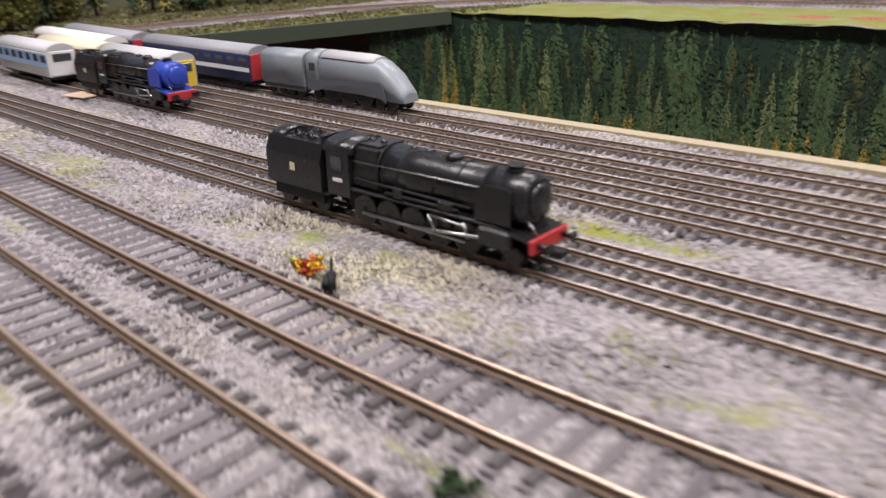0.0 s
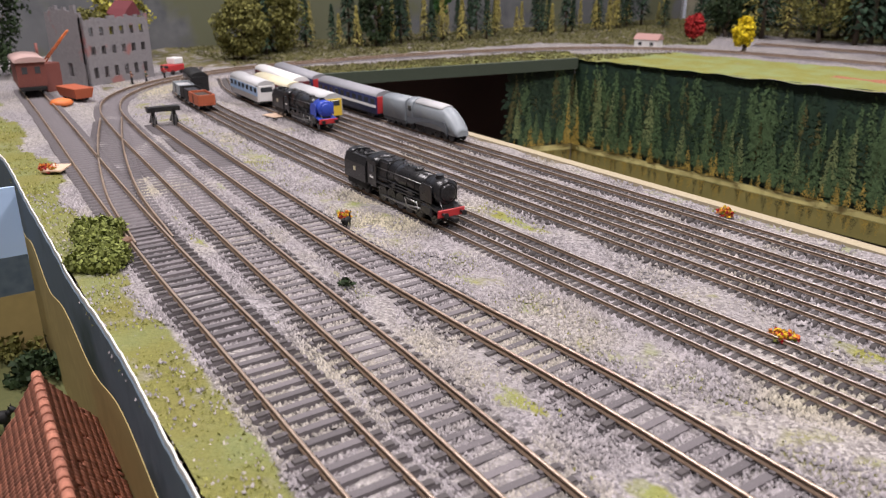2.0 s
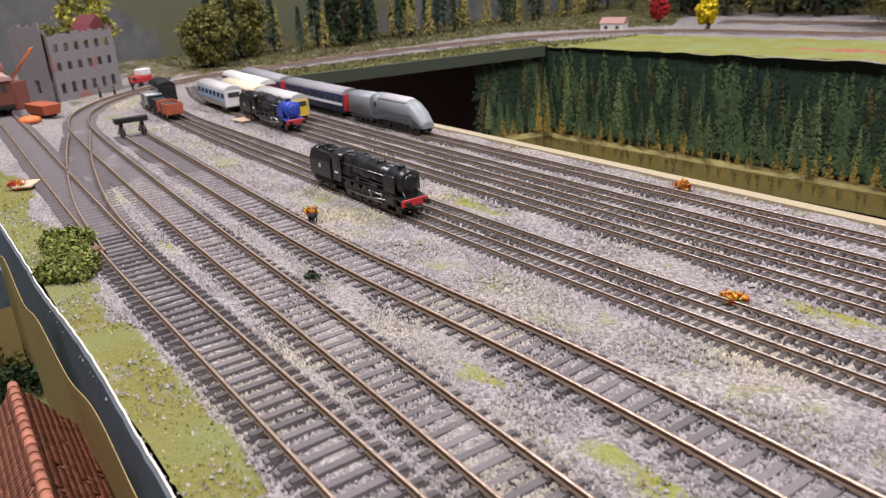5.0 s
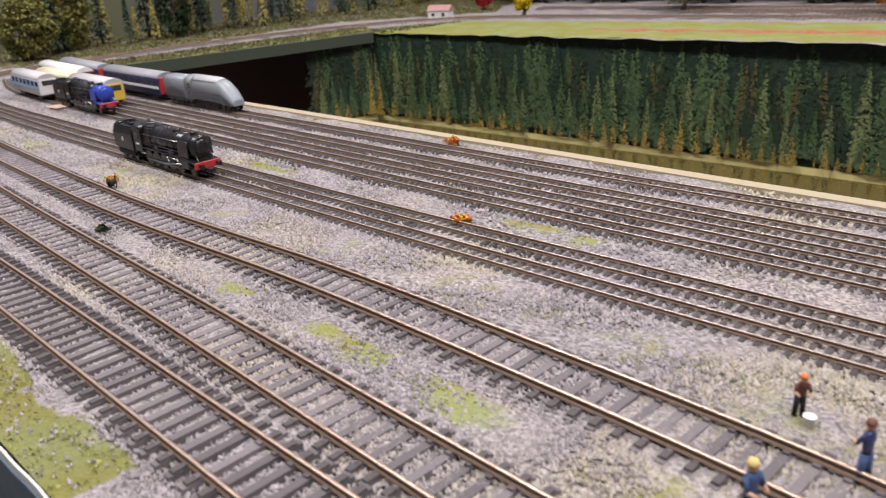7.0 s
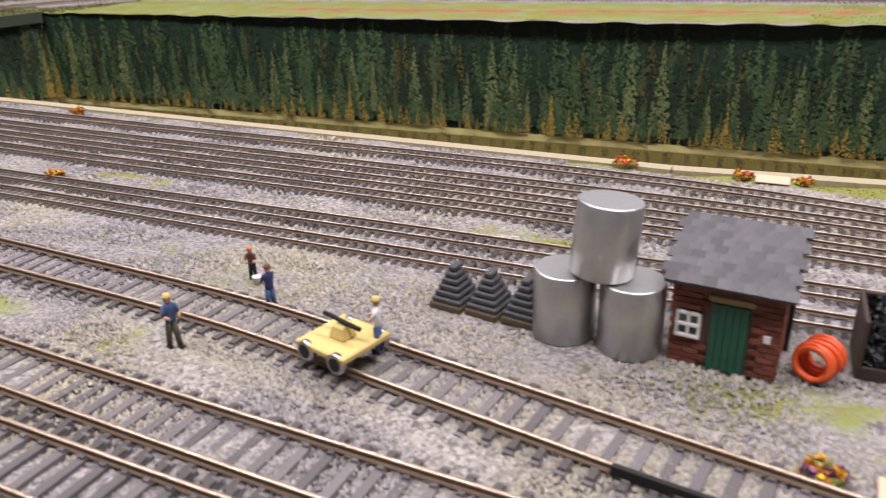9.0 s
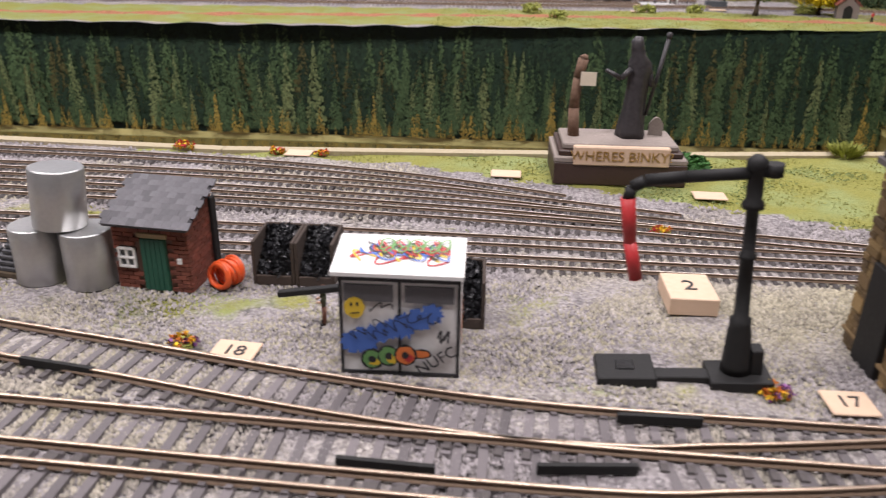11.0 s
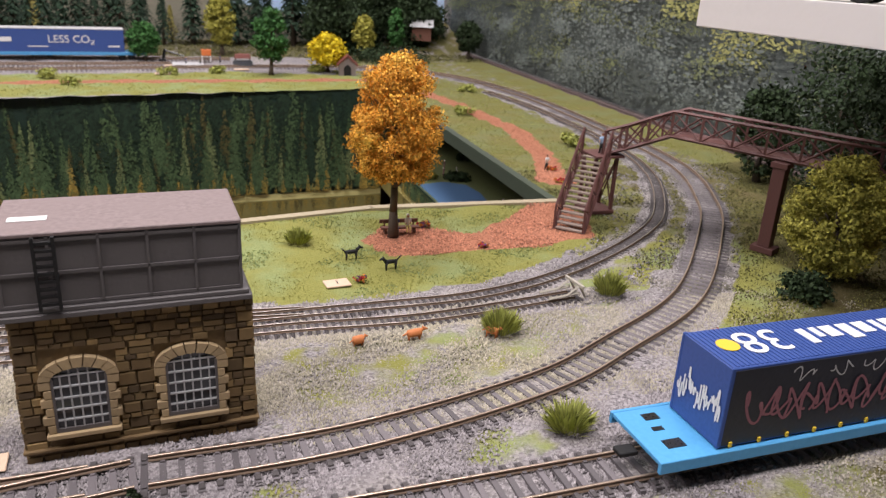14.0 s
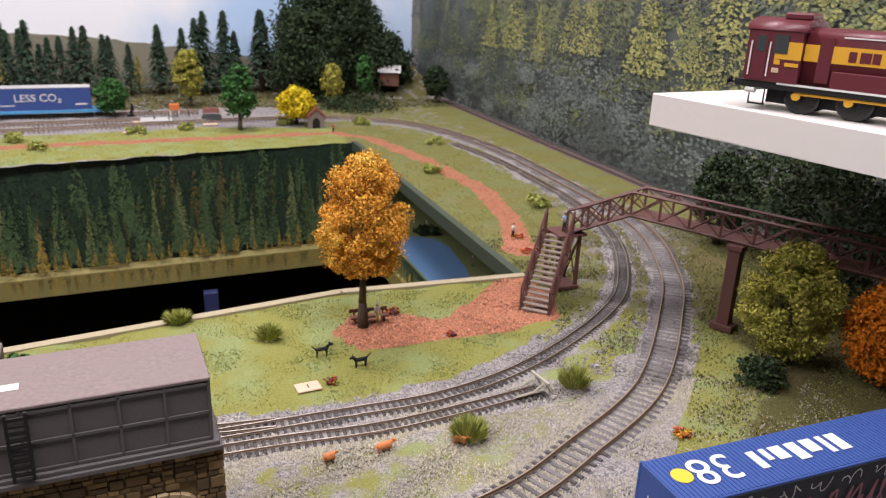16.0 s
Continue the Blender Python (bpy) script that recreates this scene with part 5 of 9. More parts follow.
# coil of orange hose
t = thing("hose_coil", pose(0.8145, 0.168, 0, 0, 0, 65), "coil of bright orange hose lying by the hut", "hose")
HOSE = shade("orange_hose", (0.8, 0.12, 0.03), (0.7, 0.09, 0.02), 0.4)
for i in range(8):
    bm = bmesh.new()
    r, rings = 0.0042 + 0.0006 * math.sin(i * 2.1), []
    for j in range(20):
        a = j * math.tau / 20
        mid = Vector((i * 0.0011 + 0.0007 * math.sin(a + i), r * 1.1 * math.cos(a), 0.0052 + r * math.sin(a)))
        out = Vector((0, math.cos(a), math.sin(a)))
        rings.append([bm.verts.new(mid + 0.0008 * (math.cos(q * math.tau / 8) * out + math.sin(q * math.tau / 8) * Vector((1, 0, 0)))) for q in range(8)])
    for j in range(20):
        for q in range(8):
            bm.faces.new((rings[j][q], rings[j][(q + 1) % 8], rings[(j + 1) % 20][(q + 1) % 8], rings[(j + 1) % 20][q])).smooth = True
    part("loop", bm, HOSE, t)

# water crane
t = thing("water_crane", pose(0.99, 0.131, 0, 0, -4.2, 0), "black cast-iron water crane with a red leather bag", "water crane")
part("base", bm_box(-0.0085, 0.0095, -0.0075, 0.0055, 0, 0.0035), BLACK_DULL, t)
bm = bmesh.new()
lathe(bm, [(0.0046, 0.0035), (0.0042, 0.006), (0.0034, 0.017), (0.003, 0.019), (0.0031, 0.021), (0.0022, 0.0215), (0.0019, 0.04), (0.0024, 0.0403), (0.0024, 0.0415), (0.0018, 0.042), (0.0017, 0.055), (0.003, 0.0555), (0.003, 0.057), (0.0022, 0.058), (0.0022, 0.066), (0.0028, 0.0665), (0.0028, 0.069), (0.0012, 0.0705)], seg=18)
part("column", bm, BLACK_DULL, t)
bm = bmesh.new()
arc = [(0.0, 0, 0.0655), (-0.018, 0.001, 0.0645), (-0.029, 0.0015, 0.0635), (-0.0325, 0.0017, 0.0615), (-0.0335, 0.0017, 0.058)]
for p, q in zip(arc, arc[1:]):
    tube(bm, p, q, 0.00175, seg=12)
tube(bm, (-0.001, 0, 0.0655), (0.0055, 0, 0.0665), 0.002, 0.0016)
tube(bm, (0.0045, 0, 0.0645), (0.0045, 0, 0.068), 0.0026)
part("jib", bm, BLACK_DULL, t)
bm = bmesh.new()
tube(bm, (-0.0335, 0.0017, 0.0585), (-0.0325, 0.0017, 0.045), 0.0021, 0.0019)
tube(bm, (-0.0325, 0.0017, 0.045), (-0.0305, 0.0012, 0.0335), 0.0019, 0.002)
part("bag", bm, RED, t, "bright red leather bag")
part("valve_box", bm_box(0.0035, 0.007, -0.003, 0.002, 0.0035, 0.0115), BLACK_DULL, t)
part("duct", bm_box(-0.024, -0.0085, -0.0045, 0.001, 0, 0.0035), BLACK_DULL, t)
drain = part("drain_pad", bm_box(-0.042, -0.0235, -0.008, 0.0075, 0, 0.0048, taper=0.0006), BLACK_DULL, t)
part("grate", bm_box(-0.0355, -0.03, -0.0025, 0.0025, 0.0048, 0.0054), BLACK, drain)

# numbered wooden tags
TAG = shade("plain_wood_tag", (0.64, 0.47, 0.34), (0.56, 0.4, 0.28), 0.7, grain=300, big=60)


def wood_tag(x, y, turn, w, d, h, word, label):
    t = thing("wooden_tag", pose(x, y, 0.0008, 0, 0, turn), label, "tag", "numbered wooden tags")
    top = part("block", bm_box(-w / 2, w / 2, -d / 2, d / 2, 0, h), TAG, t)
    if word:
        letters("number", word, min(w, d) * 0.62, Matrix.Translation((0, 0, h + 0.0002)), INK, top)


wood_tag(0.836, 0.1245, -3, 0.0145, 0.0125, 0.0008, "18", "small square wooden tag numbered 18 lying on ballast")
wood_tag(1.0195, 0.1205, 3, 0.0135, 0.012, 0.0008, "17", "small square wooden tag numbered 17 beside the water tower")
wood_tag(0.9845, 0.1795, 2, 0.017, 0.021, 0.0065, "2", "thick wooden block numbered 2 on the ballast")
wood_tag(1.183, 0.2625, 5, 0.0155, 0.011, 0.001, "1", "pale square tag numbered 1 beside the track")
wood_tag(0.796, 0.338, 0, 0.015, 0.011, 0.0008, "", "plain wooden tag at the lawn's edge")
wood_tag(0.915, 0.318, 0, 0.016, 0.011, 0.0008, "", "plain wooden tag between the tracks")
wood_tag(1.017, 0.298, 0, 0.016, 0.011, 0.0008, "", "plain wooden tag on the lawn")
wood_tag(-0.052, 0.245, 10, 0.02, 0.014, 0.0008, "", "plain wooden tag in the yard")
wood_tag(0.047, 0.05, -30, 0.018, 0.013, 0.0015, "", "plain wooden tag on the verge")


# ---- trains ----
def on_track(line, x, z, flip=False):
    """The pose on a track at x, heading along it."""
    pts, way = glide(line, 0.004)
    i = int(np.argmin(np.abs(pts[:, 0] - x)))
    a = math.degrees(math.atan2(way[i, 1], way[i, 0]))
    a = a if way[i, 0] > 0 else a + 180
    return pose(pts[i, 0], pts[i, 1], z, 0, 0, a + (180 if flip else 0))


N_TOP, OO_TOP = 0.0025, 0.0035


def wheel(parent, x, y, r, rim_mat=STEEL, spokes=10, thick=0.0008, mat=BLACK):
    bm = bmesh.new()
    s = 1 if y > 0 else -1
    lathe(bm, [(r * 0.86, y - thick), (r, y - thick), (r, y + thick), (r * 0.86, y + thick)], (x, 0, r), 20, 0, "y")
    w = part("wheel", bm, mat, parent)
    bm = bmesh.new()
    for k in range(spokes):
        a = k * math.tau / spokes
        tube(bm, (x, y, r), (x + r * 0.88 * math.cos(a), y, r + r * 0.88 * math.sin(a)), r * 0.06, seg=5)
    tube(bm, (x, y - thick, r), (x, y + thick * 1.3, r), r * 0.2, seg=10)
    part("spokes", bm, mat, w)
    return w


def loft(bm, sections, mat=0):
    """A skin over cross-sections, each a list of as many points."""
    rings = [[bm.verts.new(p) for p in s] for s in sections]
    k = len(rings[0])
    for p, q in zip(rings, rings[1:]):
        for i in range(k):
            f = bm.faces.new((p[i], p[(i + 1) % k], q[(i + 1) % k], q[i]))
            f.smooth, f.material_index = True, mat
    bm.faces.new(rings[0][::-1]).material_index = mat
    bm.faces.new(rings[-1]).material_index = mat


def arched(x, w, z0, z1, rise, n=7):
    """A cross-section with upright sides and a curved roof."""
    pts = [(x, -w / 2, z0), (x, w / 2, z0)]
    for i in range(n):
        a = math.pi * i / (n - 1)
        pts.append((x, w / 2 * math.cos(a), z1 - rise + rise * math.sin(a)))
    return pts


CREAM = shade("cream_paint", (0.7, 0.64, 0.45), (0.62, 0.56, 0.38), 0.5)
BRASS = shade("brass", (0.6, 0.42, 0.15), (0.5, 0.33, 0.1), 0.35, 1.0, bump=0.03)


def steam_loco(at, label, boiler_mat=BLACK, cab_mat=BLACK, front_mat=BLACK, tender=True, L=0.102):
    """A ten-coupled engine with its tender; it heads along +x."""
    t = thing("steam_locomotive", at, label, "locomotive")
    f = L / 2
    fx = lambda v: f - v * L / 0.102
    body = part("running_plate", bm_box(fx(0.066), fx(0.012), -0.0078, 0.0078, 0.0098, 0.0108), BLACK, t)
    bm = bmesh.new()
    lathe(bm, [(0.0073, 0), (0.0072, 0.012), (0.0066, 0.0225), (0.0066, 0.0395)], (fx(0.052), 0, 0.0166), 24, 0, "x")
    part("boiler", bm, boiler_mat, t)
    bm = bmesh.new()
    lathe(bm, [(0.0068, 0.0), (0.0068, 0.012), (0.0062, 0.0128), (0.0052, 0.0132)], (fx(0.0175), 0, 0.0165), 24, 0, "x")
    box_ = part("smokebox", bm, front_mat, t)
    bm = bmesh.new()
    lathe(bm, [(0.0048, 0), (0.0046, 0.0006), (0.0036, 0.0011), (0.001, 0.0014)], (fx(0.0043), 0, 0.0166), 20, 0, "x")
    part("smokebox_door", bm, front_mat, box_)
    for x in (0.0535, 0.046, 0.036, 0.026, 0.018):
        bm = bmesh.new()
        r = 0.0073 if x > 0.05 else (0.0071 if x > 0.04 else 0.00672)
        lathe(bm, [(r, 0), (r + 0.0002, 0.0001), (r + 0.0002, 0.0005), (r, 0.0006)], (fx(x), 0, 0.0166), 24, 0, "x")
        part("boiler_band", bm, BLACK_DULL, t)
    bm = bmesh.new()
    box(bm, fx(0.0655), fx(0.052), -0.007, 0.007, 0.0108, 0.0236, taper=0.0009)
    soften(bm, 0.0012, 3)
    part("firebox", bm, boiler_mat, t)
    for x, h in ((0.0115, 0.0018),):
        bm = bmesh.new()
        lathe(bm, [(0.0026, 0), (0.0021, 0.0006), (0.002, h - 0.0006), (0.0024, h - 0.0004), (0.0022, h)], (fx(x), 0, 0.023), 16)
        part("chimney", bm, BLACK, t)
    for x, r, h in ((0.031, 0.0026, 0.0014), (0.0395, 0.0016, 0.0012), (0.0455, 0.0012, 0.001), (0.057, 0.0011, 0.0012), (0.0615, 0.001, 0.001)):
        bm = bmesh.new()
        lathe(bm, [(r, -0.0008), (r * 0.95, h * 0.4), (r * 0.6, h * 0.85), (r * 0.15, h)], (fx(x), 0, 0.0234), 14)
        part("dome", bm, BLACK, t)
    # cab
    cab = None
    for s in (-1, 1):
        bm = bmesh.new()
        prism(bm, [(fx(0.0735), 0.0075), (fx(0.064), 0.0075), (fx(0.064), 0.0215), (fx(0.0735), 0.0215)], s * 0.0076 - 0.0004, s * 0.0076 + 0.0004)
        side = part("cab_side", bm, cab_mat, t)
        part("cab_window", bm_box(fx(0.0712), fx(0.0668), s * 0.0081 - 0.0002, s * 0.0081 + 0.0002, 0.0152, 0.0192, soft=0), GLASS, side)
        part("number_plate", bm_box(fx(0.0708), fx(0.067), s * 0.0081 - 0.0002, s * 0.0081 + 0.0002, 0.0118, 0.0128, soft=0), WHITE, side)
        bm = bmesh.new()
        prism(bm, [(fx(0.0185), 0.0112), (fx(0.0075), 0.0112), (fx(0.0075), 0.0196), (fx(0.0085), 0.0206), (fx(0.0165), 0.0206), (fx(0.0185), 0.018)], s * 0.0077 - 0.0002, s * 0.0077 + 0.0002)
        part("smoke_deflector", bm, front_mat, t)
        part("cylinder", bm_box(fx(0.0175), fx(0.0075), s * 0.0071 - 0.0014, s * 0.0071 + 0.0014, 0.0044, 0.0098, soft=0.0008), BLACK, t)
        for k, x in enumerate((0.0225, 0.032, 0.0412, 0.0505, 0.06)):
            wheel(t, fx(x), s * 0.0052, 0.0047)
        wheel(t, fx(0.008), s * 0.0052, 0.0029, spokes=8)
        bm = bmesh.new()
        tube(bm, (fx(0.0605), s * 0.0066, 0.0036), (fx(0.0225), s * 0.0066, 0.0036), 0.0005, seg=6)
        tube(bm, (fx(0.0412), s * 0.0072, 0.0038), (fx(0.017), s * 0.0072, 0.0062), 0.0005, seg=6)
        tube(bm, (fx(0.034), s * 0.0074, 0.0088), (fx(0.0225), s * 0.0074, 0.0082), 0.0004, seg=6)
        tube(bm, (fx(0.0345), s * 0.0074, 0.0088), (fx(0.032), s * 0.0074, 0.0045), 0.0004, seg=6)
        tube(bm, (fx(0.0225), s * 0.0074, 0.0092), (fx(0.021), s * 0.0074, 0.0048), 0.0004, seg=6)
        part("valve_gear", bm, STEEL, t, "bright steel coupling rods and valve gear")
        bm = bmesh.new()
        tube(bm, (fx(0.064), s * 0.0071, 0.0188), (fx(0.013), s * 0.0066, 0.0192), 0.0002, seg=5)
        part("handrail", bm, STEEL, t)
        bm = bmesh.new()
        tube(bm, (fx(0.062), s * 0.0074, 0.0138), (fx(0.02), s * 0.007, 0.0132), 0.0004, seg=6)
        tube(bm, (fx(0.05), s * 0.0075, 0.0118), (fx(0.024), s * 0.0073, 0.0118), 0.0005, seg=6)
        tube(bm, (fx(0.034), s * 0.007, 0.0132), (fx(0.032), s * 0.0064, 0.0195), 0.0003, seg=6)
        part("injector_pipe", bm, BLACK_DULL, t)
        part("sandbox", bm_box(fx(0.031), fx(0.026), s * 0.0072 - 0.0006, s * 0.0072 + 0.0006, 0.0109, 0.0134), BLACK, t)
        part("air_pump", bm_box(fx(0.047), fx(0.0435), s * 0.0074 - 0.0006, s * 0.0074 + 0.0006, 0.0109, 0.0142), BLACK, t)
        bm = bmesh.new()
        tube(bm, (fx(0.001), s * 0.0055, 0.0098), (fx(0.0052), s * 0.0048, 0.0135), 0.0002, seg=5)
        part("lamp_iron", bm, STEEL, t)
        bm = bmesh.new()
        tube(bm, (fx(0.0008), s * 0.0055, 0.0072), (fx(-0.0022), s * 0.0055, 0.0072), 0.0008, seg=8)
        tube(bm, (fx(-0.0022), s * 0.0055, 0.0072), (fx(-0.0027), s * 0.0055, 0.0072), 0.0015, seg=10)
        part("buffer", bm, BLACK, t)
    bm = bmesh.new()
    loft(bm, [arched(fx(0.0745), 0.0158, 0.0205, 0.0242, 0.0026), arched(fx(0.0625), 0.0158, 0.0205, 0.0242, 0.0026)])
    part("cab_roof", bm, cab_mat, t)
    part("cab_front", bm_box(fx(0.0648), fx(0.064), -0.0074, 0.0074, 0.0108, 0.021), cab_mat, t)
    part("buffer_beam", bm_box(fx(0.0018), fx(0.0008), -0.0082, 0.0082, 0.0052, 0.0092), RED, t, "bright red buffer beam")
    bm = bmesh.new()
    prism(bm, [(fx(0.012), 0.0108), (fx(0.0125), 0.0098), (fx(0.0012), 0.0078), (fx(0.0012), 0.0088)], -0.0078, 0.0078)
    part("front_platform", bm, front_mat, t)
    part("frame", bm_box(fx(0.07), fx(0.004), -0.0032, 0.0032, 0.003, 0.0105, soft=0), BLACK_DULL, t)
    part("coupling", bm_box(fx(-0.0035), fx(0.002), -0.0018, 0.0018, 0.0035, 0.0055), BLACK_DULL, t)
    if tender:
        a, b = fx(0.102), fx(0.0765)
        bm = bmesh.new()
        prism(bm, [(-0.008, 0.0068), (0.008, 0.0068), (0.008, 0.0165), (0.0062, 0.0212), (0.0052, 0.0212), (-0.0052, 0.0212), (-0.0062, 0.0212), (-0.008, 0.0165)], a, b, axis="x")
        td = part("tender", bm, cab_mat, t)
        bm = bmesh.new()
        loft(bm, [arched(a + 0.001, 0.012, 0.0205, 0.0232, 0.002), arched(a + 0.007, 0.012, 0.0205, 0.0232, 0.002)])
        part("tank_top", bm, cab_mat, td)
        part("bulkhead", bm_box(b - 0.0012, b, -0.0062, 0.0062, 0.02, 0.024), cab_mat, td)
        rg = np.random.default_rng(2)
        k = 160
        c = np.c_[a + 0.008 + (b - a - 0.01) * rg.random(k), 0.0092 * (rg.random(k) - 0.5), 0.0208 + 0.0012 * rg.random(k)]
        v = (c[:, None] + rg.normal(size=(k, 4, 3)) * 0.0006).reshape(-1, 3)
        ff = (np.arange(k)[:, None, None] * 4 + np.array([(0, 1, 2), (0, 2, 3), (0, 1, 3), (1, 2, 3)])[None]).reshape(-1, 3)
        o = raw("coal", v, ff, COAL)
        o.parent = td
        for s in (-1, 1):
            part("crest", bm_box((a + b) / 2 - 0.0013, (a + b) / 2 + 0.0009, s * 0.0081 - 0.0001, s * 0.0081 + 0.0001, 0.0118, 0.0142, soft=0), CREAM, td, "small pale crest")
            for x in (0.079, 0.087, 0.0955):
                wheel(t, fx(x), s * 0.0052, 0.0031, spokes=8)
            part("axle_frame", bm_box(fx(0.1), fx(0.077), s * 0.0066 - 0.0005, s * 0.0066 + 0.0005, 0.0028, 0.0068), BLACK_DULL, t)
        part("tender_frame", bm_box(fx(0.102), fx(0.0745), -0.007, 0.007, 0.0058, 0.0069), BLACK, t)
        bm = bmesh.new()
        for s in (-1, 1):
            tube(bm, (a, s * 0.0055, 0.0072), (a - 0.002, s * 0.0055, 0.0072), 0.0009, seg=8)
        part("buffer", bm, BLACK, t)
    return t


steam_loco(on_track(N_TRACKS[0], 0.2465, N_TOP), "black steam locomotive with tender and red buffer beam")
BLUE = shade("deep_blue_enamel", (0.03, 0.07, 0.42), (0.03, 0.06, 0.36), 0.35, bump=0.03)
steam_loco(on_track(N_TRACKS[2], -0.006, N_TOP), "black steam locomotive with blue smokebox front in the yard", BLACK, BLACK, BLUE)

# streamlined grey engine
GREY = shade("silver_grey_enamel", (0.27, 0.3, 0.32), (0.22, 0.245, 0.265), 0.4, bump=0.03)
DGREY = shade("dark_slate_enamel", (0.1, 0.11, 0.125), (0.08, 0.09, 0.1), 0.4, bump=0.03)
LGREY = shade("pale_grey_roof", (0.5, 0.5, 0.5), (0.42, 0.42, 0.42), 0.5)


def streamliner(at):
    t = thing("streamlined_locomotive", at, "silver-grey streamlined steam locomotive with sloping front and tender", "locomotive")
    W = 0.0165
    bm = bmesh.new()
    loft(bm, [arched(-0.019, W * 0.96, 0.0065, 0.0245, 0.006, 9), arched(0.02, W * 0.92, 0.0065, 0.0243, 0.0065, 9), arched(0.031, W * 0.9, 0.006, 0.0235, 0.0065, 9), arched(0.039, W * 0.86, 0.005, 0.0185, 0.006, 9), arched(0.0455, W * 0.74, 0.0045, 0.0115, 0.004, 9), arched(0.0475, W * 0.6, 0.0045, 0.009, 0.003, 9)])
    part("casing", bm, GREY, t)
    bm = bmesh.new()
    loft(bm, [arched(-0.0095, W * 0.8, 0.0225, 0.0256, 0.003), arched(0.022, W * 0.76, 0.0222, 0.0254, 0.003), arched(0.028, W * 0.6, 0.022, 0.0245, 0.002)])
    part("top_panel", bm, LGREY, t)
    bm = bmesh.new()
    loft(bm, [arched(-0.0195, W, 0.007, 0.0256, 0.005), arched(-0.0105, W, 0.007, 0.0256, 0.005)])
    cab = part("cab", bm, GREY, t)
    for s in (-1, 1):
        part("cab_window", bm_box(-0.017, -0.0125, s * W / 2 - 0.0002, s * W / 2 + 0.0002, 0.0155, 0.0195, soft=0), GLASS, cab)
        bm = bmesh.new()
        pts = [(-0.0195, 0.0055), (-0.012, 0.0055), (0.0, 0.009), (0.02, 0.0105), (0.031, 0.009), (0.0385, 0.004), (0.0385, 0.0075), (0.035, 0.0135), (0.03, 0.0135), (0.02, 0.0128), (-0.0195, 0.0105)]
        prism(bm, pts, s * W * 0.487 - 0.0003, s * W * 0.487 + 0.0003)
        part("valance", bm, DGREY, t, "dark slate curved side skirt")
        for x in (-0.003, 0.009, 0.021):
            wheel(t, x, s * 0.0052, 0.0062)
        for x in (-0.0145, 0.032, 0.0405):
            wheel(t, x, s * 0.0052, 0.003, spokes=8)
    part("frame", bm_box(-0.0195, 0.044, -0.003, 0.003, 0.002, 0.007, soft=0), BLACK_DULL, t)
    bm = bmesh.new()
    loft(bm, [arched(-0.058, W, 0.0062, 0.0238, 0.003), arched(-0.0225, W, 0.0062, 0.0245, 0.004)])
    td = part("tender", bm, GREY, t)
    part("tender_frame", bm_box(-0.0575, -0.0225, -0.0075, 0.0075, 0.0035, 0.0064), DGREY, td)
    for s in (-1, 1):
        for x in (-0.053, -0.0445, -0.036, -0.0275):
            wheel(t, x, s * 0.0052, 0.0028, spokes=8)
    return t


streamliner(on_track(N_TRACKS[5], 0.096, N_TOP))


def coach(at, L, label, lower, band, upper, roof, end, W=0.0172, front=None, category="carriage"):
    t = thing("railway_carriage", at, label, category, "yard carriages")
    h0, h1 = 0.0045, 0.0195
    bm = bmesh.new()
    loft(bm, [arched(-L / 2, W, h0, 0.0235, 0.0042), arched(L / 2, W, h0, 0.0235, 0.0042)])
    body = part("body", bm, lower, t)
    for s in (-1, 1):
        part("stripe", bm_box(-L / 2 + 0.0002, L / 2 - 0.0002, s * W / 2 - 0.0002, s * W / 2 + 0.0002, 0.0098, 0.0122, soft=0), band, body)
        part("window_band", bm_box(-L / 2 + 0.0002, L / 2 - 0.0002, s * W / 2 - 0.00015, s * W / 2 + 0.00015, 0.0122, 0.0182, soft=0), upper, body)
        n = int(L / 0.011)
        for i in range(n):
            x = -L / 2 + L * (i + 0.5) / n
            part("window", bm_box(x - 0.0036, x + 0.0036, s * W / 2 - 0.0003, s * W / 2 + 0.0003, 0.013, 0.0172, soft=0), GLASS, body)
        for x in (-L / 2 + 0.012, -L / 2 + 0.019, L / 2 - 0.012, L / 2 - 0.019):
            wheel(t, x, s * 0.005, 0.0026, spokes=6)
    bm = bmesh.new()
    loft(bm, [arched(-L / 2 - 0.0003, W * 1.01, 0.0192, 0.024, 0.0044), arched(L / 2 + 0.0003, W * 1.01, 0.0192, 0.024, 0.0044)])
    part("roof", bm, roof, t)
    part("end_panel", bm_box(L / 2, L / 2 + 0.0008, -W / 2 + 0.001, W / 2 - 0.001, 0.005, 0.0195), end, t)
    if front:
        part("windscreen", bm_box(L / 2 + 0.0008, L / 2 + 0.0012, -W / 2 + 0.003, W / 2 - 0.003, 0.0135, 0.018), front, t)
    part("underframe", bm_box(-L / 2 + 0.001, L / 2 - 0.001, -0.006, 0.006, 0.0025, 0.0046), BLACK_DULL, t)
    return t


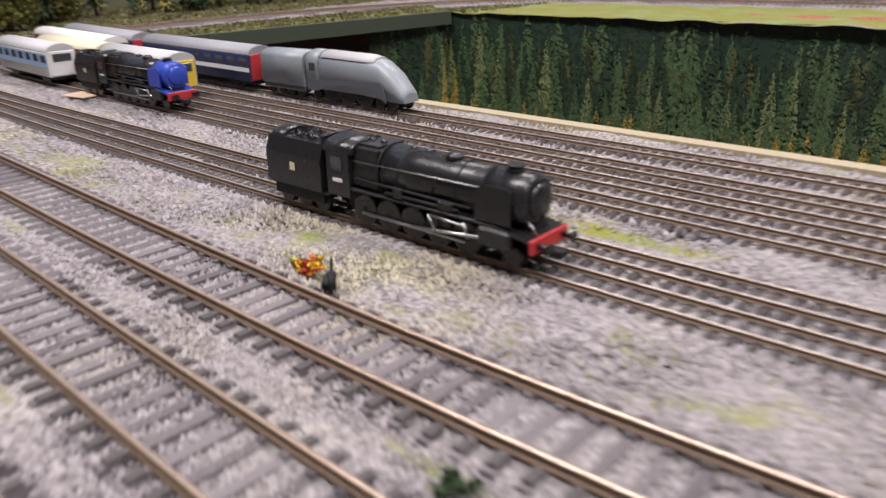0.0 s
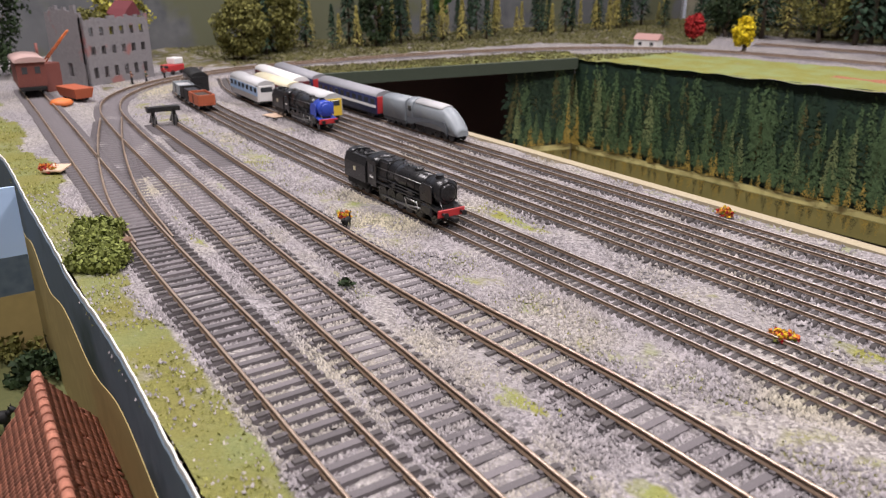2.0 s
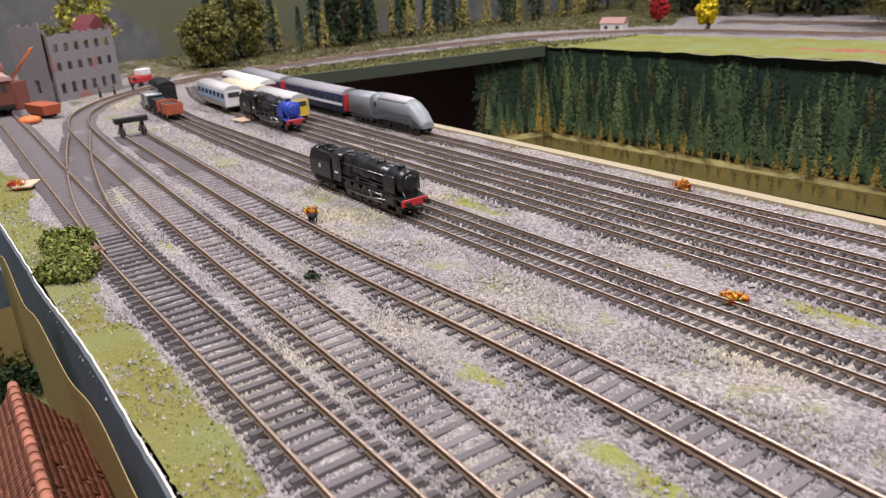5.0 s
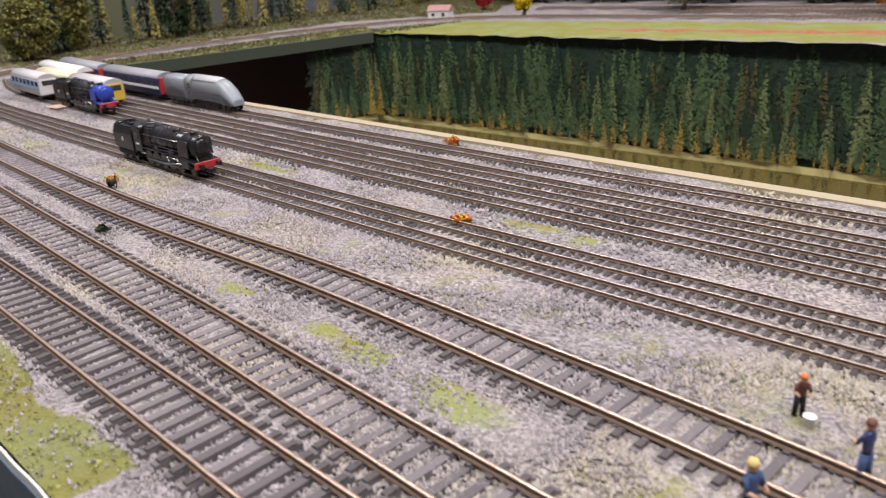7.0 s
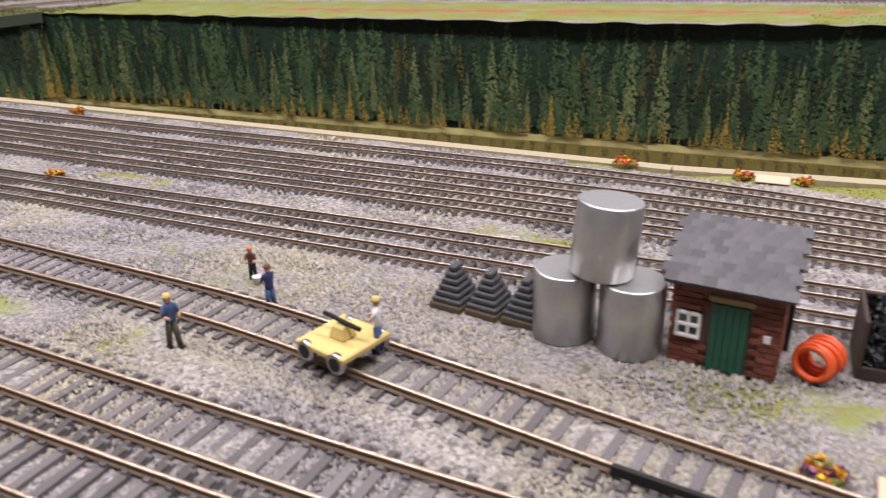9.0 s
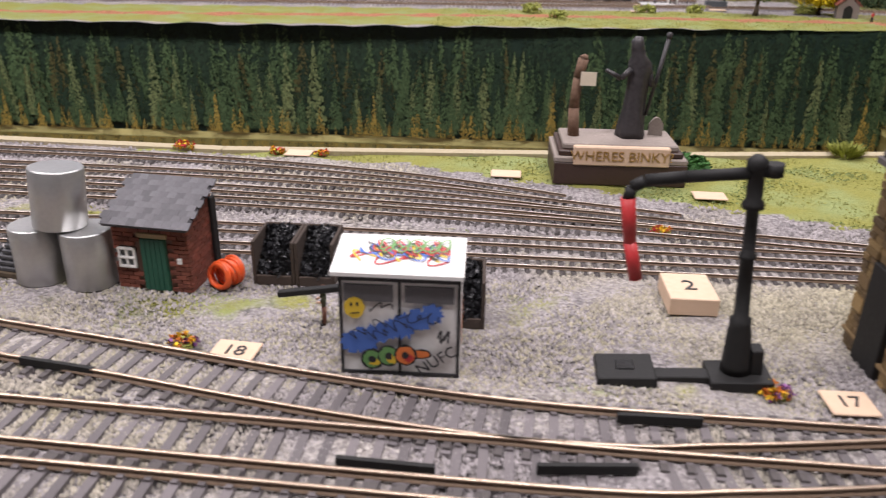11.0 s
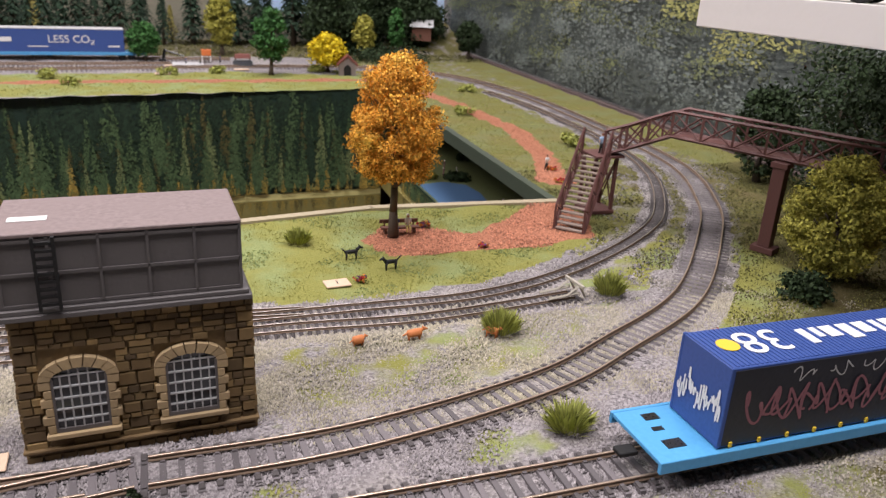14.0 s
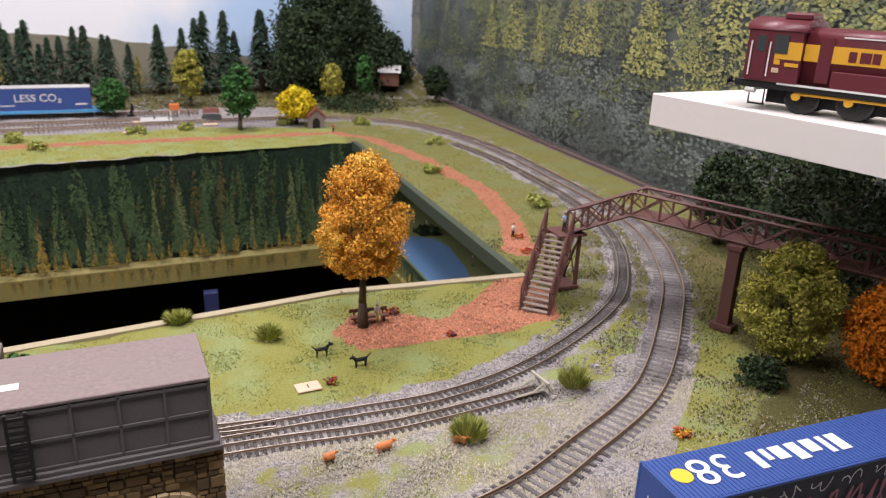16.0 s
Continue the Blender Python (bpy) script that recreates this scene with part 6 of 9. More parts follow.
NAVY = shade("navy_enamel", (0.03, 0.04, 0.13), (0.025, 0.035, 0.1), 0.4)
CGREY = shade("coach_grey", (0.3, 0.3, 0.32), (0.24, 0.24, 0.26), 0.5)
MAROON = shade("maroon_enamel", (0.14, 0.025, 0.03), (0.11, 0.02, 0.025), 0.42, grain=500)
PALEBLUE = shade("pale_blue_enamel", (0.3, 0.42, 0.6), (0.26, 0.38, 0.55), 0.4)
coach(on_track(N_TRACKS[5], -0.035, N_TOP), 0.118, "carriage in navy and white with a red end", NAVY, WHITE, NAVY, CGREY, RED)
coach(on_track(N_TRACKS[5], -0.165, N_TOP), 0.118, "carriage with white stripes and grey roof", NAVY, WHITE, NAVY, CGREY, RED)
coach(on_track(N_TRACKS[4], -0.16, N_TOP), 0.12, "carriage with a white roof at the yard's end", MAROON, CREAM, MAROON, WHITE, MAROON)
coach(on_track(N_TRACKS[3], -0.025, N_TOP), 0.075, "grey railcar with a yellow cab end and cream roof", CGREY, WHITE, CGREY, LGREY, YELLOW, front=GLASS)
coach(on_track(N_TRACKS[3], -0.115, N_TOP), 0.09, "maroon carriage with cream roof", MAROON, CREAM, MAROON, CREAM, MAROON)
coach(on_track(N_TRACKS[2], -0.135, N_TOP), 0.085, "pale blue and white railcar with rounded cab", WHITE, PALEBLUE, PALEBLUE, LGREY, WHITE, front=GLASS)
coach(on_track(N_TRACKS[1], -0.215, N_TOP), 0.05, "small black tank wagon at the yard's end", BLACK, BLACK, BLACK, BLACK_DULL, BLACK)


def open_wagon(at, L, material, load, label, W=0.016):
    t = thing("open_wagon", at, label, "wagon")
    part("floor", bm_box(-L / 2, L / 2, -W / 2, W / 2, 0.0045, 0.006), material, t)
    for a, b, c, d in ((-L / 2, L / 2, -W / 2, -W / 2 + 0.0008), (-L / 2, L / 2, W / 2 - 0.0008, W / 2), (-L / 2, -L / 2 + 0.0008, -W / 2 + 0.0008, W / 2 - 0.0008), (L / 2 - 0.0008, L / 2, -W / 2 + 0.0008, W / 2 - 0.0008)):
        part("side", bm_box(a, b, c, d, 0.006, 0.0145), material, t)
    part("load", bm_box(-L / 2 + 0.001, L / 2 - 0.001, -W / 2 + 0.001, W / 2 - 0.001, 0.006, 0.0125), load, t)
    for s in (-1, 1):
        for x in (-L / 4, L / 4):
            wheel(t, x, s * 0.005, 0.003, spokes=8)
        part("strap", bm_box(-0.0006, 0.0006, s * (W / 2 + 0.0002) - 0.0002, s * (W / 2 + 0.0002) + 0.0002, 0.0055, 0.0145, soft=0), BLACK_DULL, t)
    return t


RUST = shade("orange_bauxite", (0.42, 0.1, 0.04), (0.33, 0.08, 0.035), 0.6)
open_wagon(on_track(N_TRACKS[0], -0.118, N_TOP), 0.034, RUST, TIMBER, "orange-brown open wagon in the yard")
open_wagon(on_track(N_TRACKS[0], -0.156, N_TOP), 0.034, BLACK_DULL, COAL, "dark open wagon loaded with coal")
open_wagon(on_track(N_TRACKS[0], -0.194, N_TOP), 0.034, GREY, LGREY, "grey open wagon with a pale load")

# brown brake van at the end of its track
BAUX = shade("brown_van_paint", (0.2, 0.06, 0.045), (0.15, 0.045, 0.035), 0.6)
t = thing("brake_van", on_track(TRACK_A, -0.315, OO_TOP), "brown goods brake van with pale curved roof", "wagon")
b_ = part("body", bm_box(-0.03, 0.03, -0.0135, 0.0135, 0.009, 0.034), BAUX, t)
for i in range(9):
    part("plank", bm_box(0.03, 0.0304, -0.0133 + i * 0.003, -0.0106 + i * 0.003, 0.0095, 0.0335, soft=0), BAUX, b_)
for s in (-1, 1):
    part("window", bm_box(0.0303, 0.0306, s * 0.006 - 0.0025, s * 0.006 + 0.0025, 0.022, 0.029, soft=0), GLASS, b_)
    for x in (-0.018, 0.018):
        wheel(t, x, s * 0.0085, 0.006, spokes=8)
bm = bmesh.new()
loft(bm, [arched(-0.034, 0.03, 0.0335, 0.039, 0.0045), arched(0.034, 0.03, 0.0335, 0.039, 0.0045)])
part("roof", bm, shade("dusty_pink_roof", (0.45, 0.3, 0.27), (0.38, 0.26, 0.23), 0.7), t)
part("frame", bm_box(-0.033, 0.033, -0.012, 0.012, 0.0055, 0.009), BLACK_DULL, t)
# orange crane jib and skip behind it
t = thing("rail_crane", pose(-0.345, 0.103, 0, 0, 0, 30), "orange lattice crane jib with a post beside the ruin", "crane")
bm = bmesh.new()
for s in (-1, 1):
    tube(bm, (0, s * 0.002, 0.03), (0.045, s * 0.001, 0.065), 0.0007, seg=6)
part("jib", bm, ORANGE, t)
for i in range(8):
    a = i / 8
    bm = bmesh.new()
    tube(bm, (0.045 * a, -0.002, 0.03 + 0.035 * a), (0.045 * (a + 0.1), 0.002, 0.03 + 0.035 * (a + 0.1)), 0.0004, seg=5)
    part("brace", bm, ORANGE, t)
part("cab", bm_box(-0.012, 0.012, -0.01, 0.01, 0.0, 0.03), BAUX, t)
bm = bmesh.new()
tube(bm, (-0.008, 0, 0.03), (-0.008, 0, 0.05), 0.0015)
part("post", bm, BAUX, t)
t = thing("skip", pose(-0.262, 0.116, 0, 0, 0, 15), "rust-red open skip standing by the track", "skip")
part("tub", bm_box(-0.018, 0.02, -0.008, 0.008, 0.003, 0.013, taper=-0.002), RUST, t)
for x in (-0.012, 0.012):
    part("foot", bm_box(x - 0.002, x + 0.002, -0.007, 0.007, 0, 0.003), BLACK_DULL, t)
bm = bmesh.new()
lathe(bm, [(0.009, 0), (0.011, 0.002), (0.009, 0.005), (0.004, 0.0065)], seg=18)
tagged(solid("orange_tarpaulin", bm, ORANGE), "bright orange heap on the ground", "heap").matrix_world = pose(-0.232, 0.098, 0)
# black buffer stop with wheels at the end of the middle track
t = thing("buffer_stop", on_track(TRACK_C, -0.068, 0.0), "black timber buffer stop across the track end", "buffer stop")
part("beam", bm_box(-0.004, 0.004, -0.0135, 0.0135, 0.0125, 0.0165), BLACK, t)
for s in (-1, 1):
    part("post", bm_box(-0.002, 0.002, s * 0.0085 - 0.0015, s * 0.0085 + 0.0015, 0, 0.0125), BLACK, t)
    bm = bmesh.new()
    tube(bm, (0.0, s * 0.0085, 0.012), (-0.014, s * 0.0085, 0.002), 0.0012)
    part("strut", bm, BLACK, t)
    wheel(t, 0.006, s * 0.0086, 0.005, spokes=8)


# ---- bridge, wagon, shelf ----
BRIDGE = shade("red_brown_timber", (0.13, 0.05, 0.042), (0.085, 0.036, 0.032), 0.6, grain=900, big=80)
TREAD = shade("weathered_tread", (0.3, 0.24, 0.2), (0.22, 0.17, 0.14), 0.8)


def bar(bm, a, b, w):
    tube(bm, a, b, w, seg=4, smooth=False)


def footbridge():
    t = thing("footbridge", pose(0, 0, 0), "red-brown timber footbridge with lattice sides over the curve", "footbridge")
    # stairs rise from the path to the landing
    a, b = Vector((1.375, 0.326, 0)), Vector((1.415, 0.366, 0.049))
    u = Vector((b.x - a.x, b.y - a.y, 0)).normalized()
    n = Vector((-u.y, u.x, 0))
    n_steps, half = 15, 0.0115
    for i in range(n_steps):
        p = a.lerp(b, (i + 0.5) / n_steps)
        o = part("tread", bm_box(-0.0022, 0.0022, -half + 0.001, half - 0.001, -0.0006, 0.0006, soft=0), TREAD, t)
        o.matrix_basis = Matrix.Translation(p) @ Matrix.Rotation(math.atan2(u.y, u.x), 4, "Z")
    for s in (-1, 1):
        bm = bmesh.new()
        o = n * half * s
        bar(bm, a + o, b + o, 0.0016)
        bar(bm, a + o + Vector((0, 0, 0.019)), b + o + Vector((0, 0, 0.021)), 0.0011)
        stair = part("stringer", bm, BRIDGE, t)
        for k in range(5):
            p = a.lerp(b, k / 4) + o
            bm = bmesh.new()
            bar(bm, p, p + Vector((0, 0, 0.0198)), 0.001)
            if k < 4:
                q = a.lerp(b, (k + 1) / 4) + o
                bar(bm, p, q + Vector((0, 0, 0.0195)), 0.0006)
                bar(bm, p + Vector((0, 0, 0.0195)), q, 0.0006)
            part("lattice", bm, BRIDGE, stair)
    # landing and its trestle
    land = Vector((1.424, 0.373, 0.049))
    part("landing", bm_box(land.x - 0.012, land.x + 0.014, land.y - 0.014, land.y + 0.012, 0.0475, 0.0495), BRIDGE, t)
    trest = part("trestle", bm_box(land.x - 0.012, land.x + 0.012, land.y - 0.012, land.y + 0.012, 0, 0.003), BRIDGE, t)
    for sx in (-1, 1):
        for sy in (-1, 1):
            part("leg", bm_box(land.x + sx * 0.0095 - 0.0014, land.x + sx * 0.0095 + 0.0014, land.y + sy * 0.0095 - 0.0014, land.y + sy * 0.0095 + 0.0014, 0.003, 0.0475), BRIDGE, trest)
        bm = bmesh.new()
        bar(bm, (land.x + sx * 0.0095, land.y - 0.0095, 0.004), (land.x + sx * 0.0095, land.y + 0.0095, 0.046), 0.0008)
        bar(bm, (land.x + sx * 0.0095, land.y + 0.0095, 0.004), (land.x + sx * 0.0095, land.y - 0.0095, 0.046), 0.0008)
        bar(bm, (land.x - 0.0095, land.y + sx * 0.0095, 0.004), (land.x + 0.0095, land.y + sx * 0.0095, 0.046), 0.0008)
        part("cross_brace", bm, BRIDGE, trest)
    # the ramp and the level span, as one line of bays
    d = Vector((0.052, -0.165, 0)).normalized()
    nodes = [Vector((1.430, 0.366, 0.0505)), Vector((1.4385, 0.3425, 0.0575)), Vector((1.449, 0.3185, 0.066)), Vector((1.460, 0.296, 0.0725))]
    nodes = [Vector((1.432, 0.371, 0.0495)), Vector((1.446, 0.3625, 0.0555)), Vector((1.460, 0.354, 0.0625)), Vector((1.4745, 0.345, 0.0695))]
    step = Vector((0.0112, -0.0225, 0.0))
    for i in range(11):
        nodes.append(nodes[-1] + step)
    side = Vector((step.y, -step.x, 0)).normalized() * 0.0115
    for i, (p, q) in enumerate(zip(nodes, nodes[1:])):
        bm = bmesh.new()
        vs = [bm.verts.new(c) for c in (p - side, p + side, q + side, q - side)]
        ws = [bm.verts.new(v.co + Vector((0, 0, -0.0016))) for v in vs]
        bm.faces.new(vs)
        bm.faces.new(ws[::-1])
        for k in range(4):
            bm.faces.new((vs[k], vs[(k + 1) % 4], ws[(k + 1) % 4], ws[k]))
        part("deck", bm, BRIDGE, t)
    for s in (-1, 1):
        girder = None
        for i, (p, q) in enumerate(zip(nodes, nodes[1:])):
            P, Q, up = p + side * s, q + side * s, Vector((0, 0, 0.0195))
            bm = bmesh.new()
            bar(bm, P, Q, 0.0015)
            bar(bm, P + up, Q + up, 0.0013)
            g = part("girder", bm, BRIDGE, t)
            bm = bmesh.new()
            bar(bm, P, P + up, 0.0013)
            part("post", bm, BRIDGE, g)
            bm = bmesh.new()
            bar(bm, P, Q + up, 0.0007)
            bar(bm, P + up, Q, 0.0007)
            part("cross_brace", bm, BRIDGE, g)
    p = Vector((1.5035, 0.2595, 0))
    pier = part("pier", bm_box(-0.0085, 0.0085, -0.0065, 0.0065, 0, 0.0045), BRIDGE, t, "red-brown timber pier on a wide foot")
    part("column", bm_box(-0.0045, 0.0045, -0.0045, 0.0045, 0.0045, 0.066), BRIDGE, pier)
    part("cap", bm_box(-0.006, 0.006, -0.006, 0.006, 0.064, 0.068), BRIDGE, pier)
    pier.matrix_basis = Matrix.Translation(p) @ Matrix.Rotation(math.atan2(step.y, step.x), 4, "Z")
    return t


footbridge()

# blue container on its flat wagon
CBLUE = shade("container_blue", (0.045, 0.09, 0.3), (0.035, 0.072, 0.24), 0.42, grain=700, big=60, bump=0.05)
CSIDE = shade("container_black_graffiti", (0.012, 0.014, 0.02), (0.03, 0.03, 0.04), 0.45, grain=500, big=120)
PINK = shade("dull_pink_spray", (0.3, 0.12, 0.14), (0.22, 0.09, 0.11), 0.6)
SKYBLUE = shade("bright_blue_deck", (0.09, 0.34, 0.62), (0.07, 0.3, 0.56), 0.45, grain=500, bump=0.05)


def box_container(parent, L, W, z0, z1, roof_words=True):
    body = part("container", bm_box(0, L, -W / 2, W / 2, z0, z1), CBLUE, parent, "corrugated blue shipping container")
    n = int(L / 0.0022)
    for i in range(n):
        x = L * (i + 0.5) / n
        part("corrugation", bm_box(x - 0.0006, x + 0.0006, -W / 2 + 0.001, W / 2 - 0.001, z1 - 0.0001, z1 + 0.0004, soft=0), CBLUE, body)
    part("side_panel", bm_box(0.0015, L - 0.0015, -W / 2 - 0.0004, -W / 2 + 0.0002, z0 + 0.001, z1 - 0.001, soft=0), CSIDE, body, "black side panel sprayed with graffiti")
    for x in (0.0, L - 0.0015):
        for y in (-W / 2 - 0.0003, W / 2 - 0.0012):
            part("corner_post", bm_box(x - 0.0003, x + 0.0018, y, y + 0.0015, z0, z1 + 0.0003), CBLUE, body)
    return body


t = thing("container_wagon", pose(0, 0, 0), "bright blue flat wagon carrying a blue graffitied container", "wagon")
for x0, x1 in ((1.261, 1.472),):
    deck = part("deck", bm_box(x0 + 0.0005, x1, 0.0375, 0.0745, 0.0135, 0.0155), SKYBLUE, t)
    for y in (0.0375, 0.0735):
        part("side_rail", bm_box(x0, x1, y - 0.0008, y + 0.0012, 0.0105, 0.0158), SKYBLUE, deck)
    for x, y, a, b in ((1.2755, 0.0665, 0.007, 0.0045), (1.2735, 0.058, 0.005, 0.0025), (1.274, 0.0475, 0.0085, 0.0055)):
        part("pocket", bm_box(x - a / 2, x + a / 2, y - b / 2, y + b / 2, 0.0154, 0.0158, soft=0), BLACK, deck)
c_ = box_container(t, 0.18, 0.0312, 0.016, 0.0515)
c_.matrix_basis = pose(1.288, 0.055, 0)
rr = np.random.default_rng(12)
for i in range(9):
    o = scribble("spray", rr, 0.008 + 0.011 * i, 0.03 + 0.011 * i, 0.024, 0.041, 0.0006, -0.0161 - 0.0001 * i, PINK, c_, 3)
for i in range(7):
    scribble("spray", rr, 0.03 + 0.018 * i, 0.042 + 0.018 * i, 0.042, 0.049, 0.0003, -0.0161, LGREY, c_, 2)
for i in range(9):
    o = scribble("white_tag", rr, -0.013 + 0.003 * i, -0.010 + 0.003 * i, 0.024 + 0.002 * (i % 4), 0.034 + 0.003 * (i % 3), 0.00045, 0.0, WHITE, c_, 2)
    o.matrix_basis = Matrix.Translation((-0.0004, 0, 0)) @ Matrix.Rotation(-math.pi / 2, 4, "Z")
for i in range(12):
    part("yellow_lash", bm_box(0.005 + i * 0.014, 0.0062 + i * 0.014, -0.0168, -0.0158, 0.0165, 0.0185, soft=0), YELLOW, c_)
# number and plain bars in place of a firm's name on the roof, read from the far side
letters("roof_number", "38", 0.024, pose(0.027, 0.0015, 0.0521, 0, 0, 180), WHITE, c_)
for i, (x, w, y0, y1) in enumerate(((0.050, 0.004, -0.006, 0.006), (0.0565, 0.003, -0.002, 0.006), (0.0635, 0.0065, -0.003, 0.006), (0.0725, 0.006, -0.006, 0.006), (0.0815, 0.0065, -0.003, 0.006), (0.0895, 0.003, -0.006, 0.006), (0.0965, 0.006, -0.006, 0.006))):
    part("name_bar", bm_box(x - w / 2, x + w / 2, y0, y1, 0.0519, 0.0522, soft=0), WHITE, c_)
bm = bmesh.new()
lathe(bm, [(0.0048, 0.0519), (0.0048, 0.0522)], (0.0105, 0.001, 0), 24)
part("yellow_disc", bm, YELLOW, c_)
for x in (1.281, 1.297, 1.44, 1.456):
    for s in (-1, 1):
        w = wheel(t, x, s * 0.0085, 0.0055, spokes=8)
        w.matrix_basis = pose(0, 0.0555, OO_TOP)
part("bogie", bm_box(1.276, 1.302, 0.043, 0.068, 0.0065, 0.0125), BLACK_DULL, t)
part("bogie", bm_box(1.435, 1.461, 0.043, 0.068, 0.0065, 0.0125), BLACK_DULL, t)
part("coupling", bm_box(1.2535, 1.262, 0.0525, 0.0585, 0.0085, 0.0105), BLACK_DULL, t)

# white shelf with a shunting engine on it
SHELF = shade("white_melamine", (0.74, 0.7, 0.67), (0.7, 0.66, 0.63), 0.5, grain=300, big=8)
bm = bmesh.new()
prism(bm, [(1.4115, 0.261), (1.443, 0.112), (1.49, -0.12), (1.73, -0.12), (1.73, 0.29)], 0.159, 0.18, axis="z")
soften(bm, 0.0006, 1)
tagged(solid("wall_shelf", bm, SHELF), "thick white melamine shelf above the layout", "shelf")
MAR = shade("maroon_shunter_paint", (0.13, 0.022, 0.03), (0.105, 0.018, 0.025), 0.42, grain=700, bump=0.04)
GOLD = shade("golden_yellow_paint", (0.75, 0.4, 0.03), (0.68, 0.36, 0.03), 0.45)


def shunter(at):
    t = thing("diesel_shunter", at, "maroon diesel shunter with a golden yellow band", "locomotive")
    part("frame", bm_box(-0.002, 0.118, -0.0155, 0.0155, 0.0125, 0.0165), BLACK_DULL, t)
    cab = part("cab", bm_box(0.002, 0.029, -0.0165, 0.0165, 0.0165, 0.0455), MAR, t)
    bm = bmesh.new()
    loft(bm, [arched(0.001, 0.034, 0.0445, 0.0515, 0.0065, 9), arched(0.030, 0.034, 0.0445, 0.0515, 0.0065, 9)])
    roof = part("cab_roof", bm, MAR, t)
    part("vent", bm_box(0.015, 0.0285, -0.008, 0.008, 0.0505, 0.0545, soft=0.001), MAR, roof)
    bm = bmesh.new()
    loft(bm, [arched(0.029, 0.0255, 0.0165, 0.0475, 0.004, 9), arched(0.113, 0.0255, 0.0165, 0.0475, 0.004, 9)])
    hood = part("hood", bm, MAR, t)
    for s in (-1, 1):
        yy = s * 0.0166
        part("band", bm_box(0.0165, 0.0292, yy - 0.0002, yy + 0.0002, 0.0295, 0.039, soft=0), GOLD, cab)
        part("cab_door", bm_box(0.006, 0.0125, yy - 0.0003, yy + 0.0003, 0.0175, 0.0435, soft=0), MAR, cab)
        part("door_window", bm_box(0.007, 0.0115, yy - 0.0005, yy + 0.0005, 0.033, 0.0415, soft=0), GLASS, cab)
        part("cab_window", bm_box(0.0155, 0.0225, yy - 0.0005, yy + 0.0005, 0.0325, 0.0425, soft=0), GLASS, cab)
        for x in (0.0045, 0.0138):
            part("handrail", bm_box(x - 0.0003, x + 0.0003, s * 0.0171 - 0.0003, s * 0.0171 + 0.0003, 0.0195, 0.0385, soft=0), WHITE, cab)
        part("number_bar", bm_box(0.022, 0.0285, yy - 0.0004, yy + 0.0004, 0.0258, 0.0278, soft=0), GOLD, cab)
        part("data_panel", bm_box(0.0165, 0.0195, yy - 0.0003, yy + 0.0003, 0.0265, 0.0292, soft=0), GOLD, cab)
        part("data_panel", bm_box(0.016, 0.0195, yy - 0.0003, yy + 0.0003, 0.022, 0.0245, soft=0), TAG, cab)
        hy = s * 0.01285
        part("band", bm_box(0.0292, 0.1128, hy - 0.0003, hy + 0.0003, 0.0295, 0.0385, soft=0), GOLD, hood)
        for x, w in ((0.0495, 0.0035), (0.0545, 0.0048), (0.0598, 0.0035)):
            part("name_bar", bm_box(x, x + w, hy - 0.0005, hy + 0.0005, 0.031, 0.0365, soft=0), MAR, hood)
        for x in (0.036, 0.0435, 0.067, 0.082, 0.097):
            part("panel_door", bm_box(x, x + 0.0062, hy - 0.0005, hy + 0.0005, 0.0185, 0.0425, soft=0), MAR, hood) if x < 0.04 or x > 0.066 else None
        part("nameplate", bm_box(0.053, 0.0605, hy - 0.0006, hy + 0.0006, 0.0215, 0.0242, soft=0), BLACK, hood)
        part("side_box", bm_box(0.044, 0.09, s * 0.0143 - 0.0016, s * 0.0143 + 0.0016, 0.0165, 0.0255), MAR, hood)
        part("handrail", bm_box(0.046, 0.1, s * 0.0134 - 0.0003, s * 0.0134 + 0.0003, 0.043, 0.0437, soft=0), WHITE, hood)
        part("valance", bm_box(0.0195, 0.118, s * 0.0158 - 0.0004, s * 0.0158 + 0.0004, 0.0155, 0.0166, soft=0), WHITE, t)
        for k, x in enumerate((0.031, 0.0555, 0.08)):
            wheel(t, x, s * 0.0085, 0.0085, spokes=12, thick=0.0014)
            bm = bmesh.new()
            tube(bm, (x - 0.002, s * 0.0125, 0.0098), (x - 0.002, s * 0.0138, 0.0098), 0.0022, seg=16)
            part("crank_pin", bm, GOLD, t)
        part("coupling_rod", bm_box(0.028, 0.079, s * 0.0132 - 0.0005, s * 0.0132 + 0.0005, 0.0107, 0.0123), GOLD, t, "golden yellow coupling rod")
        part("step", bm_box(0.006, 0.0145, s * 0.0145 - 0.001, s * 0.0145 + 0.001, 0.003, 0.004), BLACK_DULL, t)
        for x in (0.0062, 0.0138):
            part("step_hanger", bm_box(x - 0.0003, x + 0.0003, s * 0.0145 - 0.0003, s * 0.0145 + 0.0003, 0.004, 0.0125, soft=0), BLACK_DULL, t)
        bm = bmesh.new()
        tube(bm, (-0.002, s * 0.011, 0.0142), (-0.006, s * 0.011, 0.0142), 0.0012, seg=10)
        tube(bm, (-0.006, s * 0.011, 0.0142), (-0.0068, s * 0.011, 0.0142), 0.003, seg=14)
        part("buffer", bm, BLACK, t)
    bm = bmesh.new()
    tube(bm, (0.004, -0.0145, 0.0108), (0.009, -0.0145, 0.0108), 0.0016, seg=12)
    part("air_tank", bm, WHITE, t)
    part("underframe", bm_box(0.012, 0.11, -0.006, 0.006, 0.004, 0.0125, soft=0), BLACK_DULL, t)
    return t


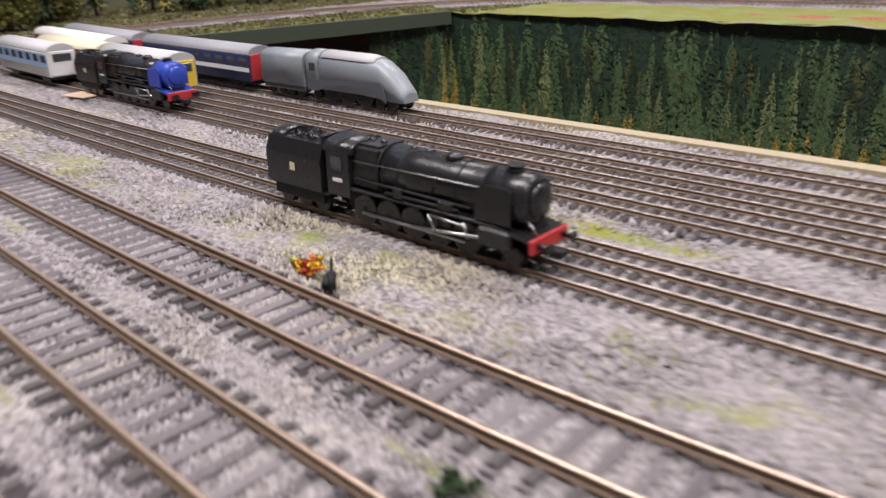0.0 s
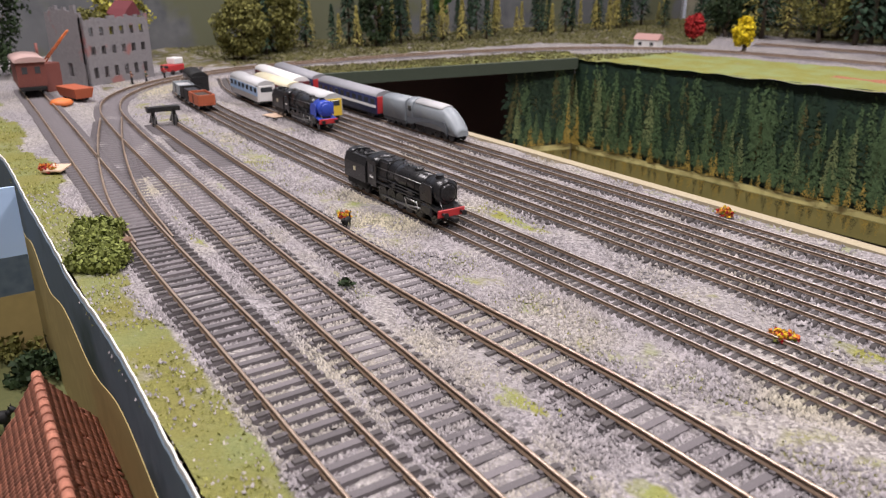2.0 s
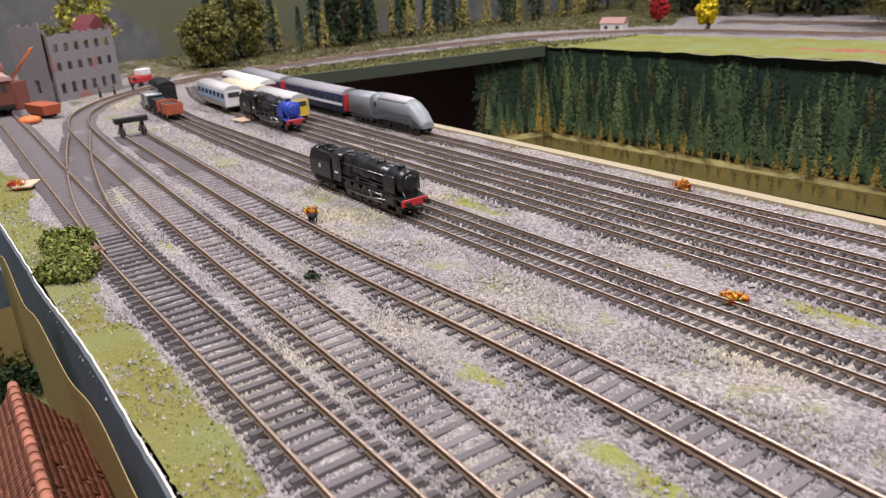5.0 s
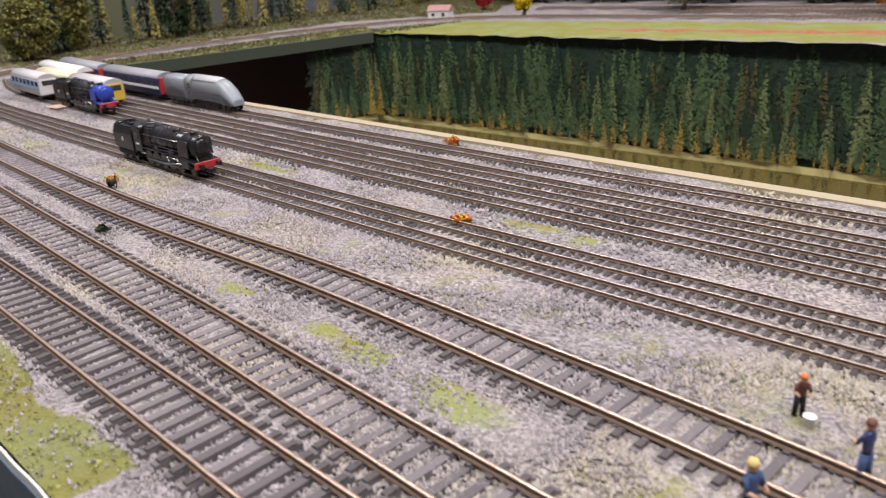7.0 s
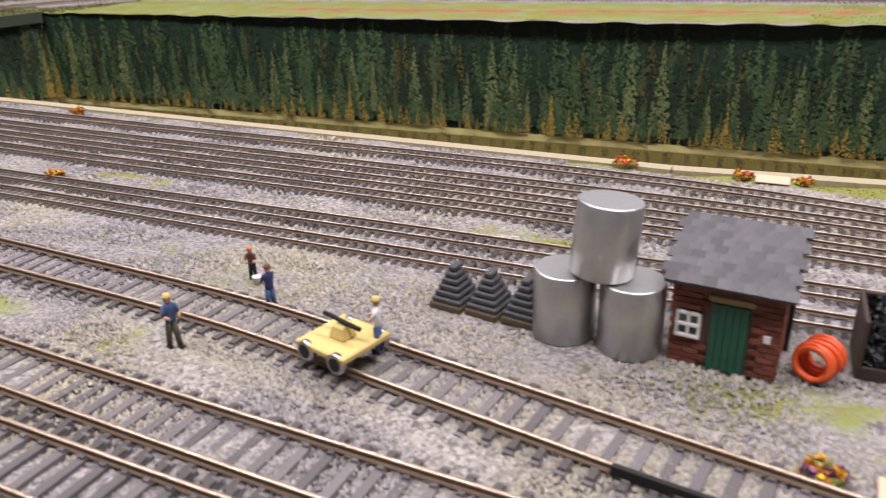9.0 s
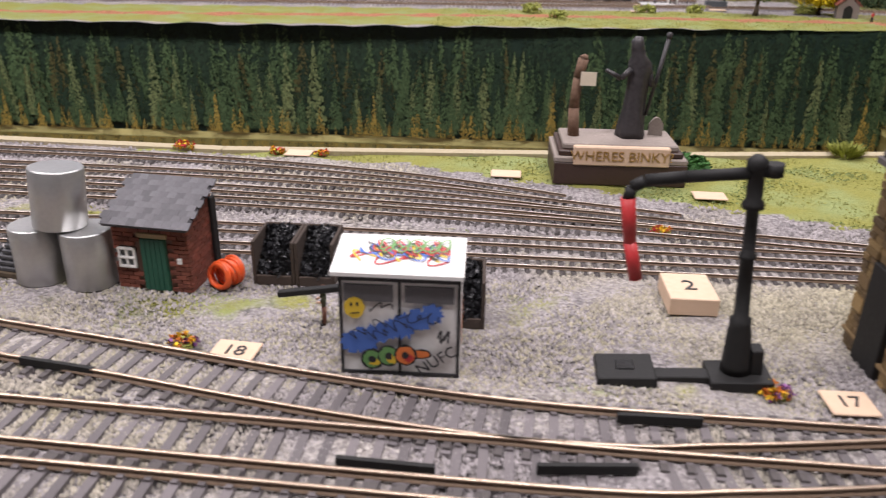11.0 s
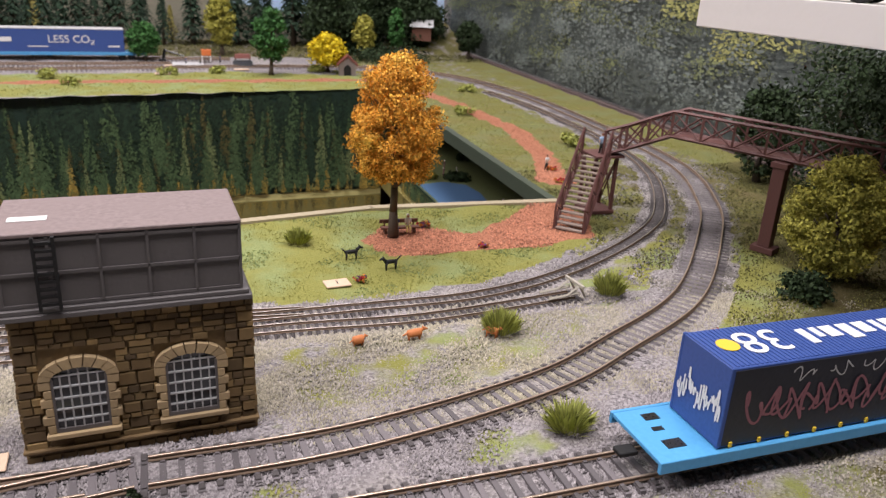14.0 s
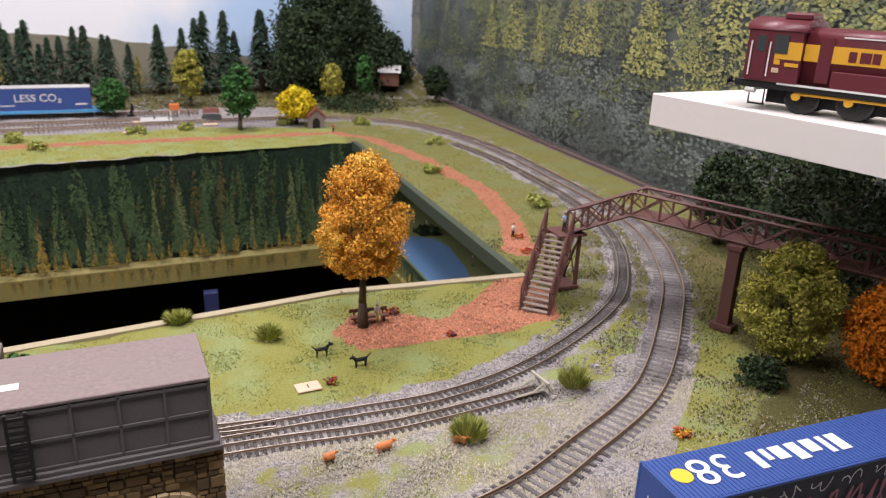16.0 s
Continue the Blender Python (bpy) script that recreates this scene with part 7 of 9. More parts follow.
# its engine runs along the shelf, cab end towards the curve
shunter(pose(1.443, 0.2105, 0.18, 0, 0, math.degrees(math.atan2(-0.917, 0.4))) @ Matrix.Diagonal((1.15, 1, 1, 1)))
# wall unit behind the shelf
tagged(solid("shelf_cabinet", bm_box(1.66, 1.70, 0.02, 0.27, 0.18, 0.43), SHELF), "white cabinet standing on the shelf", "cabinet")


# ---- statue on its plinth ----
BRONZE = shade("dark_bronze_resin", (0.018, 0.016, 0.018), (0.05, 0.045, 0.048), 0.5, grain=500, bump=0.3)
PLINTH_D = shade("dark_plinth_wood", (0.035, 0.018, 0.013), (0.055, 0.03, 0.022), 0.5)
PLINTH_L = shade("dusty_plinth_stone", (0.3, 0.26, 0.23), (0.2, 0.16, 0.14), 0.8, big=120)
ROUGHWOOD = shade("rough_post_wood", (0.2, 0.12, 0.08), (0.12, 0.07, 0.045), 0.85, grain=700, bump=0.5)
PAPER = shade("note_paper", (0.68, 0.6, 0.48), (0.62, 0.54, 0.42), 0.8)
t = thing("plinth", pose(0.9725, 0.331, 0, 0, 0, 3), "stepped dark plinth with a lettered plaque on the lawn", "plinth")
part("base", bm_box(-0.034, 0.034, -0.0205, 0.0205, 0, 0.0115), PLINTH_D, t)
for i in range(3):
    k = 0.0022 * i
    part("step", bm_box(-0.034 + k, 0.034 - k, -0.0205 + k, 0.0205 - k, 0.0115 + 0.003 * i, 0.0145 + 0.003 * i, soft=0.0006), PLINTH_L if i != 1 else PLINTH_D, t)
plq = part("plaque", bm_box(-0.0245, 0.0245, -0.0212, -0.017, 0.0105, 0.0205, soft=0.0006), TAG, t, "pale wooden plaque")
letters("plaque_words", "WHERES BINKY?", 0.0072, Matrix.Translation((0, -0.0214, 0.0155)) @ Matrix.Rotation(math.pi / 2, 4, "X"), BRASS, plq)
bm = bmesh.new()
rg = random.Random(7)
rings = []
for h, rx, ry, ox in ((0, 0.0078, 0.0075, 0.0005), (0.004, 0.007, 0.0068, 0.0), (0.014, 0.0058, 0.0054, 0.0005), (0.026, 0.0054, 0.005, 0.001), (0.034, 0.0062, 0.0052, 0.0015), (0.039, 0.006, 0.005, 0.0012), (0.0425, 0.0038, 0.004, 0.0002), (0.046, 0.0035, 0.0038, -0.0006), (0.0495, 0.0032, 0.0036, -0.0012), (0.052, 0.0018, 0.002, -0.0008)):
    ring = []
    for i in range(22):
        a = i * math.tau / 22
        f = 1 + (0.1 * math.sin(5 * a + h * 90) if h < 0.038 else 0)
        ring.append((ox + rx * f * math.cos(a), ry * f * math.sin(a), h))
    rings.append(ring)
loft(bm, rings)
tube(bm, (-0.0035, -0.003, 0.036), (-0.0085, -0.004, 0.0315), 0.0019, 0.0014, 8)
tube(bm, (-0.0085, -0.004, 0.0315), (-0.0165, -0.003, 0.0355), 0.0014, 0.0009, 8)
tube(bm, (0.0055, 0, 0.037), (0.0085, -0.002, 0.027), 0.0021, 0.0015, 8)
tube(bm, (0.0068, -0.002, 0.012), (0.0148, 0.001, 0.0515), 0.0009, 0.0011, 8)
lathe(bm, [(0.0008, 0), (0.0016, 0.0012), (0.0014, 0.003), (0.0005, 0.0038)], (0.0149, 0.001, 0.0505), 10)
tagged(solid("statue", bm, BRONZE), "dark bronze hooded statue holding a staff", "statue").matrix_world = pose(0.9795, 0.334, 0.0203, 0, 0, 5)
bm = bmesh.new()
for a, b, r, q in (((0, 0, 0), (-0.0008, 0, 0.015), 0.0032, 0.0028), ((-0.0008, 0, 0.015), (0.0, 0, 0.031), 0.0028, 0.0024), ((0.0, 0, 0.031), (0.0022, 0, 0.0405), 0.0026, 0.0028), ((0.0022, 0, 0.0405), (0.0035, 0, 0.0425), 0.0028, 0.001)):
    tube(bm, a, b, r, q, 10)
t = thing("signpost", pose(0.9495, 0.331, 0.0203), "rough wooden post with a small pinned note", "post")
part("post", bm, ROUGHWOOD, t)
part("note", bm_box(0.0012, 0.0092, -0.0042, -0.0036, 0.0275, 0.0345, soft=0), PAPER, t)
bm = bmesh.new()
prism(bm, arch_outline(0, 0.0075, 0, 0.0065, 0.0035), -0.0009, 0.0009)
tagged(solid("headstone", bm, PLINTH_L), "small grey rounded headstone on the plinth", "headstone").matrix_world = pose(0.9935, 0.338, 0.0203)


# ---- toy figures, animals ----
SKIN = shade("toy_skin", (0.55, 0.33, 0.22), (0.48, 0.28, 0.19), 0.6)
DENIM = shade("toy_denim", (0.05, 0.09, 0.2), (0.035, 0.06, 0.14), 0.75)
BROWNCLOTH = shade("toy_brown_cloth", (0.16, 0.06, 0.035), (0.1, 0.045, 0.03), 0.75)
OLIVE = shade("toy_olive", (0.08, 0.085, 0.045), (0.05, 0.055, 0.03), 0.75)
STRAW = shade("straw_yellow", (0.62, 0.48, 0.18), (0.52, 0.4, 0.14), 0.75)


def toy(at, h, top, legs, hat, label, pose_kind="stand", group="toy workers"):
    """A small painted toy figure, in one piece."""
    bm = bmesh.new()
    s = h / 0.02
    hip = 0.0 if pose_kind != "sit" else -0.006
    z0 = hip
    for q in (-1, 1):
        if pose_kind == "sit":
            tube(bm, (0, q * 0.0011 * s, 0.0045 * s), (0.0042 * s, q * 0.0013 * s, 0.0045 * s), 0.0011 * s, 0.001 * s, 7, 1)
            tube(bm, (0.0042 * s, q * 0.0013 * s, 0.0048 * s), (0.0048 * s, q * 0.0013 * s, 0), 0.0009 * s, 0.0008 * s, 7, 1)
        else:
            st = 0.0012 if pose_kind == "walk" else 0.0003
            tube(bm, (q * st * s, q * 0.0014 * s, 0), (0, q * 0.0009 * s, 0.0095 * s), 0.0009 * s, 0.0012 * s, 7, 1)
            box(bm, q * st * s - 0.0008 * s, q * st * s + 0.0018 * s, q * 0.0014 * s - 0.0008 * s, q * 0.0014 * s + 0.0008 * s, 0, 0.0009 * s, 3)
    base = 0.0045 * s if pose_kind == "sit" else 0.009 * s
    lean = 0.0022 * s if pose_kind == "bend" else 0.0
    loft(bm, [[(lean * k + 0.0013 * s * w * math.cos(a), 0.0021 * s * w * math.sin(a), base + 0.0076 * s * k) for a in [i * math.tau / 10 for i in range(10)]] for k, w in ((0, 0.8), (0.35, 0.9), (0.75, 1.1), (0.95, 0.8), (1.0, 0.4))], 0)
    for q in (-1, 1):
        tube(bm, (lean, q * 0.002 * s, base + 0.0068 * s), (lean + 0.0014 * s, q * 0.0026 * s, base + 0.0036 * s), 0.0007 * s, 0.0006 * s, 6, 0)
        tube(bm, (lean + 0.0014 * s, q * 0.0026 * s, base + 0.0036 * s), (lean + 0.0034 * s, q * 0.0016 * s, base + 0.0032 * s), 0.0006 * s, 0.0005 * s, 6, 2)
    lathe(bm, [(0.0006 * s, 0), (0.0012 * s, 0.0007 * s), (0.0013 * s, 0.0016 * s), (0.0009 * s, 0.0026 * s)], (lean * 1.1, 0, base + 0.0076 * s), 10, 2)
    lathe(bm, [(0.0016 * s, 0), (0.0014 * s, 0.0004 * s), (0.0011 * s, 0.0012 * s), (0.0004 * s, 0.0014 * s)], (lean * 1.1, 0, base + 0.0096 * s), 10, 4)
    ob = solid("toy_figure", bm, top, legs, SKIN, BLACK_DULL, hat)
    ob.matrix_world = at
    return tagged(ob, label, "figurine", group)


toy(pose(0.635, 0.163, 0, 0, 0, -60), 0.0135, BROWNCLOTH, BLACK_DULL, ORANGE, "toy worker in brown bending with an orange helmet", "bend")
bm = bmesh.new()
lathe(bm, [(0.0011, 0), (0.0016, 0.0028), (0.0017, 0.003)], seg=12)
tagged(solid("bucket", bm, WHITE), "tiny white bucket on the ballast", "bucket").matrix_world = pose(0.6385, 0.1605, 0)
toy(pose(0.655, 0.1465, 0, 0, 0, 160), 0.0165, NAVY, DENIM, BROWNCLOTH, "toy worker in dark blue standing by the rail")
toy(pose(0.642, 0.116, 0, 0, 0, -20), 0.018, DENIM, OLIVE, STRAW, "toy worker in blue walking with a straw hat", "walk")
toy(pose(0.7035, 0.1315, 0.004, 0, 0, 200), 0.0175, WHITE, DENIM, STRAW, "toy worker in dungarees and straw hat on the trolley", "stand")
toy(pose(0.859, 0.148, 0, 0, 0, 200), 0.0145, OLIVE, BROWNCLOTH, BROWNCLOTH, "toy worker carrying a long black beam")
t_beam = solid("carried_beam", bm_box(-0.0125, 0.0125, -0.0012, 0.0012, 0, 0.0022), BLACK_DULL)
tagged(t_beam, "long black beam on the worker's shoulder", "beam").matrix_world = pose(0.857, 0.1465, 0.0122, 0, -6, 8)
toy(pose(1.2435, 0.3455, 0.002, 0, 0, -100), 0.017, DENIM, DENIM, WHITE, "toy figure sitting on the bench in blue", "sit", "toy people on the bench")
toy(pose(1.2525, 0.3455, 0.002, 0, 0, -95), 0.017, WHITE, STRAW, WHITE, "toy figure sitting on the bench in white", "sit", "toy people on the bench")
toy(pose(1.4225, 0.371, 0.0495, 0, 0, -130), 0.0165, PALEBLUE, BLACK_DULL, BROWNCLOTH, "toy figure in pale blue on the bridge landing", "stand", "toy walkers")
toy(pose(1.442, 0.5, 0, 0, 0, -90), 0.0155, WHITE, BLACK_DULL, BROWNCLOTH, "toy figure in a white shirt on the red path", "stand", "toy walkers")

t = thing("platelayers_trolley", pose(0.6945, 0.1275, 0, 0, 0, -14), "yellow four-wheeled hand trolley on the track", "trolley")
part("deck", bm_box(-0.0095, 0.0095, -0.0095, 0.0095, 0.0075, 0.0092), STRAW, t)
part("gearbox", bm_box(-0.003, 0.003, -0.003, 0.003, 0.0092, 0.013, taper=0.001), STRAW, t)
bm = bmesh.new()
tube(bm, (-0.007, 0, 0.0145), (0.007, 0, 0.0135), 0.0007, seg=8)
part("pump_handle", bm, BLACK_DULL, t)
for x in (-0.006, 0.006):
    for s in (-1, 1):
        bm = bmesh.new()
        lathe(bm, [(0.0024, -0.0009), (0.0031, -0.0009), (0.0031, 0.0009), (0.0024, 0.0009)], (x, s * 0.0086, 0.0066), 20, 0, "y")
        w_ = part("wheel", bm, STEEL, t, "bright steel wheel")
        bm = bmesh.new()
        lathe(bm, [(0.0021, -0.0011), (0.0022, 0.0), (0.0021, 0.0011), (0.0007, 0.0015)], (x, s * 0.0086, 0.0066), 16, 0, "y")
        part("hub", bm, BLACK_DULL, w_, "dark wheel hub")


def beast(at, L, h, material, label, category, tail_up=0.3, bulk=1.0):
    """A small toy animal: body, four legs, neck, head, tail, in one piece."""
    bm = bmesh.new()
    z = h * 0.62
    loft(bm, [[(x * L, L * 0.13 * w * bulk * math.cos(a), z + L * 0.14 * w * bulk * math.sin(a)) for a in [i * math.tau / 10 for i in range(10)]] for x, w in ((-0.36, 0.35), (-0.3, 0.9), (-0.1, 1.0), (0.12, 1.0), (0.27, 1.05), (0.34, 0.4))])
    for x in (-0.26, 0.24):
        for q in (-1, 1):
            tube(bm, (x * L, q * L * 0.08, z), (x * L + q * 0.03 * L, q * L * 0.08, 0), L * 0.05, L * 0.03, 6)
    tube(bm, (0.26 * L, 0, z + 0.05 * L), (0.42 * L, 0, h * 0.92), L * 0.09, L * 0.07, 8)
    loft(bm, [[(x * L, L * w * math.cos(a), h * 0.95 + L * (w * math.sin(a) - (x - 0.4) * 0.25)) for a in [i * math.tau / 8 for i in range(8)]] for x, w in ((0.36, 0.05), (0.42, 0.09), (0.5, 0.07), (0.6, 0.035))])
    for q in (-1, 1):
        tube(bm, (0.4 * L, q * 0.05 * L, h), (0.39 * L, q * 0.07 * L, h + 0.1 * L), L * 0.03, L * 0.005, 5)
    tube(bm, (-0.34 * L, 0, z + 0.05 * L), (-0.55 * L, 0, z + tail_up * L), L * 0.04, L * 0.03, 6)
    ob = solid("toy_" + category, bm, material)
    ob.matrix_world = at
    return tagged(ob, label, category)


FOX = shade("fox_orange", (0.62, 0.22, 0.07), (0.5, 0.16, 0.05), 0.7)
beast(pose(1.178, 0.184, 0, 0, 0, 10), 0.009, 0.0052, FOX, "small orange toy fox curled on the grass", "fox", -0.1, 1.9)
beast(pose(1.2085, 0.184, 0, 0, 0, 8), 0.0125, 0.006, FOX, "orange toy fox walking on the grass", "fox", -0.05, 1.3)
beast(pose(1.2505, 0.177, 0, 0, 0, -40), 0.01, 0.0062, FOX, "orange toy fox crouching by the bush", "fox", -0.1, 1.4)
beast(pose(1.201, 0.303, 0, 0, 0, 8), 0.0135, 0.0085, BLACK_DULL, "black toy dog trotting over the lawn", "dog", 0.25, 0.75)
beast(pose(1.222, 0.281, 0, 0, 0, 190), 0.0135, 0.0085, BLACK_DULL, "black toy dog standing on the lawn", "dog", 0.25, 0.75)
beast(pose(0.263, 0.153, 0, 0, 0, -50), 0.01, 0.006, BLACK_DULL, "black toy cat arching on the ballast", "cat", 0.4, 1.2)

# picnic bench
t = thing("picnic_bench", pose(1.247, 0.3465, 0, 0, 0, -3), "dark wooden picnic bench round the autumn tree", "bench")
part("seat", bm_box(-0.0145, 0.0145, -0.003, 0.002, 0.0042, 0.0055), BROWNCLOTH, t)
part("backrest", bm_box(-0.0145, 0.0145, 0.0045, 0.0055, 0.0065, 0.0095), BROWNCLOTH, t)
for x in (-0.011, 0.011):
    part("leg", bm_box(x - 0.0007, x + 0.0007, -0.002, 0.005, 0, 0.0042), BROWNCLOTH, t)
    part("arm", bm_box(x - 0.0006, x + 0.0006, 0.0035, 0.0046, 0.0042, 0.0095), BROWNCLOTH, t)

# buffer stop of the small siding
BUFF = shade("pale_buffer_steel", (0.42, 0.39, 0.32), (0.34, 0.31, 0.25), 0.7)
t = thing("rail_buffer_stop", on_track(N_TRACKS[0], 1.322, 0), "pale bent-rail buffer stop at the siding's end", "buffer stop")
for s in (-1, 1):
    bm = bmesh.new()
    bar(bm, (-0.024, s * 0.0052, 0.0035), (-0.002, s * 0.0052, 0.0045), 0.0009)
    bar(bm, (-0.012, s * 0.0052, 0.0035), (-0.002, s * 0.0052, 0.0095), 0.0008)
    bar(bm, (0.003, s * 0.0052, 0.001), (-0.003, s * 0.0052, 0.0105), 0.0009)
    part("rail_frame", bm, BUFF, t)
part("beam", bm_box(-0.0032, -0.0014, -0.0095, 0.0095, 0.0085, 0.0105), BUFF, t)

# ---- trees and plants ----
AUTUMN = leaf_material("autumn_leaves", (0.78, 0.46, 0.06), (0.62, 0.25, 0.04), (0.8, 0.56, 0.1))
LIME = leaf_material("lime_leaves", (0.4, 0.37, 0.07), (0.27, 0.26, 0.05))
ORANGE_L = leaf_material("orange_leaves", (0.62, 0.2, 0.01), (0.5, 0.14, 0.01))
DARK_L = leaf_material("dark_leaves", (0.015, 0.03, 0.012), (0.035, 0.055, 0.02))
OLIVE_L = leaf_material("olive_leaves", (0.1, 0.1, 0.025), (0.16, 0.15, 0.04))
GREEN_L = leaf_material("green_leaves", (0.03, 0.1, 0.025), (0.06, 0.16, 0.04))
YELLOW_L = leaf_material("yellow_leaves", (0.68, 0.55, 0.02), (0.6, 0.45, 0.02))
RED_L = leaf_material("red_leaves", (0.4, 0.03, 0.03), (0.3, 0.02, 0.02))
FIR = leaf_material("fir_needles", (0.012, 0.03, 0.018), (0.028, 0.05, 0.025))
FIR_G = leaf_material("larch_needles", (0.2, 0.185, 0.05), (0.34, 0.28, 0.08))
SHRUB = leaf_material("shrub_leaves", (0.1, 0.13, 0.03), (0.22, 0.24, 0.06))
TUFT = leaf_material("olive_tuft", (0.24, 0.27, 0.06), (0.36, 0.37, 0.1))
broad_tree(pose(1.240, 0.34, 0), 0.126, 0.06, 0.046, AUTUMN, "tall autumn tree with golden orange leaves and dark trunk", 51, 170, 260, 0.001, shape=0.9, lump=0.165)
broad_tree(pose(1.506, 0.203, 0), 0.082, 0.062, 0.012, LIME, "round yellow-green tree beside the footbridge", 52, 130, 230, 0.0012, lump=0.17)
broad_tree(pose(1.543, 0.155, 0), 0.068, 0.046, 0.012, ORANGE_L, "round bright orange tree beside the footbridge", 53, 240, 100, 0.0014)
# trees below the shelf: dark leaf colour stands in for its shade
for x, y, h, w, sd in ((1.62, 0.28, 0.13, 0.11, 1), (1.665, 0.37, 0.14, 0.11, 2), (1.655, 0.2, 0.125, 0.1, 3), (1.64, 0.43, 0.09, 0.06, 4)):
    broad_tree(pose(x, y, 0), h, w, 0.012, DARK_L, "broad-leaved tree under the shelf, its shade put into dark leaves", 60 + sd, 100, 50, 0.0022, group="shaded trees")
bush(pose(1.468, 0.18, 0), 0.034, 0.02, DARK_L, "dense dark green bush on the grass", 70, 30, 60)
bush(pose(1.015, 0.34, 0), 0.018, 0.012, GREEN_L, "green bush beside the plinth", 75)


def tuft(at, width, height, label, seed, blades=420):
    """A fan of thin grass blades that lean outwards."""
    rng = np.random.default_rng(seed)
    a, r = rng.random(blades) * math.tau, np.sqrt(rng.random(blades))
    foot = np.c_[np.cos(a), np.sin(a), np.zeros(blades)] * (r * width * 0.3)[:, None]
    h = height * (0.55 + 0.6 * rng.random(blades)) * (1 - 0.35 * r)
    tip = foot + np.c_[np.cos(a) * r * width * 0.3 + rng.normal(size=blades) * width * 0.06, np.sin(a) * r * width * 0.3 + rng.normal(size=blades) * width * 0.06, h]
    side = np.c_[-np.sin(a + 1.5 * rng.normal(size=blades)), np.cos(a), np.zeros(blades)] * 0.00055
    mid = foot * 0.45 + tip * 0.55 + np.c_[np.zeros((blades, 2)), h * 0.08]
    v = np.stack([foot, mid - side, tip, mid + side], 1).reshape(-1, 3)
    ob = raw("grass_tuft", v, np.arange(len(v)).reshape(-1, 4), TUFT)
    ob.matrix_world = at
    return tagged(ob, label, "grass tuft")


tuft(pose(1.2575, 0.181, 0), 0.022, 0.015, "spiky olive grass tuft", 71)
tuft(pose(1.345, 0.214, 0), 0.02, 0.016, "spiky olive grass tuft behind the buffer stop", 72)
tuft(pose(1.1715, 0.34, 0), 0.018, 0.012, "olive bush on the lawn", 73)
tuft(pose(1.250, 0.088, 0), 0.022, 0.013, "olive bush beside the front track", 74)
tuft(pose(1.113, 0.385, 0), 0.02, 0.01, "olive tuft at the board's edge", 76)
for x, y, s in ((0.966, 1.018, 77), (0.931, 1.083, 78), (1.091, 1.11, 79), (1.167, 1.13, 80), (1.46, 1.135, 81), (1.528, 0.952, 82), (1.459, 0.778, 83), (1.521, 0.597, 84), (1.33, 1.15, 85)):
    bush(pose(x, y, 0), 0.03, 0.015, TUFT, "low olive shrub on the far verge", s, 14, 35, 0.002)
for x, y, w, h, s in ((0.212, 0.043, 0.025, 0.015, 86), (0.247, 0.036, 0.027, 0.011, 87), (0.226, 0.04, 0.02, 0.012, 88)):
    bush(pose(x, y, 0), w, h, SHRUB, "leafy olive shrub on the front verge", s, 46, 110, 0.0011)
PETAL = [leaf_material("petals_" + n, a, b) for n, a, b in (("red", (0.5, 0.04, 0.05), (0.35, 0.02, 0.03)), ("yellow", (0.7, 0.45, 0.03), (0.55, 0.33, 0.02)), ("purple", (0.2, 0.08, 0.2), (0.14, 0.05, 0.15)), ("orange", (0.6, 0.2, 0.03), (0.45, 0.12, 0.02)))]


def flowers(x, y, w0, seed, label="small clump of red and yellow flowers", kinds=(0, 1, 3)):
    w = w0 * 0.8
    t = thing("flower_clump", pose(x, y, 0), label, "flowers", "flower clumps")
    rng = np.random.default_rng(seed)
    for i, m in enumerate((TUFT, *[PETAL[k] for k in kinds])):
        k = 12
        a, r = rng.random(k) * 6.28, w / 2 * np.sqrt(rng.random(k)) * 0.8
        c = np.c_[r * np.cos(a), r * np.sin(a) * 0.8, w * 0.05 + w * 0.24 * rng.random(k) * (0.6 if i == 0 else 1)]
        v, f = leaves(rng, c, np.full(k, w * 0.1), 9, 0.0008)
        v[:, 2] = np.maximum(v[:, 2], 0.0003)
        o = raw("foliage" if i == 0 else "blossom", v, f, m)
        o.parent = t
    return t


flowers(0.2475, 0.159, 0.014, 1)
flowers(0.466, 0.222, 0.016, 2)
flowers(0.361, 0.329, 0.016, 3)
flowers(0.728, 0.338, 0.018, 4)
flowers(0.783, 0.338, 0.014, 5)
flowers(0.809, 0.339, 0.012, 6)
flowers(0.8185, 0.1275, 0.014, 7, "small clump of purple and yellow flowers", (2, 1, 3))
flowers(1.0, 0.1225, 0.014, 8, "small clump of purple and yellow flowers", (2, 1, 3))
flowers(0.985, 0.245, 0.014, 9)
flowers(1.198, 0.265, 0.013, 10, "small clump of purple and red flowers", (2, 0, 3))
flowers(1.297, 0.307, 0.012, 11, "small clump of purple and red flowers", (2, 0, 3))
flowers(1.375, 0.145, 0.02, 12)
flowers(1.268, 0.356, 0.016, 13, "small clump of dark red flowers", (0, 2, 3))
flowers(1.448, 0.498, 0.016, 14, "small clump of red flowers by the path", (0, 0, 3))
flowers(1.434, 0.455, 0.016, 15, "small clump of red flowers by the path", (0, 0, 3))
flowers(0.048, 0.045, 0.02, 16, "small clump of red flowers by the tag", (0, 3, 3))
flowers(1.055, 0.345, 0.012, 17)
part("log", bm_box(-0.009, 0.009, -0.0022, 0.0022, 0, 0.0055, soft=0.001), ROUGHWOOD, thing("sleeper_log", pose(0.235, 0.047, 0, 0, 0, -50), "dark old sleeper lying among shrubs", "log"))
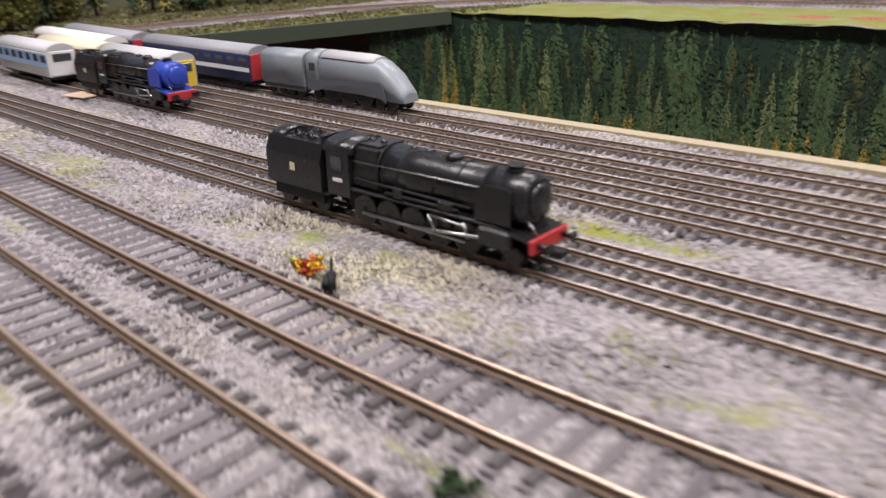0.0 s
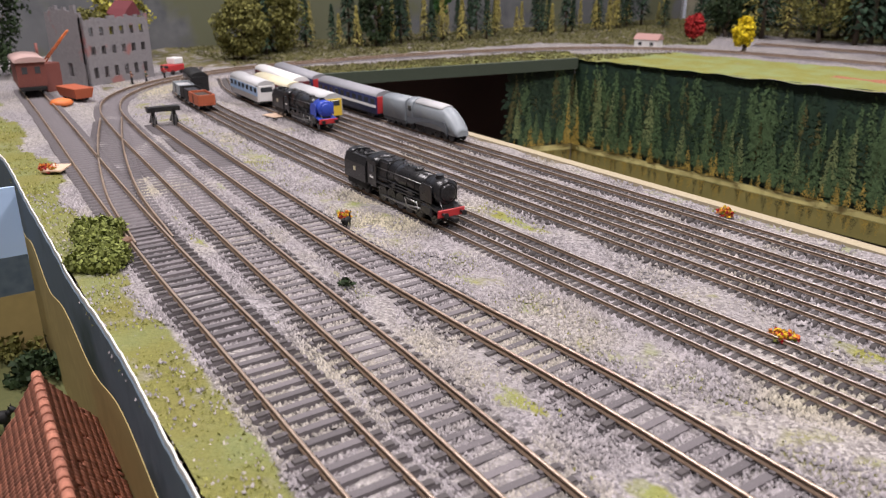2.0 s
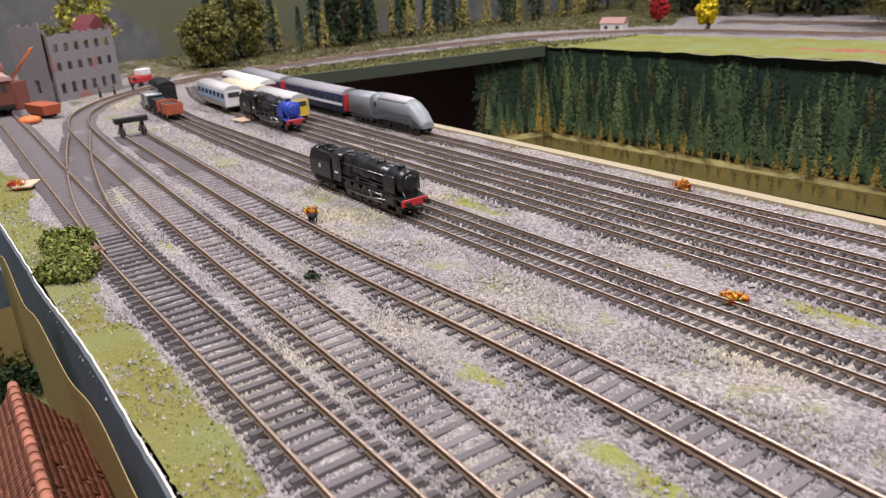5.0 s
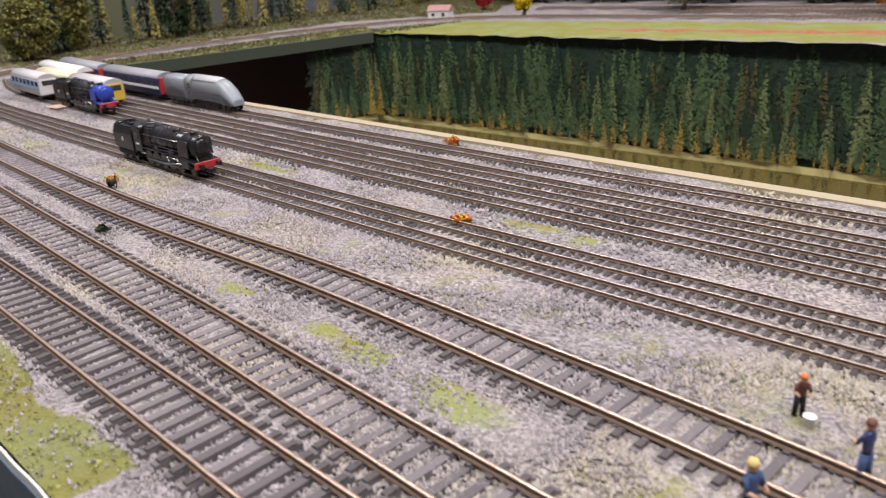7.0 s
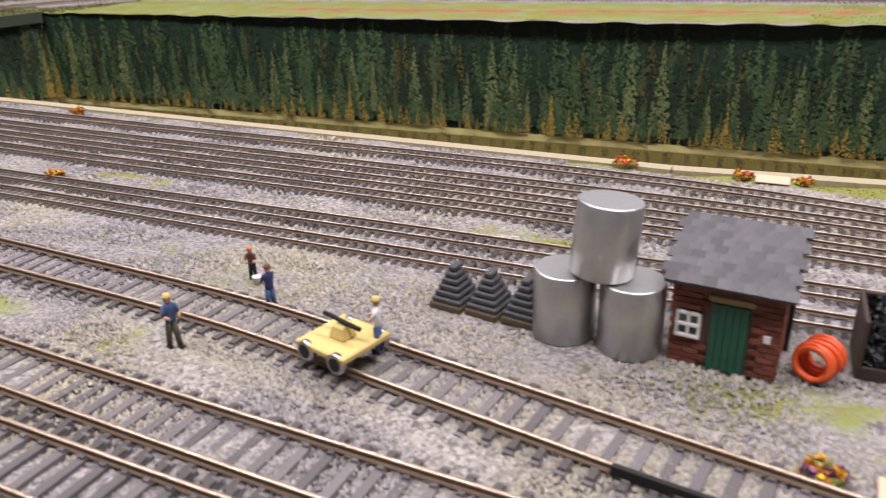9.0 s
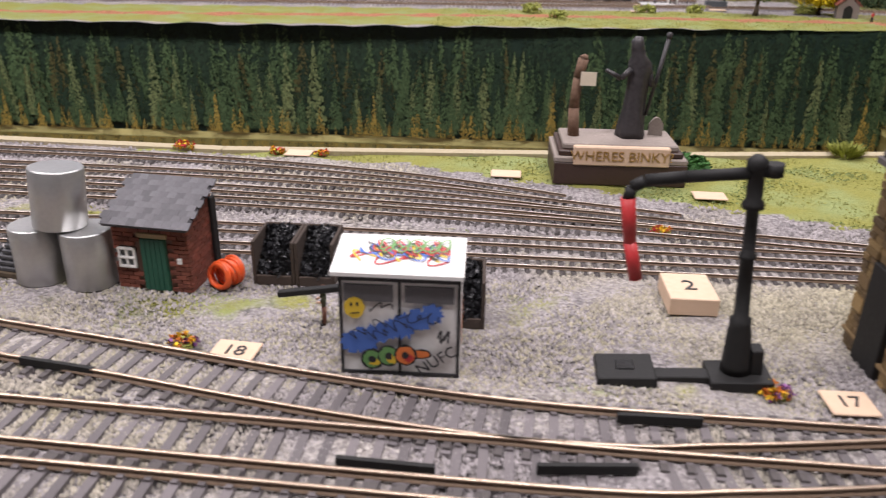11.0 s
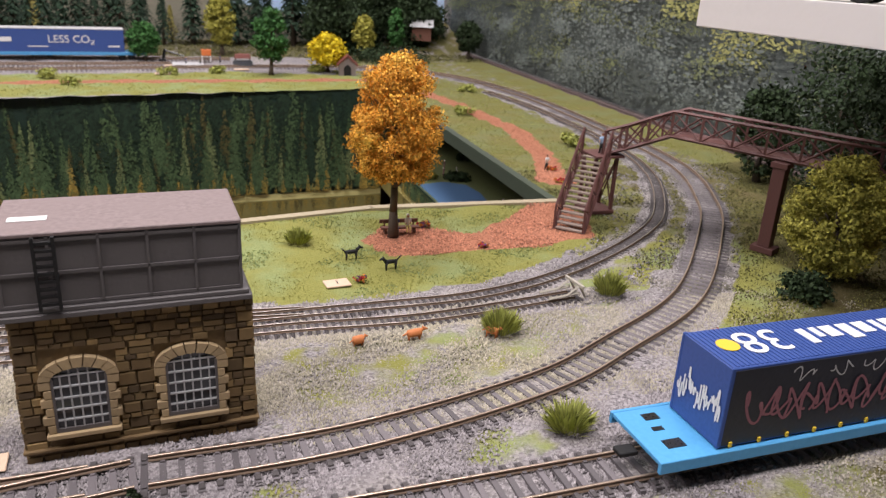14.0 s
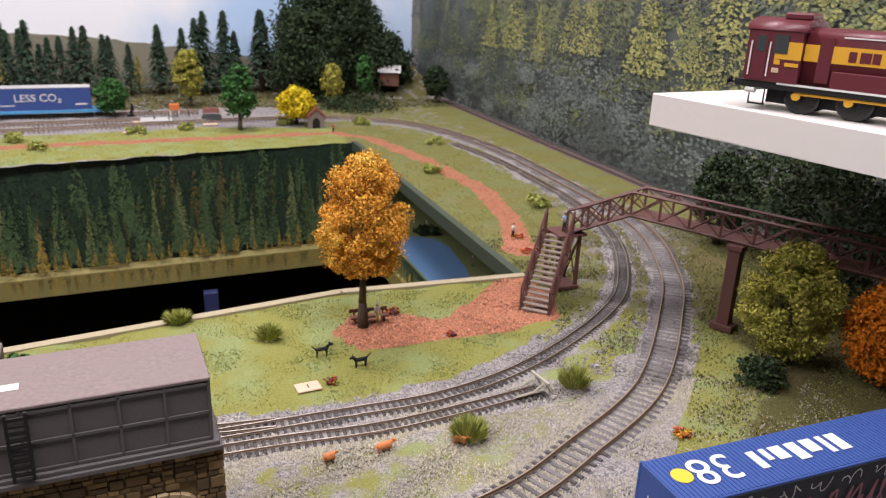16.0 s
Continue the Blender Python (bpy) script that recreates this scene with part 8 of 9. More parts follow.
# tiny figures of stone and weeds on the ballast
for i, (x, y) in enumerate(((0.332, 0.117), (1.072, 0.087))):
    bush(pose(x, y, 0), 0.007, 0.004, DARK_L, "dark dead weed on the ballast", 90 + i, 8, 14, 0.0011, "weed")

# conifers and trees before the backdrop
rr = np.random.default_rng(77)
for i in range(84):
    x = -0.62 + 2.15 * (i + rr.random()) / 84
    y = 1.5 + 0.09 * rr.random()
    gold = rr.random() < 0.22
    h = (0.06 + 0.05 * rr.random()) if gold else (0.1 + 0.08 * rr.random())
    conifer(pose(x, y, 0, 0, 0, rr.random() * 360), h, h * 0.55, FIR_G if gold else FIR, "golden larch before the backdrop" if gold else "dark model fir before the backdrop", 200 + i, 620)
for i in range(64):
    y = 0.42 + 1.0 * (i + rr.random()) / 64
    x = -0.54 - 0.16 * rr.random()
    gold = rr.random() < 0.55
    h = (0.045 + 0.04 * rr.random()) if gold else (0.07 + 0.08 * rr.random())
    conifer(pose(x, y, 0, 0, 0, rr.random() * 360), h, h * 0.34, FIR_G if gold else FIR, "golden larch before the backdrop" if gold else "dark model fir before the backdrop", 300 + i, 420)
broad_tree(pose(-0.505, 0.385, 0), 0.08, 0.07, 0.012, OLIVE_L, "big rounded olive tree near the ruin", 401, 120, 50, 0.0026)
broad_tree(pose(-0.58, 0.46, 0), 0.1, 0.09, 0.01, OLIVE_L, "big dark olive tree behind the ruin", 402, 120, 45, 0.003)
broad_tree(pose(-0.62, 0.25, 0), 0.14, 0.07, 0.01, LIME, "tall pale green tree behind the ruin", 403, 90, 45, 0.003)
broad_tree(pose(-0.5, 0.06, 0), 0.16, 0.1, 0.01, DARK_L, "tall dark tree beside the ruin", 404, 90, 45, 0.003)
broad_tree(pose(-0.56, 0.64, 0), 0.15, 0.055, 0.005, DARK_L, "tall dark cypress on the far bank", 405, 90, 40, 0.003)
broad_tree(pose(-0.6, 0.8, 0), 0.135, 0.045, 0.05, GREEN_L, "slender bright green tree", 406, 60, 40, 0.003)
for x, y, h, w, m, lb in ((-0.3, 1.13, 0.045, 0.03, RED_L, "small red-leaved tree across the table"), (-0.14, 1.045, 0.05, 0.03, YELLOW_L, "small bright yellow tree across the table"), (0.02, 1.3, 0.12, 0.1, GREEN_L, "bright green tree across the table"), (0.09, 1.16, 0.11, 0.12, OLIVE_L, "wide olive-brown tree across the table"),
                          (-0.33, 1.26, 0.1, 0.08, DARK_L, "dark tree across the table"), (-0.17, 1.3, 0.13, 0.1, OLIVE_L, "tall olive tree across the table"), (0.26, 1.3, 0.12, 0.1, DARK_L, "dark tree across the table"), (0.4, 1.12, 0.09, 0.07, ORANGE_L, "orange tree across the table"), (0.62, 1.3, 0.1, 0.09, GREEN_L, "green tree across the table"),
                          (1.25, 1.117, 0.1, 0.05, GREEN_L, "slim green tree on the far lawn"), (1.349, 1.152, 0.058, 0.06, YELLOW_L, "round bright yellow tree on the far lawn"), (1.19, 1.36, 0.1, 0.05, LIME, "yellow-green tree by the far track"), (1.056, 1.272, 0.06, 0.05, GREEN_L, "green tree beside the blue wagon"),
                          (1.43, 1.44, 0.15, 0.12, DARK_L, "large dark green tree on the knoll"), (1.52, 1.5, 0.2, 0.14, DARK_L, "large dark green tree on the knoll"), (1.6, 1.47, 0.11, 0.1, DARK_L, "large dark tree on the knoll"), (1.46, 1.54, 0.21, 0.13, DARK_L, "large dark tree on the knoll"), (1.55, 1.57, 0.19, 0.13, DARK_L, "large dark tree on the knoll"), (1.68, 1.35, 0.07, 0.05, DARK_L, "dark tree by the woodland mural"),
                          (1.46, 1.35, 0.075, 0.04, LIME, "slim lime-green tree on the knoll"), (1.53, 1.37, 0.09, 0.03, GREEN_L, "slim green tree on the knoll")):
    knoll = "knoll" in lb and m is DARK_L
    broad_tree(pose(x, y, 0), h * (1.1 if knoll else 1), w * (1.25 if knoll else 1), h * (0.05 if knoll else 0.25), m, lb, int(1000 * (x + 2)) + 7, 190 if knoll else 100, 55 if knoll else 45, 0.0038 if knoll else 0.0026)
for i in range(80):
    x = -0.5 + 1.45 * (i + rr.random()) / 80
    y = 1.28 + 0.2 * rr.random()
    h = 0.09 + 0.11 * rr.random()
    conifer(pose(x, y, 0, 0, 0, rr.random() * 360), h, h * 0.42, FIR if rr.random() < 0.75 else FIR_G, "dark model fir across the table", 600 + i, 420, "far fir wood")
# hedge and hut on the knoll
bush(pose(1.5, 1.3, 0.0), 0.16, 0.018, DARK_L, "long low dark hedge", 95, 60, 40, 0.0025, "hedge")
t = thing("garden_hut", pose(1.6, 1.42, 0.028, 0, 0, -20), "small brown garden hut with grey roof", "hut")
part("wall", bm_box(-0.02, 0.02, -0.015, 0.015, 0, 0.028), BROWNCLOTH, t)
bm = bmesh.new()
prism(bm, [(-0.02, 0.028), (0.02, 0.028), (0, 0.042)], -0.024, 0.024, axis="x")
part("roof", bm, LGREY, t)


# ---- across the table ----
STONEGREY = shade("chapel_stone", (0.24, 0.2, 0.19), (0.18, 0.15, 0.14), 0.85)
t = thing("chapel", pose(1.374, 1.108, 0, 0, 0, -10), "small stone lychgate chapel with dark doorway", "chapel")
bm = bmesh.new()
prism(bm, [(-0.014, 0), (0.014, 0), (0.014, 0.018), (0, 0.03), (-0.014, 0.018)], 0, 0.022)
part("wall", bm, STONEGREY, t)
bm = bmesh.new()
prism(bm, arch_outline(0, 0.012, 0, 0.013, 0.005), -0.0006, 0.001)
part("door", bm, BLACK_DULL, t)
for s in (-1, 1):
    bm = bmesh.new()
    prism(bm, [(0, 0.031), (s * 0.0165, 0.0165), (s * 0.0175, 0.018), (0, 0.034)], -0.002, 0.024)
    part("roof", bm, BAUX, t)
# blue container train
t = thing("far_container_wagon", pose(0.87, 1.272, 0, 0, 0, 4), "long blue container wagon with white lettering", "wagon")
part("deck", bm_box(-0.1, 0.19, -0.017, 0.017, 0.009, 0.014), SKYBLUE, t)
c_ = part("container", bm_box(-0.1, 0.155, -0.0165, 0.0165, 0.014, 0.05), CBLUE, t)
part("roof_edge", bm_box(-0.1, 0.155, -0.0168, 0.0168, 0.05, 0.0515), LGREY, c_)
letters("slogan", "LESS CO\u2082", 0.017, Matrix.Translation((0.075, -0.0169, 0.034)) @ Matrix.Rotation(math.pi / 2, 4, "X"), WHITE, c_)
for x0, x1, z0, z1 in ((0.01, 0.04, 0.022, 0.0235), (-0.045, -0.012, 0.03, 0.037), (0.13, 0.148, 0.022, 0.0245)):
    part("lettering_bar", bm_box(x0, x1, -0.0169, -0.0164, z0, z1, soft=0), WHITE, c_)
for x in (-0.08, -0.065, 0.15, 0.165):
    for s in (-1, 1):
        wheel(t, x, s * 0.0085, 0.006, spokes=6)
coach(pose(0.66, 1.262, 0.003, 0, 0, 4), 0.2, "purple and white carriage across the table", shade("violet_enamel", (0.16, 0.07, 0.25), (0.12, 0.05, 0.2), 0.45), WHITE, WHITE, LGREY, WHITE, W=0.03)
# loading yard with crane and huts
t = thing("loading_crane", pose(1.085, 1.27, 0), "small black loading crane by the far track", "crane")
bm = bmesh.new()
bar(bm, (0, 0, 0), (0.005, 0, 0.02), 0.0025)
bar(bm, (0.004, 0, 0.018), (0.035, 0, 0.008), 0.0015)
part("jib", bm, BLACK, t)
part("base", bm_box(-0.006, 0.006, -0.005, 0.005, 0, 0.004), BLACK, t)
t = thing("orange_stall", pose(1.157, 1.262, 0), "small orange-topped stall in the far yard", "stall")
part("top", bm_box(-0.008, 0.008, -0.006, 0.006, 0.011, 0.021), ORANGE, t)
for s in (-1, 1):
    part("leg", bm_box(s * 0.007 - 0.0008, s * 0.007 + 0.0008, -0.005, 0.005, 0, 0.011), WHITE, t)
tagged(solid("concrete_pad", bm_box(1.1, 1.15, 1.2, 1.235, 0, 0.003), LGREY), "pale grey concrete pad in the far yard", "slab")
t = thing("canopied_bench", pose(1.214, 1.21, 0), "dark seat with a red canopy in the far yard", "seat")
part("bench", bm_box(-0.016, 0.016, -0.006, 0.006, 0, 0.01), DGREY, t)
part("canopy", bm_box(-0.014, 0.014, -0.007, 0.007, 0.014, 0.021, taper=0.002), BAUX, t)
for s in (-1, 1):
    part("pole", bm_box(s * 0.012 - 0.0007, s * 0.012 + 0.0007, -0.0007, 0.0007, 0.01, 0.014, soft=0), BLACK, t)
for x, y in ((1.1, 1.205), (1.208, 1.166), (1.085, 1.115)):
    wood_tag(x, y, 0, 0.024, 0.014, 0.001, "", "plain wooden tag on the far verge")
for x, y, top in ((1.122, 1.22, DENIM), (1.145, 1.215, OLIVE), (1.395, 1.075, RED), (1.18, 1.26, DENIM)):
    toy(pose(x, y, 0, 0, 0, 30 * x * 10), 0.014, top, BLACK_DULL, BROWNCLOTH, "tiny toy figure in the far yard", group="far toy people")
t = thing("white_cottage", pose(-0.275, 0.985, 0, 0, 0, 15), "small white cottage with red roof across the table", "cottage")
part("wall", bm_box(-0.02, 0.02, -0.01, 0.01, 0, 0.014), WHITE, t)
bm = bmesh.new()
prism(bm, [(-0.012, 0.014), (0.012, 0.014), (0, 0.023)], -0.022, 0.022, axis="x")
part("roof", bm, shade("pinkish_roof", (0.42, 0.25, 0.22), (0.35, 0.2, 0.18), 0.8), t)
for s in (-1, 1):
    part("window", bm_box(s * 0.01 - 0.003, s * 0.01 + 0.003, -0.0105, -0.0098, 0.005, 0.01, soft=0), GLASS, t)

# the pond below the right-hand bank
WATER = bpy.data.materials.new("pond_water")
WATER.use_nodes = True
w_p = WATER.node_tree.nodes["Principled BSDF"]
w_p.inputs["Base Color"].default_value, w_p.inputs["Roughness"].default_value = (0.13, 0.24, 0.42, 1), 0.08
w_n = WATER.node_tree.nodes.new("ShaderNodeTexNoise")
w_n.inputs["Scale"].default_value = 60
w_b = WATER.node_tree.nodes.new("ShaderNodeBump")
w_b.inputs["Strength"].default_value, w_b.inputs["Distance"].default_value = 0.08, 0.001
WATER.node_tree.links.new(w_n.outputs["Fac"], w_b.inputs["Height"])
WATER.node_tree.links.new(w_b.outputs[0], w_p.inputs["Normal"])
BANK = shade("mossy_bank", (0.1, 0.125, 0.04), (0.19, 0.21, 0.08), 0.95, grain=300, big=30, bump=0.5)
tagged(solid("pond_bank", bm_box(1.4085, 1.715, 0.46, 1.3, POND_Z - 0.012, POND_Z, soft=0), BANK), "mossy lower board round the pond", "ground", kind="structure")
bm = bmesh.new()
pts = [(1.412, 0.56), (1.44, 0.56), (1.458, 0.62), (1.472, 0.68), (1.482, 0.76), (1.476, 0.8), (1.45, 0.82), (1.412, 0.81)]
prism(bm, pts, POND_Z + 0.0002, POND_Z + 0.0015, axis="z")
tagged(solid("pond_water", bm, WATER), "still deep blue pond water", "water", kind="structure")
tagged(solid("panel_right", bm_box(1.715, 1.725, 0.1, 1.62, -0.41, -0.002, soft=0), DARKWOOD), "black panel under the right-hand board", "panel", kind="structure")
tagged(solid("panel_back", bm_box(-0.75, 1.715, 1.61, 1.62, -0.41, -0.002, soft=0), DARKWOOD), "black panel under the far board", "panel", kind="structure")
tagged(solid("board_right", bm_box(1.415, 1.71, 0.42, 1.6, -0.02, -0.004, soft=0), DARKWOOD), "dark underside of the right-hand board", "board", kind="structure")
for x, y in ((1.56, 0.77), (1.6, 1.05), (1.6, 0.64)):
    tagged(solid("timber_leg", bm_box(x, x + 0.012, y, y + 0.012, POND_Z, -0.02), TIMBER), "dark timber leg under the board", "leg")
for i, (x, y) in enumerate(((1.475, 0.83), (1.43, 0.85), (1.53, 0.93), (1.57, 0.88), (1.56, 0.81), (1.6, 1.0))):
    bush(pose(x, y, POND_Z), 0.035, 0.014, TUFT if i % 2 else DARK_L, "mossy shrub on the pond's bank", 500 + i, 20, 30, 0.003)
for x, y, m in ((1.475, 0.89, PINK), (1.46, 0.85, PINK), (1.48, 0.85, WHITE), (1.485, 0.69, PINK)):
    toy(pose(x, y, POND_Z), 0.014, m, m, WHITE, "tiny toy figure on the pond's bank", group="pond figures")
# blue frame post and red cables in the dark below
tagged(solid("frame_post", bm_box(1.165, 1.185, 0.93, 0.945, -0.41, -0.205), NAVY), "dark blue steel frame post", "post")

# ---- the ruined mill ----
RUIN = shade("ruin_plaster", (0.25, 0.235, 0.24), (0.17, 0.16, 0.165), 0.9, grain=300, big=60, bump=0.3, c=(0.28, 0.13, 0.12), cmix=(0.6, 0.68))


def pierced_wall(bm, width, height, thick, cols, rows, jag, m, seed):
    """A wall panel with window openings and a broken top."""
    rng = random.Random(seed)
    xs, zs = sorted({0, width, *[v for c in cols for v in c]}), sorted({0, height, *[v for r in rows for v in r]})
    for a, b in zip(xs, xs[1:]):
        for c, d in zip(zs, zs[1:]):
            hole = any(a >= p - 1e-6 and b <= q + 1e-6 for p, q in cols) and any(c >= p - 1e-6 and d <= q + 1e-6 for p, q in rows)
            if hole:
                continue
            k = max(1, int((b - a) / 0.004)) if d == height else 1
            for i in range(k):
                x0, x1 = a + (b - a) * i / k, a + (b - a) * (i + 1) / k
                top = d - (rng.random() * jag if d == height else 0)
                vs = box(bm, x0, x1, 0, thick, c, top)
                for v in vs:
                    v.co = m @ v.co


t = thing("ruined_mill", pose(0, 0, 0), "roofless grey plastered mill ruin with empty windows", "ruin")
ang = math.atan2(0.098, -0.049)
m_f = Matrix.Translation((-0.35, 0.146, 0)) @ Matrix.Rotation(ang, 4, "Z") @ Matrix.Diagonal((0.84, 0.8, 0.76, 1))
m_s = Matrix.Translation((-0.35, 0.146, 0)) @ Matrix.Rotation(ang + math.pi / 2, 4, "Z") @ Matrix.Diagonal((0.8, 0.84, 0.76, 1))
cols = [(0.011 + i * 0.0165, 0.0178 + i * 0.0165) for i in range(6)]
bm = bmesh.new()
pierced_wall(bm, 0.11, 0.099, 0.004, cols, [(0.01, 0.026), (0.044, 0.056), (0.071, 0.083)], 0.006, m_f, 1)
part("front_wall", bm, RUIN, t)
bm = bmesh.new()
pierced_wall(bm, 0.075, 0.116, 0.004, [(0.03, 0.04)], [(0.012, 0.032)], 0.012, m_s @ Matrix.Translation((0, -0.004, 0)), 2)
part("gable_wall", bm, RUIN, t)
bm = bmesh.new()
pierced_wall(bm, 0.07, 0.08, 0.004, [(0.02, 0.03), (0.045, 0.055)], [(0.012, 0.026), (0.04, 0.052)], 0.02, m_f @ Matrix.Translation((0.11, 0.004, 0)) @ Matrix.Rotation(math.pi / 2, 4, "Z"), 3)
part("far_wall", bm, RUIN, t)
bm = bmesh.new()
pierced_wall(bm, 0.11, 0.075, 0.004, [], [], 0.03, m_f @ Matrix.Translation((0, 0.066, 0)), 4)
part("rear_wall", bm, RUIN, t)
bm = bmesh.new()
prism(bm, [(0.075, 0.092), (0.108, 0.097), (0.098, 0.118), (0.086, 0.106)], 0.01, 0.05)
for v in bm.verts:
    v.co = m_f @ v.co
part("roof_remnant", bm, shade("old_red_roof", (0.16, 0.03, 0.035), (0.11, 0.025, 0.03), 0.8), t)
bm = bmesh.new()
box(bm, 0.004, 0.106, 0.004, 0.066, 0, 0.002)
for v in bm.verts:
    v.co = m_f @ v.co
part("floor", bm, DARKWOOD, t)
o = bush(m_f @ pose(0.045, 0.035, 0.08), 0.06, 0.035, OLIVE_L, "green creeper growing in the ruin", 520, 26, 40, 0.0025)
t = thing("red_truck", pose(-0.405, 0.255, 0, 0, 0, -60), "small red and white lorry beside the ruin", "lorry")
part("body", bm_box(-0.013, 0.013, -0.008, 0.008, 0.004, 0.012, soft=0.0008), RED, t)
part("load", bm_box(-0.013, 0.002, -0.007, 0.007, 0.012, 0.02, soft=0.0008), WHITE, t)
part("windscreen", bm_box(0.0125, 0.0135, -0.006, 0.006, 0.0085, 0.0115, soft=0), GLASS, t)
for x in (-0.008, 0.008):
    for s in (-1, 1):
        wheel(t, x, s * 0.0075, 0.003, spokes=6)
for x, y, m in ((-0.34, 0.19, BROWNCLOTH), (-0.335, 0.205, OLIVE), (-0.37, 0.235, RED)):
    toy(pose(x, y, 0, 0, 0, 40), 0.015, m, BLACK_DULL, BROWNCLOTH, "tiny toy figure outside the ruin", group="toy people at the ruin")

# ---- the lower field in front ----
FIELD = shade("lower_field_grass", (0.06, 0.07, 0.02), (0.12, 0.12, 0.04), 0.95, grain=400, big=25, bump=0.5, c=(0.1, 0.075, 0.03))
tagged(solid("lower_field", bm_box(-0.5, 0.7, -0.1, 0.02, -0.13, -0.1, soft=0), FIELD), "olive grass of the lower field", "ground", kind="structure")
tagged(solid("lower_table", bm_box(-0.5, 0.7, -0.1, 0.02, -1.0, -0.13, soft=0), DARKWOOD), "dark cabinet under the lower field", "board", kind="structure")
CARD = shade("painted_blue_hills_card", (0.07, 0.1, 0.13), (0.14, 0.18, 0.21), 0.75, grain=120, big=30, bump=0, c=(0.035, 0.06, 0.06), spec=0.2)
CARD_LOW = shade("painted_wheat_card", (0.42, 0.32, 0.13), (0.3, 0.24, 0.1), 0.75, grain=120, big=30, bump=0, spec=0.2)
TORN = shade("torn_white_paper", (0.75, 0.73, 0.68), (0.62, 0.6, 0.55), 0.8)


def torn_card():
    """The painted card along the front edge, with a torn white rim."""
    t = thing("backdrop_card", pose(0, 0, 0), "glossy painted landscape card with a torn white upper edge", "backdrop")
    rng = random.Random(9)
    xs = np.arange(-0.3, 0.62, 0.006)
    top = [0.004 + 0.0012 * math.sin(x * 40) + 0.0012 * rng.random() + (0.002 if x < 0.25 else 0) for x in xs]
    yy = [0.0215 + 0.0008 * math.sin(x * 23) for x in xs]
    for name, m, off, lo, hi in (("torn_edge", TORN, 0.0, -0.02, 0.0), ("painted_sky_sheet", CARD, -0.0008, -0.03, -0.0018), ("painted_field_sheet", CARD_LOW, -0.0012, -0.1, -0.026)):
        bm = bmesh.new()
        rows = []
        for x, z, y in zip(xs, top, yy):
            zt = z + hi if hi > -0.02 else hi + 0.004 * math.sin(x * 60)
            rows.append([bm.verts.new(c) for c in ((x, y + off, lo), (x, y + off, zt), (x, y + off + 0.0006, zt), (x, y + off + 0.0006, lo))])
        for a, b in zip(rows, rows[1:]):
            for i in range(4):
                bm.faces.new((a[i], b[i], b[(i + 1) % 4], a[(i + 1) % 4]))
        part(name, bm, m, t)
    return t


torn_card()
# picture card standing across the field
t = thing("picture_card", pose(0.1, -0.0, -0.1, 0, 0, 0), "upright printed card of sky, hills and wheat", "backdrop")
part("sky_sheet", bm_box(-0.001, 0.001, -0.04, 0.0195, 0.06, 0.106, soft=0), SKY, t)
part("hill_sheet", bm_box(-0.001, 0.0012, -0.04, 0.0193, 0.038, 0.064, soft=0), CARD, t)
part("wheat_sheet", bm_box(-0.001, 0.0014, -0.04, 0.0191, 0.0, 0.04, soft=0), CARD_LOW, t)
# tiled barn
TILE = shade("terracotta_tile", (0.46, 0.19, 0.12), (0.36, 0.135, 0.085), 0.8, grain=700, big=100, rnd=0.25)


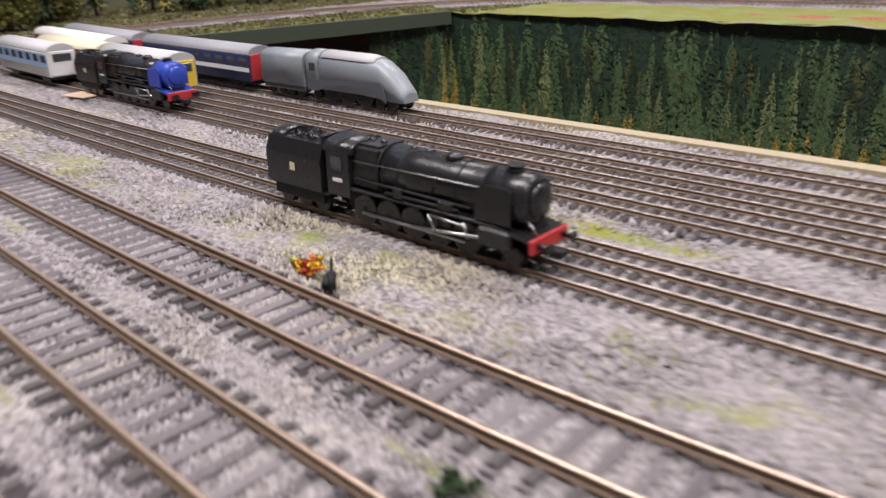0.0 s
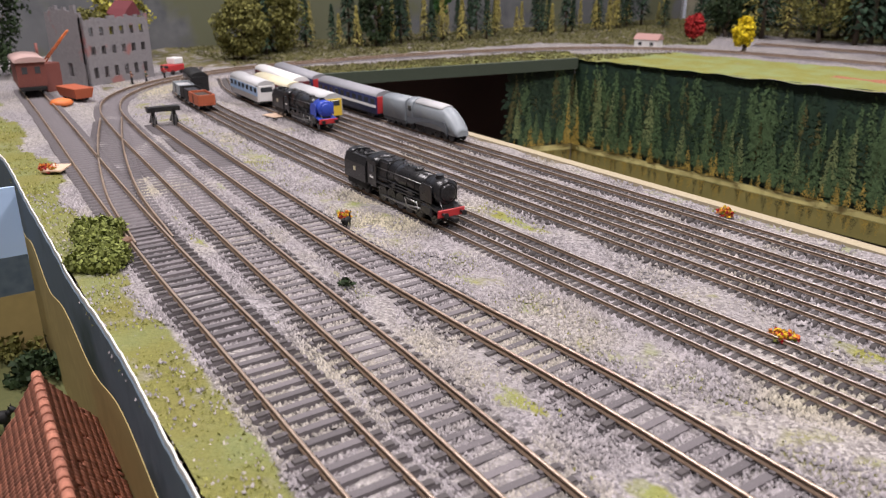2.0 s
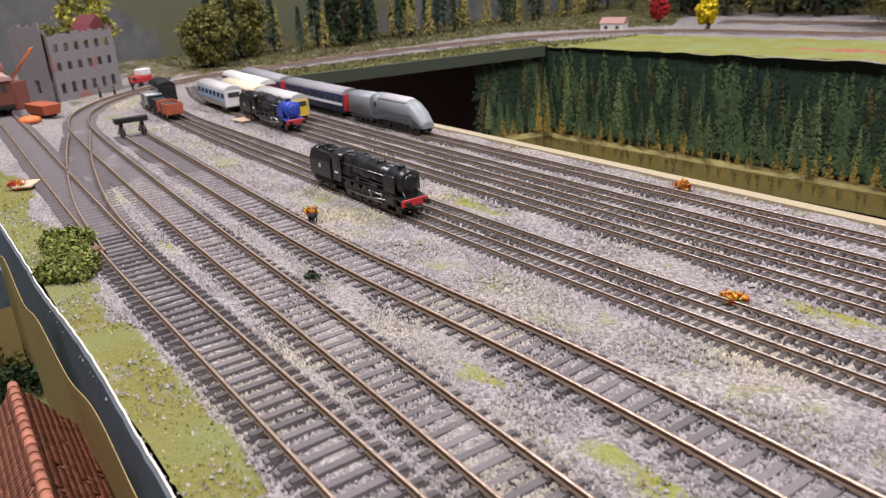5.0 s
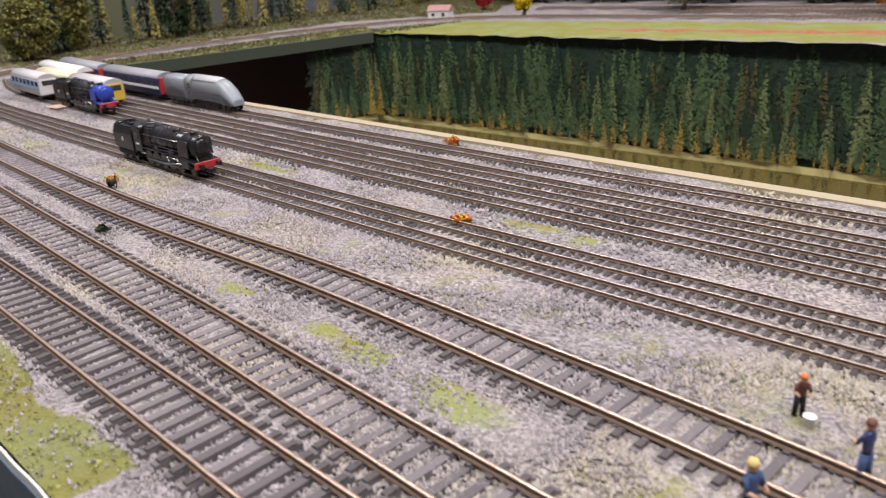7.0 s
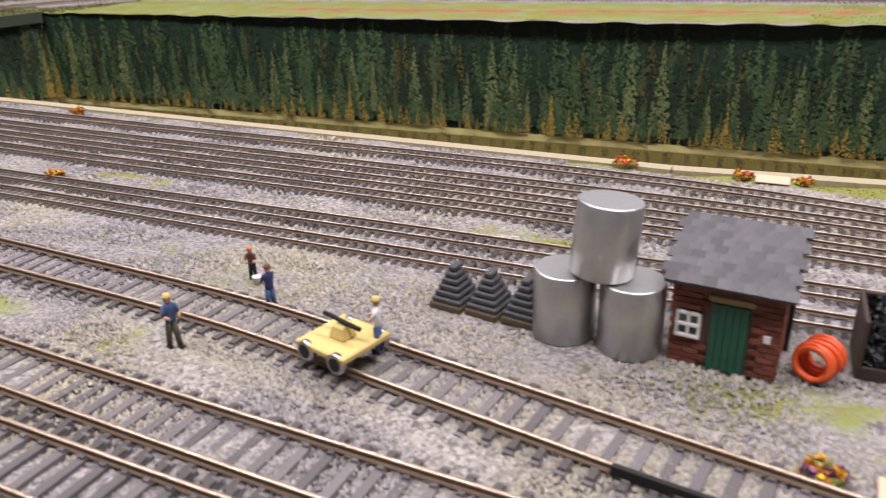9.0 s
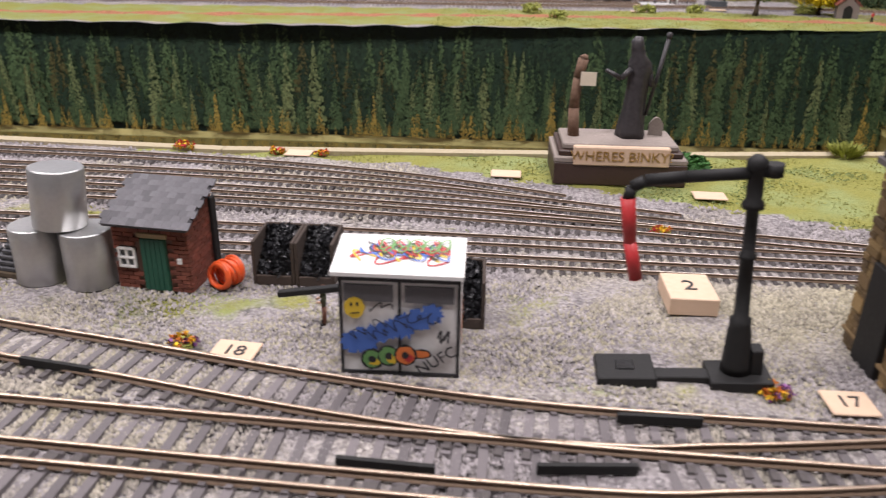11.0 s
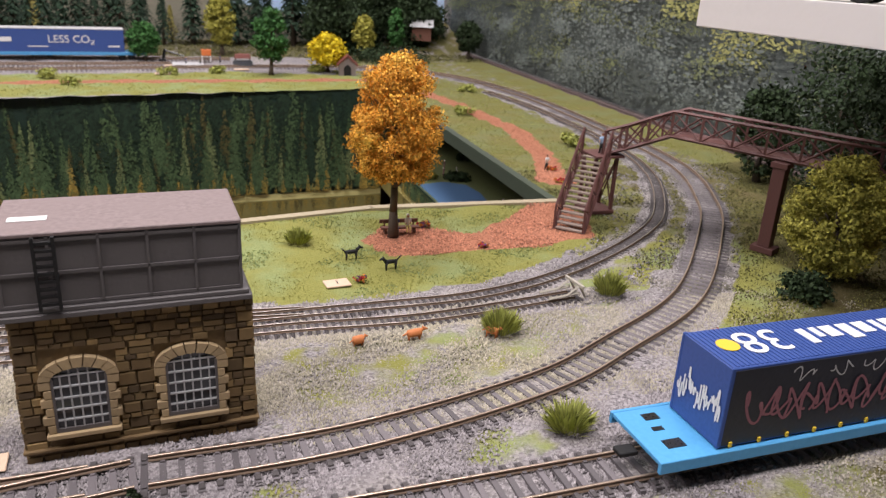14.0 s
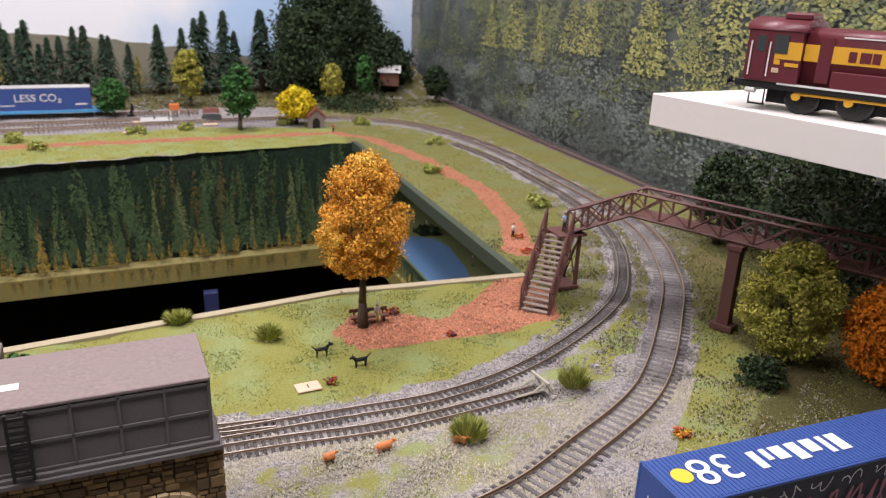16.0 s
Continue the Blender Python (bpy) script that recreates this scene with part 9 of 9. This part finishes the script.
def barn(at):
    t = thing("tiled_barn", at, "barn with a terracotta pantile roof, some tiles slipped", "barn")
    L, W, h, r = 0.14, 0.033, 0.04, 0.03
    bm = bmesh.new()
    prism(bm, [(-W / 2 + 0.003, 0), (W / 2 - 0.003, 0), (W / 2 - 0.003, h), (0, h + r - 0.003), (-W / 2 + 0.003, h)], 0, L, axis="x")
    part("wall", bm, PLINTH_L, t)
    bm = bmesh.new()
    n = 5
    vs0 = [bm.verts.new((0, 0.0024 * (i / (n - 1) - 0.5), 0.0007 * math.sin(math.pi * i / (n - 1)))) for i in range(n)]
    vs1 = [bm.verts.new((0.0046, v.co.y, v.co.z + 0.0007)) for v in vs0]
    lo = [bm.verts.new((v.co.x, v.co.y, v.co.z - 0.0006)) for v in vs1]
    for i in range(n - 1):
        bm.faces.new((vs0[i], vs0[i + 1], vs1[i + 1], vs1[i])).smooth = True
        bm.faces.new((vs1[i], vs1[i + 1], lo[i + 1], lo[i]))
    tmp = solid("tile", bm, TILE)
    me = tmp.data
    bpy.data.objects.remove(tmp)
    rng = random.Random(11)
    sl = math.hypot(W / 2 + 0.004, r)
    ang = math.atan2(r, W / 2 + 0.004)
    for s in (-1, 1):
        bm = bmesh.new()
        box(bm, 0, L, 0, sl, -0.0012, -0.0004)
        roof = part("roof", bm, TILE, t)
        roof.matrix_basis = Matrix.Translation((0, 0, h + r)) @ Matrix.Rotation(math.pi if s < 0 else 0, 4, "Z") @ (Matrix.Translation((-L, 0, 0)) if s < 0 else Matrix.Identity(4)) @ Matrix.Rotation(-ang, 4, "X")
        for j in range(9):
            for i in range(int(L / 0.0025)):
                if rng.random() < 0.02:
                    continue
                o = new("tile", me)
                o.parent = roof
                o.matrix_basis = Matrix.Translation(((i + 0.5) * 0.0025, j * 0.0040, 0.0)) @ Matrix.Rotation(math.pi / 2 + rng.uniform(-0.03, 0.03), 4, "Z")
    for i in range(22):
        bm = bmesh.new()
        tube(bm, (i * L / 22, 0, h + r + 0.0002), ((i + 0.93) * L / 22, 0, h + r + 0.0005), 0.0021, 0.0023, 8)
        part("ridge_tile", bm, TILE, t)
    return t


barn(pose(0.279, 0.001, -0.1, 0, 0, -2))
beast(pose(0.19, -0.016, -0.1, 0, 0, 60), 0.02, 0.0145, BLACK_DULL, "dark toy cow grazing in the lower field", "cow", 0.0, 1.3)
toy(pose(0.165, -0.02, -0.1), 0.016, WHITE, WHITE, WHITE, "white toy figure in the lower field", group="field figures")
for i, (x, y) in enumerate(((0.1, 0.0), (0.14, 0.01), (0.05, -0.03), (0.22, -0.03), (0.29, -0.045), (0.0, 0.0))):
    bush(pose(x, y, -0.1), 0.035, 0.022, DARK_L if i % 2 else OLIVE_L, "dark shrub in the lower field", 540 + i, 20, 35, 0.0022)
